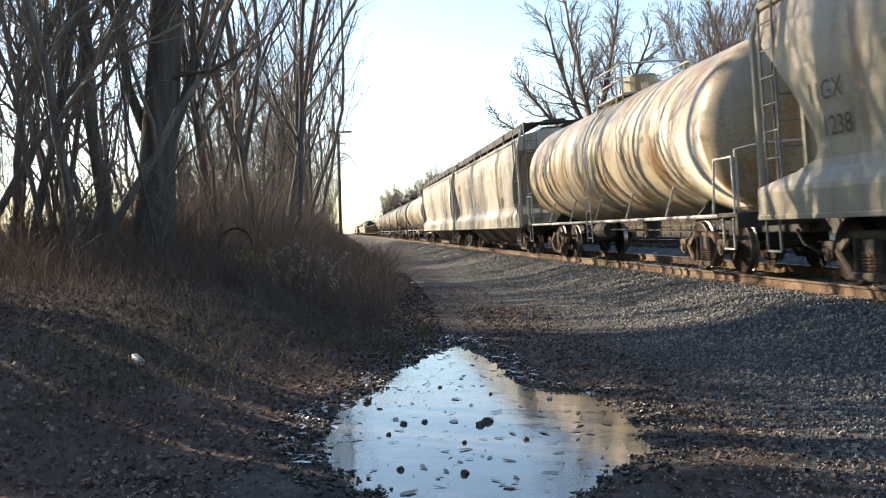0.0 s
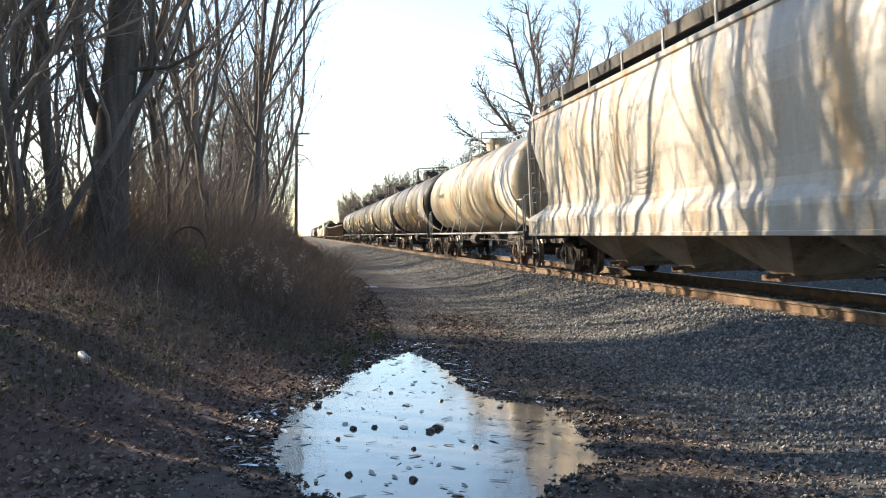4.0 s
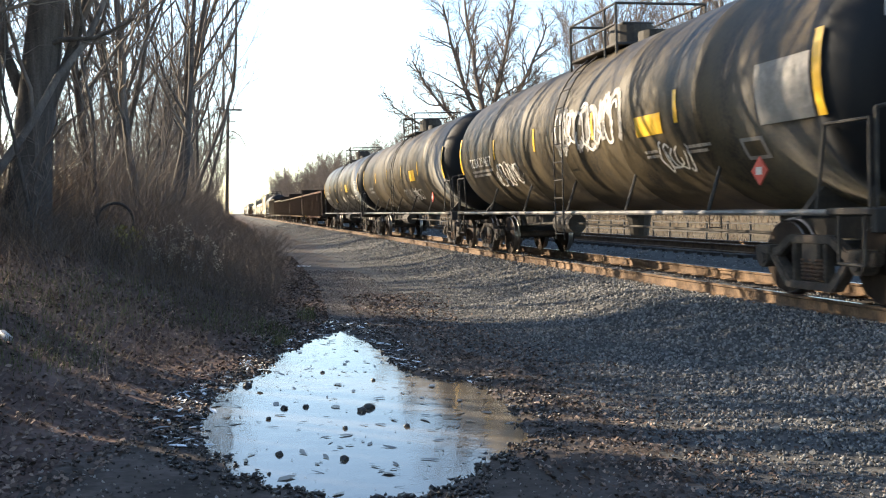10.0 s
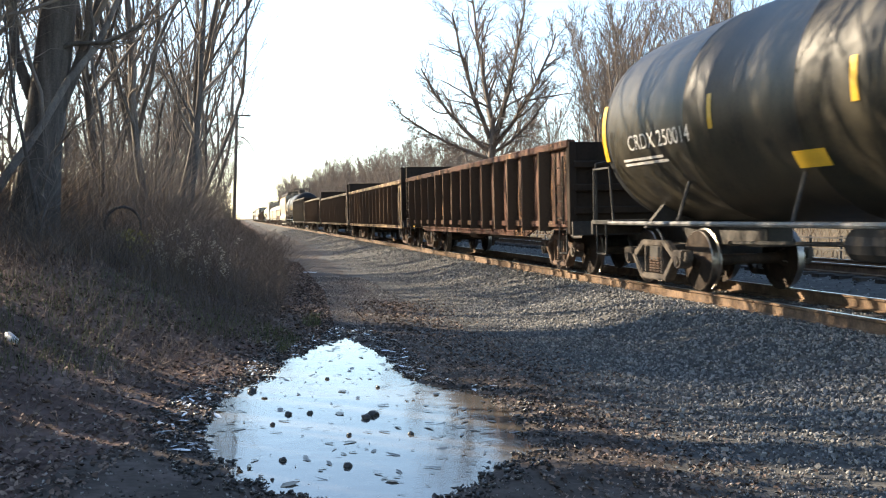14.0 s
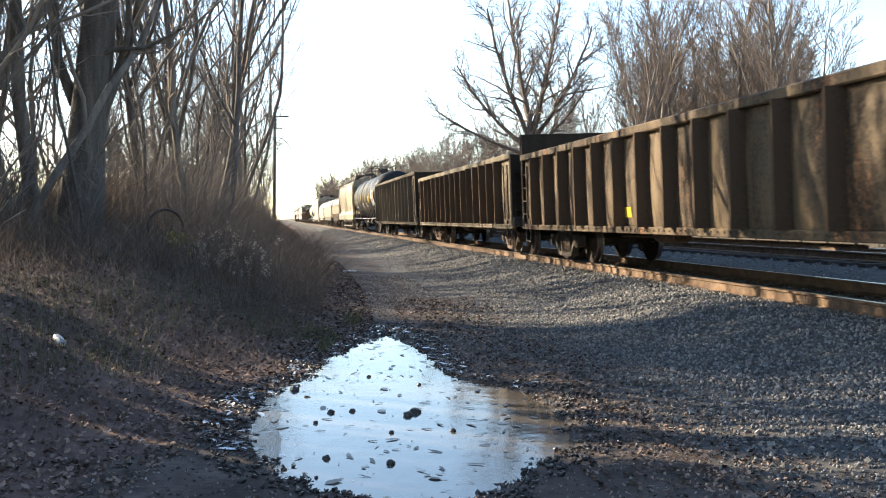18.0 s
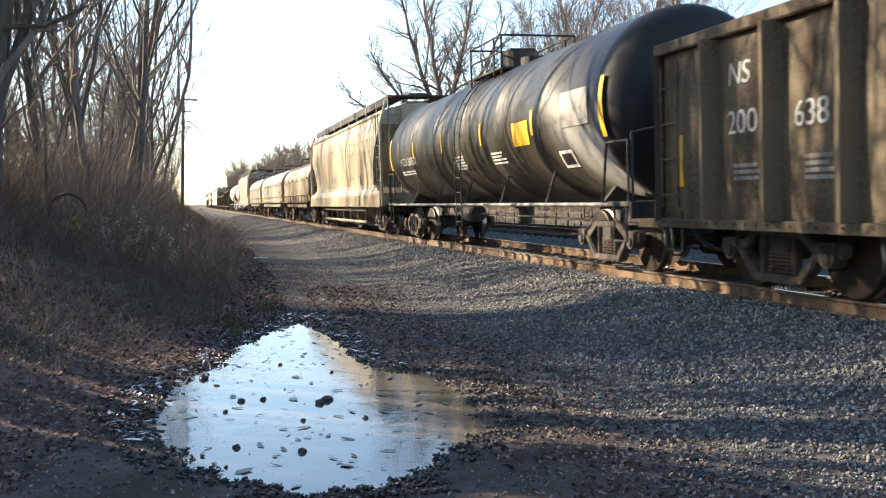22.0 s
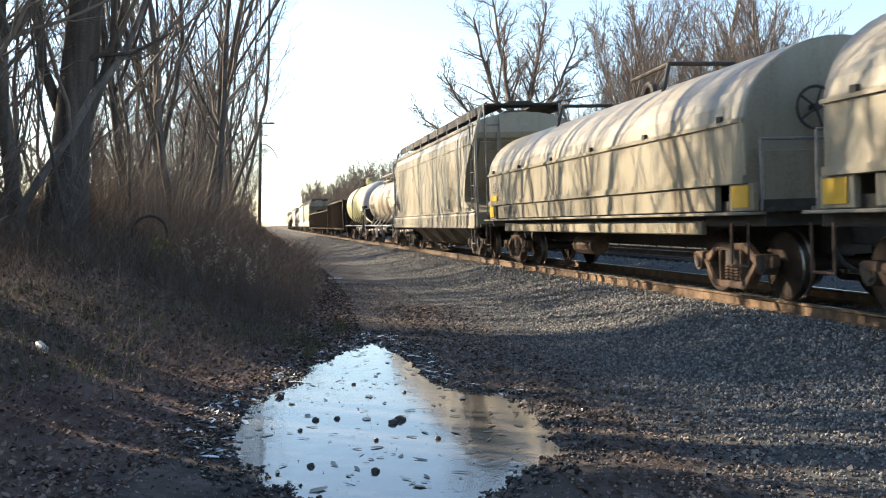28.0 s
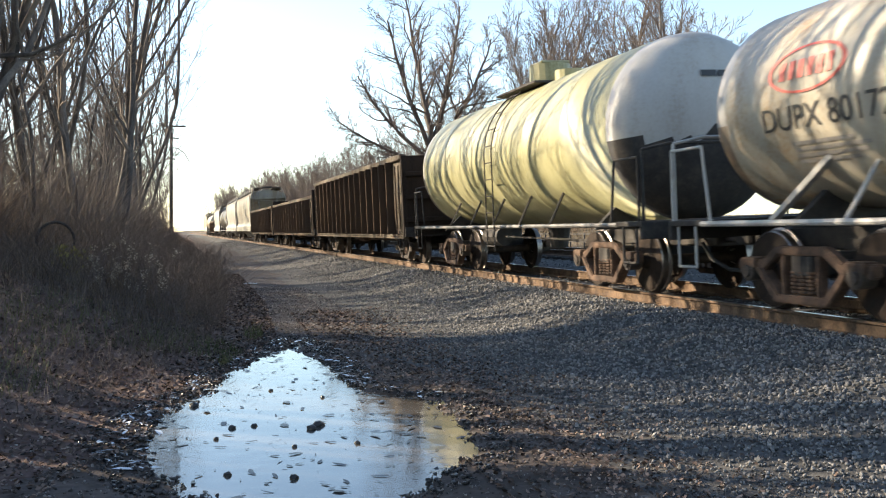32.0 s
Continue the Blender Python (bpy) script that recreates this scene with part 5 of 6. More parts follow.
    for s in SIDES:
        bm = bmesh.new()
        for dy in (-0.22, 0.22):
            pts = [(s * (radius + 0.07), dy, 0.55), (s * (radius + 0.07), dy, centre + 0.1)] + [(s * (radius + 0.07) * math.cos(a), dy, centre + (radius + 0.07) * math.sin(a)) for a in np.linspace(0.1, 1.0, 6)]
            pipe(bm, pts, 0.014, 6)
        for k in range(10):
            z = 0.65 + k * 0.33
            a = math.asin(max(0, min(0.9, (z - centre) / (radius + 0.07))))
            xx = s * (radius + 0.07) * math.cos(a)
            rod(bm, (xx, -0.22, z), (xx, 0.22, z), 0.011, 6)
        part("ladder", bm, ladder_m, car)
    if long_platform:
        part("top_walkway", box(bmesh.new(), (0, 0.4, ztop + 0.24), (1.5, 4.6, 0.06), None, 0.01), "white_pipe", car)
        for s in SIDES:
            for yy in (-1.8, -0.4, 1.2, 2.6):
                part("walkway_leg", rod(bmesh.new(), (s * 0.68, yy, ztop + 0.22), (s * 0.62, yy, ztop - 0.22), 0.03, 6), "white_pipe", car)
            part("walkway_rail", pipe(bmesh.new(), [(s * 0.74, -1.8, ztop + 0.26), (s * 0.74, -1.8, ztop + 0.95), (s * 0.74, 1.2, ztop + 0.95), (s * 0.74, 1.2, ztop + 0.26)], 0.02, 6), "white_pipe", car)
            bm = bmesh.new()
            for dy in (-0.24, 0.24):
                pipe(bm, [(s * 1.46, dy, 1.02), (s * 1.46, dy, 0.42)], 0.022, 6)
                rod(bm, (s * 1.46, dy, 0.42), (s * 1.46, dy + 0.55, 1.02), 0.02, 6)
            rod(bm, (s * 1.46, -0.24, 0.42), (s * 1.46, 0.24, 0.42), 0.022, 6)
            part("ladder_stirrup", bm, "white_pipe", car)
            for e in ENDS:
                part("saddle_leg", beam(bmesh.new(), (s * 1.15, e * (L / 2 - 2.1), 1.05), (s * 0.98, e * (L / 2 - 2.9), centre - 0.62), 0.10, 0.06), "white_pipe", car)
    # side mapping for marks: u along +y (to the rear), v = arc above the widest line, on the -x side

    def place(u, v, r=radius + 0.012):
        a = v / radius
        return Vector((-r * math.cos(a), u, centre + r * math.sin(a)))

    def flipped(u, v):
        return place(-u, v)

    if marks:
        for yy in (-4.5, -1.5, 1.6, 4.5):
            part("reflector_strip", strip(bmesh.new(), place, yy - 0.055, yy + 0.055, -0.27, 0.18), "mark_yellow", car)
        for e in ENDS:
            part("long_strip", strip(bmesh.new(), place, e * (half - 0.55) - 0.07, e * (half - 0.55) + 0.07, -0.50, 0.42), "mark_yellow", car)
    return car, place, flipped, L, half, rng


# ---- covered hopper car ----


def hopper_car(u0, u1, body, label, seed=1, eave=4.05, trucks="truck_dirt", bays=4, lettered=None, patch=True, roof_m="roof_grey", plain=False):
    car, L = start_car("hopper_car", label, "hopper car", u0, u1, "cars of the freight train")
    rng = np.random.RandomState(seed)
    half = L / 2 - 0.62
    # side outline (x, z) from the sill up to the roof's ridge
    sec = [(1.42, 0.98), (1.54, 1.0), (1.54, 1.33), (1.525, 1.40), (1.485, 1.48), (1.43, 1.58), (1.405, 1.70), (1.405, 1.95), (1.44, 2.4), (1.47, 2.9), (1.46, 3.3), (1.42, 3.6), (1.34, eave - 0.1), (1.30, eave), (1.0, eave + 0.1), (0.5, eave + 0.2), (0, eave + 0.23)]

    if plain:
        sec[3:12] = [(1.50, 1.40), (1.475, 1.46), (1.48, 1.9), (1.485, 2.4), (1.485, 2.9), (1.48, 3.4), (1.46, 3.7)]

    def cut(z):
        """How far the side sheet is cut back at the ends, at this height."""
        if z < 1.42 or z > eave - 0.45:
            return 0.0
        t = (z - 1.42) / (eave - 0.45 - 1.42)
        return 1.55 * (1 - (2 * abs(t - 0.16) / (1.68 if t > 0.16 else 0.32)) ** 1.6) if t > 0.0 else 0.0

    bm = bmesh.new()
    fine = []
    for (xa, za), (xb, zb) in zip(sec, sec[1:]):
        n = max(1, int(abs(zb - za) / 0.12))
        fine += [(xa + (xb - xa) * k / n, za + (zb - za) * k / n) for k in range(n)]
    fine.append(sec[-1])
    outline = [(-x_, z_) for x_, z_ in fine] + [(x_, z_) for x_, z_ in fine[-2::-1]]
    ny_ = 18
    grid = []
    for x_, z_ in outline:
        h = half - max(0, cut(z_))
        row = []
        for k in range(ny_ + 1):
            yy = -h + 2 * h * k / ny_
            wob = 0.012 * math.sin(k * 2.1 + z_ * 1.7) if 1.5 < z_ < eave - 0.1 else 0
            row.append(bm.verts.new((x_ + (wob if x_ < 0 else -wob), yy, z_)))
        grid.append(row)
    for a, b in zip(grid, grid[1:]):
        for k in range(ny_):
            bm.faces.new((a[k], b[k], b[k + 1], a[k + 1]))
    for k in (0, ny_):
        for i in range(len(grid) // 2):
            j = len(grid) - 1 - i
            if j - i > 1:
                bm.faces.new((grid[i][k], grid[i + 1][k], grid[j - 1][k], grid[j][k])) if j - i > 2 else bm.faces.new((grid[i][k], grid[i + 1][k], grid[j][k]))
    bmesh.ops.recalc_face_normals(bm, faces=bm.faces)
    part("body", bm, body, car)
    # seams on the side sheets
    for s in SIDES:
        bm = box(bmesh.new(), (s * 1.335, 0, eave - 0.06), (0.10, 2 * half, 0.12), None, 0.02)
        part("top_chord", bm, body, car)
        part("side_sill", box(bmesh.new(), (s * 1.50, 0, 0.985), (0.12, 2 * half, 0.07), None, 0.01), body, car)
        if plain:
            part("seam", box(bmesh.new(), (s * 1.487, 0, 3.42), (0.02, 2 * half, 0.025)), body, car)
            part("ledge", box(bmesh.new(), (s * 1.50, 0, 1.43), (0.09, 2 * half - 0.1, 0.03)), "hop_tan", car)
    # running boards and hatches
    for s in SIDES:
        part("running_board", box(bmesh.new(), (s * 0.76, 0, eave + 0.45), (0.62, 2 * half - 0.2, 0.05)), "grimy", car)
        for yy in np.linspace(-half, half, 10):
            part("stanchion", box(bmesh.new(), (s * 1.135, yy * 0.985, eave + 0.27), (0.03, 0.045, 0.42)), "white_pipe", car)
        part("roof_rail", rod(bmesh.new(), (s * 1.07, -half + 0.1, eave + 0.50), (s * 1.07, half - 0.1, eave + 0.50), 0.02, 6), "grimy", car)
    # Added plates that draw the running boards' dark grating as seen from below
    for s in SIDES:
        part("board_band_plate", box(bmesh.new(), (s * 1.10, 0, eave + 0.36), (0.05, 2 * half - 0.3, 0.22)), "grimy", car)
    part("hatch_cover", box(bmesh.new(), (0, 0, eave + 0.28), (0.72, 2 * half - 1.5, 0.16), None, 0.05), roof_m, car)
    for e in ENDS:
        # slope sheet, posts, ladders and platform at the ends
        bm = bmesh.new()
        beam(bm, (0, e * (half - 0.15), 3.45), (0, e * (half - 1.9), 1.35), 2.5, 0.05)
        part("slope_sheet", bm, body, car)
        part("end_walkway", box(bmesh.new(), (0, e * (half - 0.32), eave + 0.45), (2.15, 0.62, 0.05)), "grimy", car)
        part("roof_hatch", box(bmesh.new(), (0, e * (half - 0.6), eave + 0.50), (0.8, 0.7, 0.14), None, 0.04), "grimy", car)
        bars(car, lambda u, v: Vector((u, e * (half + 0.012), eave - 0.3 + v)), -0.35, 0.12, 2, 0.7, 0.08, "mark_faded", rng)
        for s in SIDES:
            part("corner_post", pipe(bmesh.new(), [(s * 1.45, e * (half + 0.03), 1.0), (s * 1.45, e * (half + 0.03), eave - 0.45), (s * 1.22, e * (half - 0.05), eave + 0.32)], 0.045, 8), body, car)
            ladder(car, s * 1.46, e * (half - 0.42), 1.30, eave - 0.1, 0.42, "y", "steel_grey")
            stirrup(car, s * 1.5, e * (half - 0.35), 1.0)
            part("end_brace", beam(bmesh.new(), (s * 0.75, e * (half - 0.02), 1.05), (s * 0.75, e * (half - 0.02), eave - 0.3), 0.08, 0.08), body, car)
        ladder(car, -0.95, e * (half + 0.08), 1.1, eave + 0.1, 0.42, "x", "steel_grey", name="end_ladder")
        part("end_platform", box(bmesh.new(), (0, e * (half - 0.2), 1.02), (2.8, 0.8, 0.07)), "grimy", car)
        part("centre_sill", box(bmesh.new(), (0, e * (half - 1.2), 0.86), (0.45, 3.2, 0.4)), "grimy", car)
        coupler(car, e, L / 2)
        truck(car, e * (L / 2 - 2.55), trucks)
        bm = rod(bmesh.new(), (-0.4, e * (half - 0.5), 1.5), (0.4, e * (half - 0.5), 1.5), 0.2, 12)
        box(bm, (0.55, e * (half - 0.4), 1.5), (0.3, 0.3, 0.5))
        part("brake_gear", bm, "grimy", car)
    brake_wheel(car, (0.5, -(half + 0.12), 2.1), "grimy")
    part("centre_sill", box(bmesh.new(), (0, 0, 0.9), (0.5, L - 5.5, 0.3)), "grimy", car)
    span = L - 6.6
    for i in range(bays):
        yc = -span / 2 + span * (i + 0.5) / bays
        w = span / bays * 0.40
        bm = bmesh.new()
        a = [bm.verts.new((sx * 1.22, yc + sy * w, 1.0)) for sx, sy in ((-1, -1), (1, -1), (1, 1), (-1, 1))]
        b = [bm.verts.new((sx * 0.55, yc + sy * 0.28, 0.32)) for sx, sy in ((-1, -1), (1, -1), (1, 1), (-1, 1))]
        bm.faces.new(b)
        for k in range(4):
            bm.faces.new((a[k], a[(k + 1) % 4], b[(k + 1) % 4], b[k]))
        bmesh.ops.recalc_face_normals(bm, faces=bm.faces)
        part("hopper_bay", bm, "bay_grime", car)
        bm = box(bmesh.new(), (0, yc, 0.29), (1.5, 0.62, 0.09), None, 0.01)
        gate = part("outlet_gate", bm, "truck_rust", car)
        part("gate_shaft", rod(bmesh.new(), (-0.95, yc - 0.2, 0.34), (0.95, yc - 0.2, 0.34), 0.035, 8), "truck_rust", gate)

    def place(u, v):
        z = 1.0 + v
        x_ = np.interp(z, [q[1] for q in sec[:13]], [q[0] for q in sec[:13]])
        return Vector((-float(x_) - 0.016, u, z))

    def flipped(u, v):
        return place(-u, v)

    if patch:
        frame_ = part("placard", strip(bmesh.new(), place, -half + 3.6, -half + 4.05, 0.72, 1.14, 3), "mark_faded", car)
        part("placard_field", strip(bmesh.new(), lambda u, v: place(u, v) - Vector((0.006, 0, 0)), -half + 3.65, -half + 4.0, 0.77, 1.09, 3), "mark_black", frame_)
        bars(car, flipped, -half * 0.2, 1.1, 5, 1.2, 0.06, "mark_faded", rng)
    if lettered:
        for text, u, v, size in lettered:
            flat_text(text, size, "mark_black", car, lambda a, b, u=u, v=v: flipped(u + a, v + b))
    return car, place, flipped, L, half, rng


# ---- gondola car ----


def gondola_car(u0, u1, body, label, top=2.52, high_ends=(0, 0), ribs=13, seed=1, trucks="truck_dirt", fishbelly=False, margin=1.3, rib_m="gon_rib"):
    car, L = start_car("gondola_car", label, "gondola car", u0, u1, "cars of the freight train")
    rng = np.random.RandomState(seed)
    half = L / 2 - 0.55
    w = 1.5
    bays = rng.uniform(0.35, 1.0, ribs + 3)
    step = 2 * (half - margin) / (ribs - 1)

    def bulge(y, z):
        """How far the sheet between two ribs has been pushed out by the load."""
        k = (y + half - margin) / step + 1
        f = k - math.floor(k)
        up = max(0.0, min(1.0, (z - 0.86) / (top - 1.0)))
        return 0.085 * bays[max(0, min(ribs + 2, int(k)))] * math.sin(math.pi * f) ** 0.8 * math.sin(math.pi * up) ** 0.7 * (0.8 + 0.5 * noise.noise((y * 1.3, z * 1.7, seed)))

    for s in SIDES:
        bm = bmesh.new()
        lo = 0.72
        out = [(-half, top), (half, top), (half, 0.98), (half - 1.9, 0.98), (half - 2.9, lo), (-half + 2.9, lo), (-half + 1.9, 0.98), (-half, 0.98)] if fishbelly else [(-half, top), (half, top), (half, 0.74), (-half, 0.74)]
        prism(bm, out, s * (w - 0.10), s * (w - 0.05))
        sheet = part("side_sheet", bm, body, car)
        bm = bmesh.new()
        ys, zs = np.linspace(-half + 0.12, half - 0.12, ribs * 7), np.linspace(0.88, top - 0.1, 9)
        grid = [[bm.verts.new((s * (w - 0.046 + bulge(yy, zz)), yy, zz)) for zz in zs] for yy in ys]
        for ga, gb in zip(grid, grid[1:]):
            for k in range(8):
                q = (ga[k], ga[k + 1], gb[k + 1], gb[k])
                bm.faces.new(q if s < 0 else q[::-1])
        part("bulged_plate", bm, body, sheet, smooth=True)
        part("top_chord", box(bmesh.new(), (s * (w - 0.03), 0, top - 0.03), (0.17, 2 * half, 0.15), None, 0.02), body, car)
        part("side_sill", box(bmesh.new(), (s * (w - 0.03), 0, 0.80 if not fishbelly else 1.0), (0.12, 2 * half - (0 if not fishbelly else 0.1), 0.12), None, 0.01), body, car)
        bm0 = bmesh.new()
        a = [(-0.075, 0.0), (0.075, 0.0), (0.028, 0.23), (-0.028, 0.23)]
        for zz0, zz1 in ((0.86, top - 0.1),):
            lo_ = [bm0.verts.new((s * (w - 0.05 + d), yy, zz0)) for yy, d in a]
            hi_ = [bm0.verts.new((s * (w - 0.05 + d), yy, zz1)) for yy, d in a]
            for k in range(4):
                bm0.faces.new((lo_[k], lo_[(k + 1) % 4], hi_[(k + 1) % 4], hi_[k]))
            bm0.faces.new(lo_), bm0.faces.new(hi_[::-1])
            bmesh.ops.recalc_face_normals(bm0, faces=bm0.faces)
        bmr = bmesh.new()
        for k in range(int(2 * half / 0.2)):
            box(bmr, (s * (w + 0.035), -half + 0.1 + k * 0.2, 0.81), (0.02, 0.03, 0.03))
        tagged(part("rivets", bmr, body, car), kind="stuff")
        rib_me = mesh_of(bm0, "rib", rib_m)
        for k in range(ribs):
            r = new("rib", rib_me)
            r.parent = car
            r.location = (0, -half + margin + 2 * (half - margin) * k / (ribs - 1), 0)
        for e in ENDS:
            ladder(car, s * (w + 0.06), e * (half - 0.42), 1.0, top - 0.25, 0.4, "y", "gon_dark", rungs=4)
            stirrup(car, s * w, e * (half - 0.4), 0.95, "grimy")
    part("floor", box(bmesh.new(), (0, 0, 1.05), (2 * w - 0.2, 2 * half - 0.1, 0.08)), "grimy", car)
    for e, hi in zip(ENDS, high_ends):
        t = top + hi
        part("end_wall", box(bmesh.new(), (0, e * (half - 0.05), (t + 0.85) / 2), (2 * w - 0.08, 0.08, t - 0.85), None, 0.01), "gon_end", car)
        for k in range(3):
            part("end_rib", box(bmesh.new(), (0, e * (half + 0.03), 1.25 + k * (t - 1.5) / 2.4), (2 * w - 0.1, 0.12, 0.14), None, 0.02), "gon_end", car)
        for s in SIDES:
            part("corner_post", box(bmesh.new(), (s * (w - 0.04), e * (half - 0.03), (t + 0.82) / 2), (0.14, 0.16, t - 0.82), None, 0.01), "gon_end", car)
        part("end_sill", box(bmesh.new(), (0, e * (half + 0.05), 0.92), (2 * w, 0.14, 0.26)), "grimy", car)
        coupler(car, e, L / 2)
        truck(car, e * (L / 2 - 2.45), trucks)
        part("centre_sill", box(bmesh.new(), (0, e * (L / 2 - 1.5), 0.86), (0.42, 2.4, 0.36)), "grimy", car)
    part("centre_sill", box(bmesh.new(), (0, 0, 0.92), (0.42, L - 5, 0.22)), "grimy", car)
    bm = rod(bmesh.new(), (-0.75, 0.8, 0.72), (-0.75, 1.7, 0.72), 0.18, 12)
    rod(bm, (-0.6, -4, 0.62), (-0.6, 4, 0.62), 0.025, 6)
    part("brake_gear", bm, "truck_rust", car)
    if not (high_ends[0]):
        brake_wheel(car, (0.6, -(half + 0.16), 1.9))

    def place(u, v):
        return Vector((-(w - 0.05) - 0.014 - bulge(u, 0.9 + v), u, 0.9 + v))

    def flipped(u, v):
        return place(-u, v)

    return car, place, flipped, L, half, rng


# ---- coil car ----


def coil_car(u0, u1, hood, label, seed=1, trucks="truck_rust", base="coil_base"):
    car, L = start_car("coil_car", label, "coil car", u0, u1, "cars of the freight train")
    rng = np.random.RandomState(seed)
    half = L / 2 - 0.6
    hh = half - 0.25
    sec = [(1.36, 1.55), (1.42, 1.59), (1.42, 2.32)]
    sec += [(1.42 * math.cos(a), 2.32 + 1.12 * math.sin(a)) for a in np.linspace(0.08, math.pi / 2, 10)]
    outline = [(-x_, z_) for x_, z_ in sec] + [(x_, z_) for x_, z_ in sec[-2::-1]]
    bm = bmesh.new()
    rings = []
    for yy, k in ((-hh, 1.0), (-hh + 0.02, 1.012), (hh - 0.02, 1.012), (hh, 1.0)):
        rings.append([bm.verts.new((x_ * k, yy, 1.55 + (z_ - 1.55) * k)) for x_, z_ in outline])
    for a, b in zip(rings, rings[1:]):
        for k in range(len(outline) - 1):
            bm.faces.new((a[k], a[k + 1], b[k + 1], b[k]))
    bm.faces.new(rings[0]), bm.faces.new(rings[-1][::-1])
    bmesh.ops.recalc_face_normals(bm, faces=bm.faces)
    if hood == "coil_rust":
        for f in bm.faces:
            f.material_index = 1 if f.calc_center_median().z > 3.12 else 0
    hood_ob = part("hood", bm, [hood, "coil_base"] if hood == "coil_rust" else hood, car)
    for s in SIDES:
        part("seam_rail", box(bmesh.new(), (s * 1.45, 0, 2.37), (0.05, 2 * hh, 0.05)), hood, hood_ob)
        part("lower_lip", box(bmesh.new(), (s * 1.44, 0, 1.61), (0.06, 2 * hh, 0.10)), hood, hood_ob)
        for yy in np.linspace(-hh + 0.6, hh - 0.6, 6):
            part("clamp", box(bmesh.new(), (s * 1.46, yy, 2.43), (0.05, 0.10, 0.08)), "grimy", hood_ob)
    for yy in (-hh * 0.42, hh * 0.42):
        bm = bmesh.new()
        pipe(bm, [(-0.85, yy - 0.25, 3.15), (-0.6, yy, 3.75), (0.6, yy, 3.75), (0.85, yy - 0.25, 3.15)], 0.04, 8)
        part("lifting_bracket", bm, "grimy", hood_ob)
    bm = bmesh.new()
    rod(bm, (-0.6, -hh * 0.42, 3.75), (-0.6, -hh * 0.42 + 1.6, 3.7), 0.04, 8)
    ring = [Vector((0.0, -hh * 0.1 + 0.25 * math.cos(a), 3.42 + 0.3 * math.sin(a))) for a in np.linspace(-0.2, 3.34, 12)]
    pipe(bm, ring, 0.07, 8)
    part("lifting_eye", bm, "grimy", hood_ob)
    for s in SIDES:
        part("side_panel", box(bmesh.new(), (s * 1.37, 0, 1.38), (0.10, 2 * half - 2.2, 0.34), None, 0.01), base, car)
        part("walkway", box(bmesh.new(), (s * 1.42, 0, 1.17), (0.28, 2 * half, 0.04), None, 0.008), base, car)
        part("side_sill", box(bmesh.new(), (s * 1.34, 0, 0.98), (0.10, 2 * half - 3.2, 0.20), None, 0.02), base, car)
        for yy in np.linspace(-half + 1, half - 1, 9) if base == "coil_base" else ():
            part("rib", box(bmesh.new(), (s * 1.40, yy, 1.37), (0.08, 0.09, 0.33)), base, car)
        for e in ENDS:
            stirrup(car, s * 1.5, e * (half - 0.3), 1.05, "truck_rust", 0.42, 0.55)
            part("yellow_panel", box(bmesh.new(), (s * 1.42, e * (half - 0.42), 1.39), (0.02, 0.42, 0.28)), "mark_yellow", car)
            part("end_bracket", box(bmesh.new(), (s * 1.36, e * (half - 0.42), 1.38), (0.09, 0.62, 0.36), None, 0.01), base, car)
    part("trough", box(bmesh.new(), (0, 0, 1.17), (2.6, 2 * half, 0.34)), "grimy", car)
    part("centre_sill", box(bmesh.new(), (0, 0, 0.78), (0.5, L - 1.4, 0.36)), "grimy", car)
    for e in ENDS:
        part("end_bulkhead", box(bmesh.new(), (0, e * (hh + 0.10), 1.62), (2.5, 0.05, 0.7), None, 0.01), base, car)
        part("end_platform", box(bmesh.new(), (0, e * (half - 0.15), 1.21), (2.6, 0.7, 0.05)), "grimy", car)
        coupler(car, e, L / 2)
        truck(car, e * (L / 2 - 2.0), trucks)
        grab(car, [(-1.35, e * half, 1.2), (-1.35, e * half, 2.1), (1.35, e * half, 2.1), (1.35, e * half, 1.2)], "steel_grey", 0.02, "end_handrail")
    brake_wheel(car, (-0.5, -(hh + 0.14), 2.5), "grimy")
    bm = rod(bmesh.new(), (-0.8, 0.2, 0.6), (-0.8, 1.3, 0.6), 0.2, 12)
    part("brake_gear", bm, "truck_rust", car)

    def place(u, v):
        return Vector((-1.462 if v > 0 else -1.424, u, 1.61 + v))

    def flipped(u, v):
        return place(-u, v)

    return car, place, flipped, L, half, rng


# ---- the train, front to rear ----
def hazard_diamond(car, x, y, z, colour):
    """A small placard standing on its corner, with a white field."""
    d = part("hazard_diamond", rod(bmesh.new(), (x, y, z), (x - 0.02, y, z), 0.17, 4), colour, car)
    part("white_field", box(bmesh.new(), (x - 0.024, y, z), (0.006, 0.12, 0.09)), "mark_white", d)
    return d


# hopper that is leaving
hopper_car(-5.2, 13.5, "hop_pale", "pale grey covered hopper car with a dirty lower sill", 1, lettered=[("11GX", -6.85, 1.42, 0.25), ("1238", -6.65, 0.97, 0.25)])
c, pl, fl, L, half, rng = tank_car(13.5, 30.75, "tank_cream", "cream white tank car streaked with brown grime", seed=2, dome="body", pipe_m="white_pipe", rail_m="white_pipe", trucks="truck_rust", ladder_m="white_pipe", marks=False)
bars(c, fl, -5.6, -0.1, 1, 1.5, 0.11, "mark_faded", rng)
hopper_car(30.75, 50.5, "hop_grey", "light grey covered hopper car with weathered sides", 3, bays=4, lettered=[("WLPX", -6.9, 1.95, 0.25), ("60268", -6.9, 1.5, 0.25)])
hopper_car(50.5, 70.7, "hop_white", "white covered hopper car with orange rust along the top", 4, bays=4)
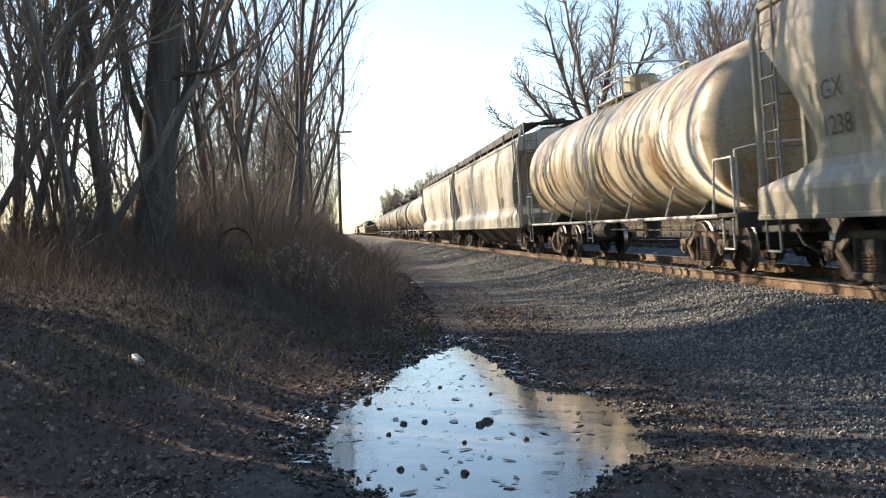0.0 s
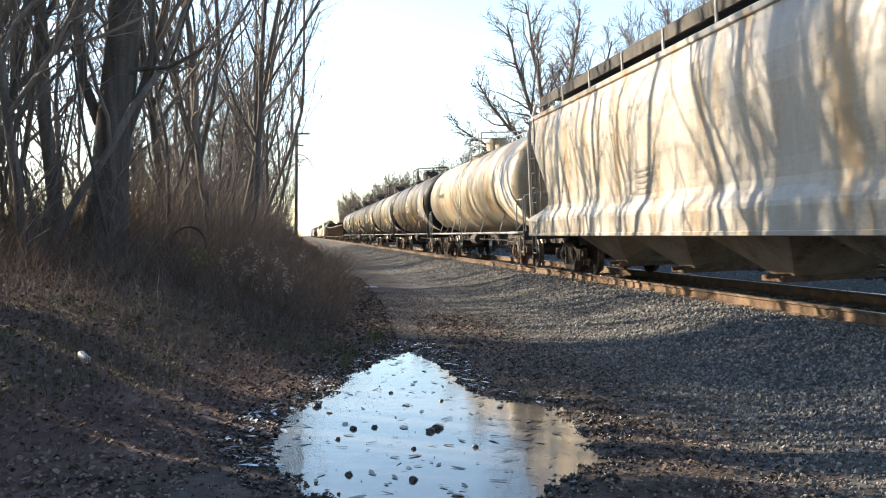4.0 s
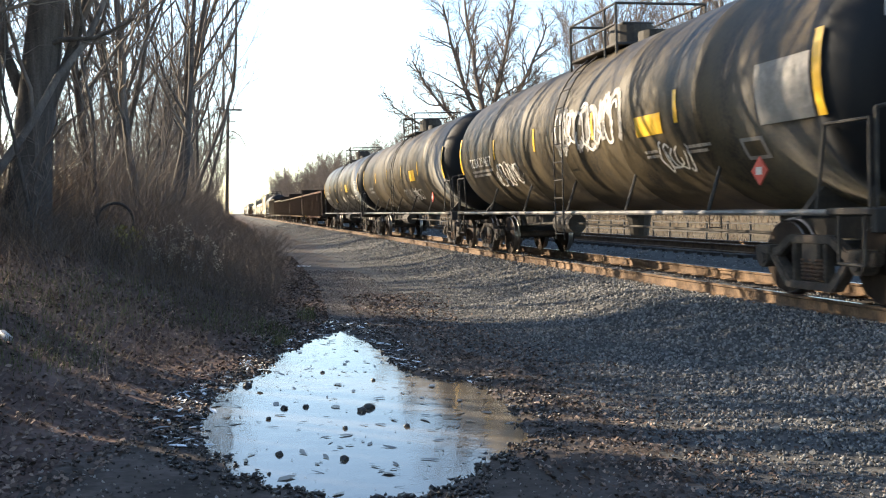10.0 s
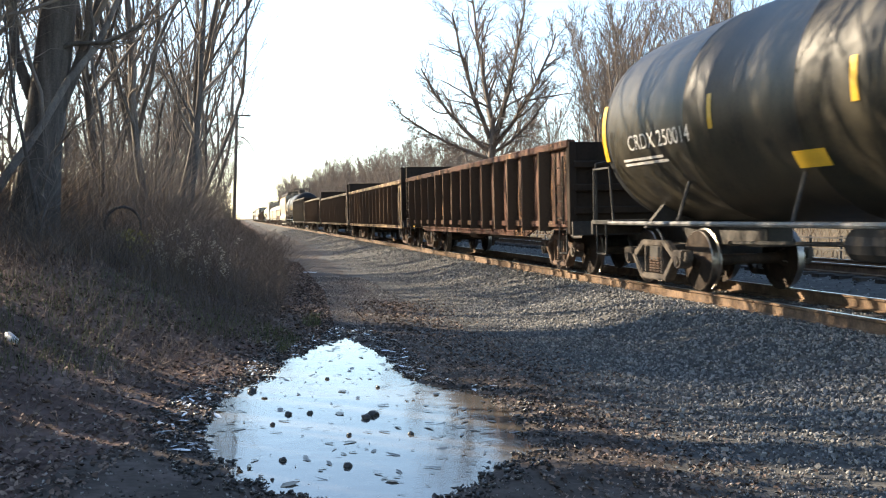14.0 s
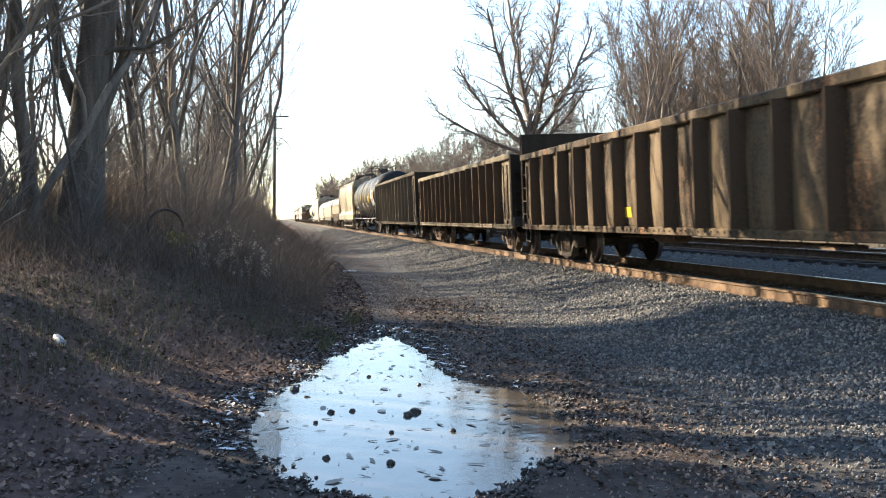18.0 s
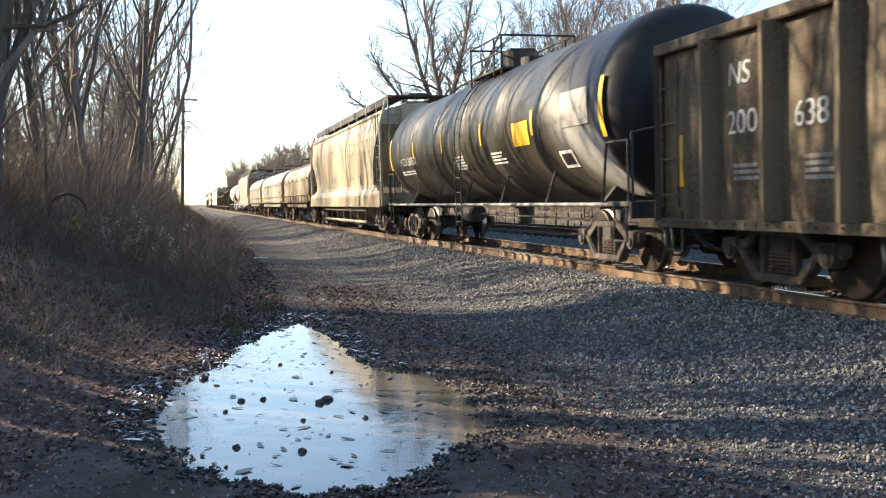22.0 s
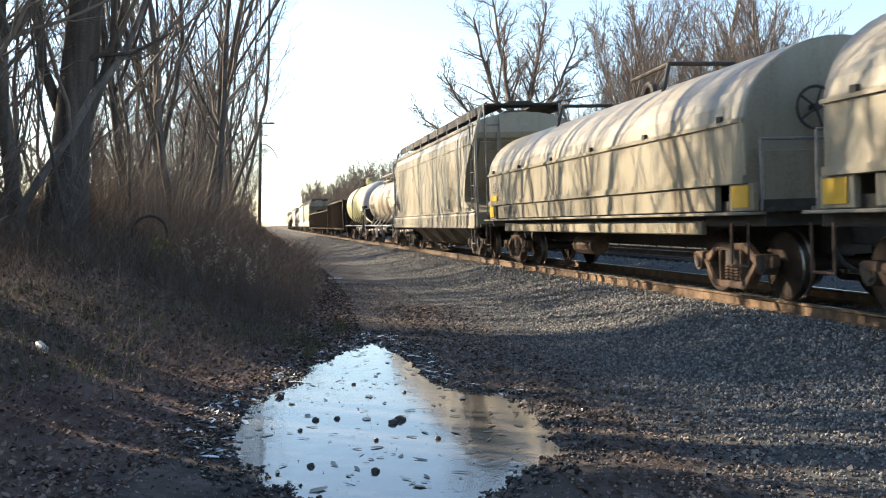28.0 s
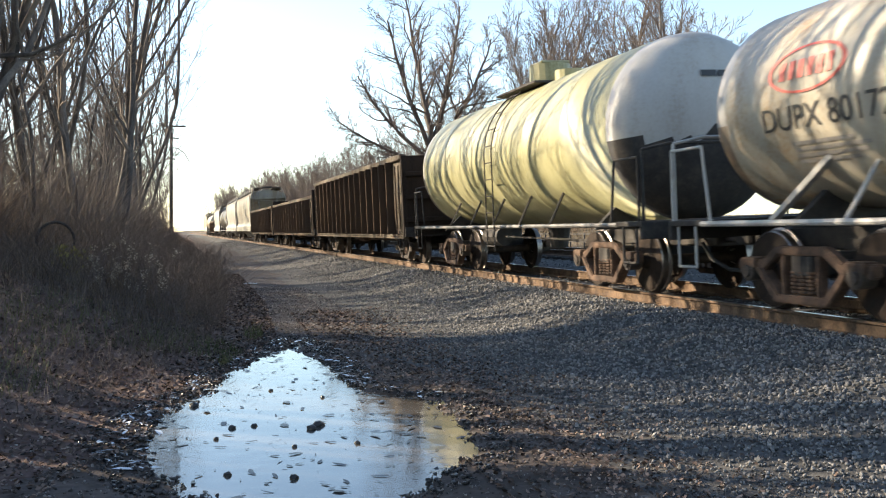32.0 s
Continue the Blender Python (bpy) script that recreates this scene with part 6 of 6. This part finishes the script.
c, pl, fl, L, half, rng = tank_car(70.7, 90.15, "tank_cream", "cream tank car with white railings", seed=5, dome="body", pipe_m="white_pipe", rail_m="white_pipe", trucks="truck_rust", ladder_m="white_pipe", marks=False)
bars(c, fl, -5.4, 0.0, 1, 1.7, 0.16, "mark_black", rng)
c, pl, fl, L, half, rng = tank_car(90.15, 106.95, "tank_brown", "black tank car covered in brown grime with graffiti", seed=6, head="tank_head", overhang=0.6, inset=2.0, trucks="truck_rust")
flat_text("UTLX 901456", 0.17, "mark_rusty", c, lambda a, b: fl(-5.05 + a, -0.52 + b))
scribble(c, fl, -3.6, -0.75, 1.3, 0.5, 8, "mark_faded", 3, 0.03)
scribble(c, fl, -0.2, -0.35, 1.3, 0.7, 5, "mark_white", 31, 0.05)
part("placard", strip(bmesh.new(), pl, -2.45, -1.75, -0.88, -0.56), "mark_yellow", c)
bars(c, fl, 2.95, -0.55, 4, 0.5, 0.042, "mark_faded", rng)
frame_ = part("notice_frame", strip(bmesh.new(), pl, -5.0, -4.45, -0.88, -0.52), "mark_white", c)
part("notice_field", strip(bmesh.new(), lambda u, v: pl(u, v) + Vector((-0.004, 0, 0)), -4.93, -4.52, -0.83, -0.57), "tank_brown", frame_)
scribble(c, fl, 5.0, -0.80, 0.5, 0.65, 4, "mark_white", 4)
bars(c, fl, 5.45, -0.2, 9, 0.85, 0.045, "mark_faded", rng)
hazard_diamond(c, -1.47, -5.3, 1.55, "mark_red")
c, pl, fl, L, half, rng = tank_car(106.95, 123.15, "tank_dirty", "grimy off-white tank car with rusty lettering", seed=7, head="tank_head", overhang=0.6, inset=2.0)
flat_text("UTLX 904", 0.22, "mark_rusty", c, lambda a, b: fl(-4.75 + a, -0.56 + b))
frame_ = part("notice_frame", strip(bmesh.new(), pl, 2.3, 2.7, -0.72, -0.40), "mark_yellow", c)
part("notice_field", strip(bmesh.new(), lambda u, v: pl(u, v) + Vector((-0.004, 0, 0)), 2.35, 2.65, -0.68, -0.44), "tank_dirty", frame_)
part("placard", strip(bmesh.new(), pl, -3.3, -2.45, -0.74, -0.40), "mark_yellow", c)
bars(c, fl, 2.5, -0.85, 4, 0.6, 0.05, "mark_white", rng)
hazard_diamond(c, -1.47, -5.9, 1.55, "mark_red")
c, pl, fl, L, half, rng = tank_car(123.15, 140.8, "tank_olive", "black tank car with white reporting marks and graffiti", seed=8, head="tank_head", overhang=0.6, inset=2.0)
flat_text("TCBX 254657", 0.23, "mark_white", c, lambda a, b: fl(-5.8 + a, -0.38 + b))
bars(c, fl, -6.7, -0.52, 2, 1.9, 0.06, "mark_faded", rng)
scribble(c, fl, -4.7, -1.0, 1.7, 0.6, 8, "mark_white", 9, 0.04)
scribble(c, fl, -4.3, -0.85, 1.5, 0.5, 5, "mark_faded", 29, 0.03)
scribble(c, fl, -0.3, -0.5, 2.9, 0.95, 9, "mark_faded", 33, 0.12)
scribble(c, fl, -0.3, -0.5, 2.9, 0.95, 11, "mark_white", 12, 0.05)
scribble(c, fl, 3.8, -1.0, 0.75, 0.5, 5, "mark_white", 5)
bars(c, fl, 3.3, -0.65, 2, 0.6, 0.045, "mark_faded", rng)
bars(c, fl, 4.6, -0.65, 2, 0.7, 0.045, "mark_faded", rng)
part("placard", strip(bmesh.new(), pl, -4.05, -3.2, -0.38, -0.08), "mark_yellow", c)
part("notice_panel", strip(bmesh.new(), pl, -7.55, -6.5, -0.50, 0.20), "mark_faded", c)
frame_ = part("notice_frame", strip(bmesh.new(), pl, -6.45, -5.95, -0.92, -0.62), "mark_faded", c)
part("notice_field", strip(bmesh.new(), lambda u, v: pl(u, v) + Vector((-0.004, 0, 0)), -6.39, -6.01, -0.87, -0.67), "tank_olive", frame_)
scribble(c, on_head(half), -0.95, 0.1, 1.2, 0.75, 5, "mark_white", 14, 0.05)
hazard_diamond(c, -1.42, -6.45, 1.52, "mark_red")
c, pl, fl, L, half, rng = tank_car(140.8, 159.35, "tank_olive", "dirty black tank car with a red placard holder", seed=9, head="tank_head", overhang=0.6, inset=2.0)
bars(c, fl, -6.7, -0.5, 2, 1.5, 0.09, "mark_faded", rng)
scribble(c, fl, 1.2, -1.25, 2.3, 0.65, 9, "mark_faded", 19, 0.05)
scribble(c, fl, 2.6, -1.15, 1.6, 0.45, 6, "mark_white", 20, 0.03)
part("placard", strip(bmesh.new(), pl, -3.9, -3.0, -0.42, -0.06), "mark_yellow", c)
hazard_diamond(c, -1.42, -6.4, 1.52, "mark_red")
c, pl, fl, L, half, rng = tank_car(159.35, 177.7, "tank_black", "glossy black tank car with yellow and white markings", seed=10, head="tank_head", overhang=0.6, inset=2.0)
flat_text("CRDX 250014", 0.24, "mark_white", c, lambda a, b: fl(-6.1 + a, -0.38 + b))
for k, text in enumerate(("INEDIBLE", "TALLOW")):
    flat_text(text, 0.17, "mark_white", c, lambda a, b, k=k: on_head(half)(-0.35 + a, 0.51 - 0.3 * k + b))
bars(c, on_head(half), 0.55, 0.21, 3, 0.5, 0.042, "mark_white", rng)
part("placard", strip(bmesh.new(), pl, -3.8, -3.05, -0.40, 0.0), "mark_yellow", c)
part("placard", strip(bmesh.new(), pl, 2.3, 2.9, -0.92, -0.70), "mark_yellow", c)
for u_, v_, n_, w_ in ((-7.4, -0.55, 2, 1.6), (1.0, -0.65, 5, 0.7), (3.0, -0.6, 2, 0.7), (4.7, -0.6, 4, 1.1), (6.65, 0.02, 8, 1.1)):
    bars(c, fl, u_, v_, n_, w_, 0.042, "mark_white", rng)
frame_ = part("notice_frame", strip(bmesh.new(), pl, -6.75, -6.2, -0.97, -0.62), "mark_white", c)
part("notice_field", strip(bmesh.new(), lambda u, v: pl(u, v) + Vector((-0.004, 0, 0)), -6.69, -6.26, -0.91, -0.68), "tank_black", frame_)
# gondolas
c, pl, fl, L, half, rng = gondola_car(177.7, 195.7, "gon_red", "rusty red gondola car with peeling paint and tall end walls", high_ends=(0, 0.45), ribs=14, seed=11, fishbelly=True, trucks="truck_rust")
for k, u_ in enumerate((-2.9, -1.7)):
    flat_text("6", 0.5, "mark_faded", c, lambda a, b, u_=u_: fl(u_ + a, 0.35 + b))
part("placard", strip(bmesh.new(), pl, 7.52, 7.9, 0.12, 0.27), "mark_yellow", c)
part("placard", strip(bmesh.new(), pl, 7.24, 7.58, -0.08, 0.05), "mark_yellow", c)
scribble(c, fl, -5.5, 0.3, 3.0, 0.9, 9, "graffiti_orange", 41, 0.06)
c, pl, fl, L, half, rng = gondola_car(195.7, 213.4, "gon_rust", "brown rusted gondola car with tall dark end walls", high_ends=(0.5, 0.5), ribs=14, seed=12, trucks="truck_rust")
part("reflector_strip", strip(bmesh.new(), pl, -6.44, -6.30, 0.4, 1.22), "mark_yellow", c)
part("reflector_strip", strip(bmesh.new(), pl, -2.85, -2.75, 0.4, 0.75), "mark_yellow", c)
part("worn_patch", strip(bmesh.new(), pl, -5.75, -5.35, 0.5, 0.78), "mark_faded", c)
for text, u_ in (("N", -6.45), ("66", -5.37), ("494", -4.30)):
    flat_text(text, 0.26, "mark_white", c, lambda a, b, u_=u_: fl(u_ + a, 0.86 + b))
bars(c, fl, -5.65, 0.55, 2, 0.5, 0.10, "mark_faded", rng)
bars(c, fl, -6.7, 0.55, 2, 0.4, 0.10, "mark_faded", rng)
for k, (u_, m_) in enumerate(((-6.0, "graffiti_orange"), (-2.4, "graffiti_green"), (0.6, "graffiti_orange"), (3.4, "graffiti_green"))):
    scribble(c, fl, u_, 0.35, 2.0, 0.6, 11, m_, 50 + k, 0.04)
for u_ in (7.14, 6.05, 3.62):
    part("reflector_strip", strip(bmesh.new(), pl, u_ - 0.05, u_ + 0.05, 0.42, 1.0), "mark_yellow", c)
c, pl, fl, L, half, rng = gondola_car(213.4, 231.15, "gon_dark", "dark brown gondola car with tall end walls and yellow plates", high_ends=(0.5, 0.55), ribs=14, seed=13)
part("placard", strip(bmesh.new(), pl, -7.3, -6.9, 0.35, 0.6), "mark_yellow", c)
part("placard", strip(bmesh.new(), pl, 1.2, 1.8, 0.12, 0.3), "mark_yellow", c)
c, pl, fl, L, half, rng = gondola_car(231.15, 248.15, "gon_tan", "dull tan gondola car with evenly spaced ribs", ribs=15, seed=14, top=2.66, trucks="truck_rust")
bars(c, fl, 6.2, 0.55, 4, 0.7, 0.08, "mark_faded", rng)
for text, u_, v_ in (("NS", -4.28, 1.02), ("9", -4.28, 0.53), ("050", -3.32, 0.53)):
    flat_text(text, 0.21, "mark_white", c, lambda a, b, u_=u_, v_=v_: fl(u_ + a, v_ + b))
for u_ in (-4.48, -3.52):
    bars(c, fl, u_, 0.2, 2, 0.42, 0.07, "mark_white", rng)
c, pl, fl, L, half, rng = gondola_car(248.15, 266.15, "gon_black", "tall dark gondola car with white numbers", ribs=13, seed=15, top=3.05, margin=1.35, rib_m="gon_black")
flat_text("NS", 0.26, "mark_white", c, lambda a, b: fl(-6.57 + a, 1.48 + b))
flat_text("200", 0.27, "mark_white", c, lambda a, b: fl(-6.50 + a, 0.93 + b))
flat_text("638", 0.27, "mark_white", c, lambda a, b: fl(-5.35 + a, 0.93 + b))
bars(c, fl, -6.7, 0.55, 3, 0.6, 0.042, "mark_faded", rng)
bars(c, fl, -5.45, 0.6, 4, 0.5, 0.042, "mark_faded", rng)
part("reflector_strip", strip(bmesh.new(), pl, 7.78, 7.90, 0.36, 1.0), "mark_yellow", c)
bm = bmesh.new()
for k in range(5):
    strip(bm, fl, -1.6, -0.4 - 0.12 * k, 1.45 + k * 0.09, 1.5 + k * 0.09, 1)
part("emblem", bm, "mark_faded", c)
part("placard", strip(bmesh.new(), pl, -6.0, -5.4, 0.7, 1.2), "mark_faded", c)
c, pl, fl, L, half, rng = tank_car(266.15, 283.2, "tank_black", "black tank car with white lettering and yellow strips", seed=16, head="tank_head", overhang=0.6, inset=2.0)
flat_text("PGTX 500571", 0.22, "mark_white", c, lambda a, b: fl(-5.2 + a, -0.42 + b))
bars(c, fl, -6.2, -0.62, 2, 2.0, 0.042, "mark_white", rng)
bars(c, fl, -0.6, -0.45, 5, 0.8, 0.042, "mark_white", rng)
bars(c, fl, 2.0, -0.5, 4, 0.8, 0.042, "mark_white", rng)
part("placard", strip(bmesh.new(), pl, -4.3, -3.45, -0.42, 0.02), "mark_yellow", c)
part("notice_panel", strip(bmesh.new(), pl, -6.9, -5.8, -0.25, 0.32), "mark_faded", c)
frame_ = part("notice_frame", strip(bmesh.new(), pl, -6.0, -5.45, -0.95, -0.62), "mark_white", c)
part("notice_field", strip(bmesh.new(), lambda u, v: pl(u, v) + Vector((-0.004, 0, 0)), -5.94, -5.51, -0.89, -0.68), "tank_black", frame_)
c, pl, fl, L, half, rng = hopper_car(283.2, 301.5, "hop_tan", "tan covered hopper car with rust-stained sides", 17, bays=3, lettered=[("PGHX", -6.5, 1.85, 0.24), ("531034", -6.4, 1.38, 0.24)])
for s in SIDES:
    for zz in (0.84, 0.40):
        part("discharge_pipe", rod(bmesh.new(), (s * 1.3, -5.2, zz), (s * 1.3, 5.2, zz), 0.055, 10), "hop_tan", c)
    for yy in np.linspace(-4.8, 4.8, 7):
        part("pipe_hanger", rod(bmesh.new(), (s * 1.3, yy, 0.36), (s * 1.3, yy, 1.0), 0.02, 6), "hop_tan", c)
coil_car(301.5, 315.6, "coil_rust", "coil car with a rust-stained pale hood", 18)
coil_car(315.6, 334.05, "coil_white", "coil car with a dirty cream hood", 19, base="coil_white")
c, pl, fl, L, half, rng = coil_car(334.05, 349.4, "coil_white", "coil car with a cream hood and yellow panels", 20, base="coil_white")
flat_text("NS 167226", 0.19, "mark_black", c, lambda a, b: fl(-4.75 + a, -0.29 + b))
for k in range(4):
    part("emblem_stripe", strip(bmesh.new(), fl, -6.5 + 0.05 * k, -6.05, 0.30 + 0.07 * k, 0.335 + 0.07 * k, 1), "mark_faded", c)
for k in range(2):
    part("emblem_block", strip(bmesh.new(), fl, -6.0 + 0.3 * k, -5.78 + 0.3 * k, 0.33, 0.52, 1), "mark_faded", c)
part("yellow_patch", strip(bmesh.new(), fl, -6.55, -5.95, 0.06, 0.2, 1), "mark_yellow", c)
c, pl, fl, L, half, rng = hopper_car(349.4, 367.3, "hop_pale", "pale cream covered hopper car with a smooth side", 21, bays=4, plain=True, patch=False)
part("placard", strip(bmesh.new(), pl, -4.62, -4.2, 0.58, 0.88, 2), "mark_black", c)
part("small_plate", strip(bmesh.new(), pl, 5.62, 5.82, 0.08, 0.26, 2), "mark_black", c)
chips = bmesh.new()
for y_, z_, h_ in ((6.88, 2.17, 0.08), (6.35, 2.04, 0.07), (5.18, 1.88, 0.2), (4.67, 2.02, 0.25), (4.73, 1.39, 0.08), (3.0, 1.87, 0.14), (2.85, 1.9, 0.07), (3.7, 0.99, 0.05), (5.5, 1.57, 0.07)):
    strip(chips, pl, y_ - 0.03, y_ + 0.03, z_ - h_ / 2, z_ + h_ / 2, 1)
tagged(part("paint_chips", chips, "mark_black", c), kind="stuff")
c, pl, fl, L, half, rng = tank_car(367.3, 381.2, "tank_white", "white tank car with red and black markings", seed=22, dome="body", pipe_m="white_pipe", rail_m="white_pipe", trucks="truck_rust", ladder_m="white_pipe", marks=False, overhang=0.75, inset=2.4, radius=1.2, centre=2.33, head="head_pale", belly="head_stained", railing=False, long_platform=True)
bm = bmesh.new()
for a0 in range(24):
    a1, a2 = a0 * 6.2832 / 24, (a0 + 1) * 6.2832 / 24
    bm.faces.new([bm.verts.new(fl(-4.2 + k * math.cos(a), 0.30 + k * 0.42 * math.sin(a))) for k, a in ((0.62, a1), (0.62, a2), (0.56, a2), (0.56, a1))])
for k in range(6):
    strip(bm, fl, -4.62 + k * 0.15, -4.53 + k * 0.15, 0.20, 0.40, 2)
part("red_oval_emblem", bm, "mark_red", c)
flat_text("DUPX 80172", 0.26, "mark_black", c, lambda a, b: fl(-3.95 + a, -0.32 + b))
bars(c, fl, -4.5, -0.5, 4, 1.2, 0.042, "mark_faded", rng)
bars(c, fl, 2.45, 0.10, 1, 1.9, 0.06, "mark_red", rng)
part("small_plate", strip(bmesh.new(), pl, -2.75, -2.4, -0.66, -0.40), "mark_black", c)
part("rust_streak", strip(bmesh.new(), pl, -3.1, -2.98, -0.55, -0.12), "mark_rusty", c)
for k in range(6):
    bm = strip(bmesh.new(), fl, 2.45 + k * 0.31, 2.51 + k * 0.31, 0.30, 0.53, 2)
    strip(bm, fl, 2.60 + k * 0.31, 2.66 + k * 0.31, 0.30 + 0.11 * (k % 2), 0.53, 2)
    strip(bm, fl, 2.51 + k * 0.31, 2.60 + k * 0.31, 0.49, 0.53, 1)
    part("red_emblem", bm, "mark_red", c)
hazard_diamond(c, -1.06, -3.45, 1.5, "mark_faded")
c, pl, fl, L, half, rng = tank_car(381.2, 394.3, "tank_green", "cream tank car stained green with a dark underside", seed=23, dome="body", trucks="truck_rust", marks=False, overhang=0.75, inset=2.4, radius=1.405, centre=2.43, head="head_pale", belly="grimy", railing=False)
bars(c, on_head(half, 1.405, 2.43), -0.2, 0.67, 1, 0.9, 0.09, "mark_black", rng)
gondola_car(394.3, 411.6, "gon_black", "tall black gondola car with close ribs", ribs=15, seed=24, top=3.0)
gondola_car(411.6, 430.0, "gon_dark", "dark brown gondola car with tall end walls", ribs=14, seed=25, high_ends=(0.3, 0.3))
gondola_car(430.0, 447.8, "gon_dark", "dark rusty gondola car with low sides", ribs=14, seed=26)
hopper_car(447.8, 467.4, "hop_pale", "pale covered hopper car far down the train", 27)
hopper_car(467.4, 487.0, "hop_white", "white covered hopper car far down the train", 28)
tank_car(487.0, 504.5, "tank_black", "black tank car far down the train", seed=29, head="tank_head", overhang=0.6, inset=2.0)
hopper_car(504.5, 524.0, "hop_grey", "grey covered hopper car far down the train", 30)
gondola_car(524.0, 542.0, "gon_rust", "rusty gondola car far down the train", seed=31)
tank_car(542.0, 559.5, "tank_cream", "cream tank car far down the train", seed=32)
hopper_car(559.5, 579.0, "hop_pale", "pale covered hopper car at the end of the train", 33)


def motions():
    """The train rolls past at an even speed; every wheel turns with it."""
    for car, u in CARS:
        walk(car, [(t, pose(RAIL_X, u - SPEED * t, RAIL_Z, 0, -math.degrees(CANT), 0)) for t in (0.0, 8.0, 16.0, 24.0, 32.0)])
    turn = SPEED / 0.46 / FPS
    for e, sets in WHEELS.items():
        first = sets[0]
        walk(first, [(k / FPS, Matrix.Translation((0, e * 0.89, 0.46)) @ Matrix.Rotation(turn * k, 4, "X")) for k in range(32 * FPS + 1)])
        for w in sets[1:]:
            w.rotation_mode = "QUATERNION"
            keys = w.animation_data_create()
            keys.action = first.animation_data.action
            keys.action_slot = first.animation_data.action_slot


motions()
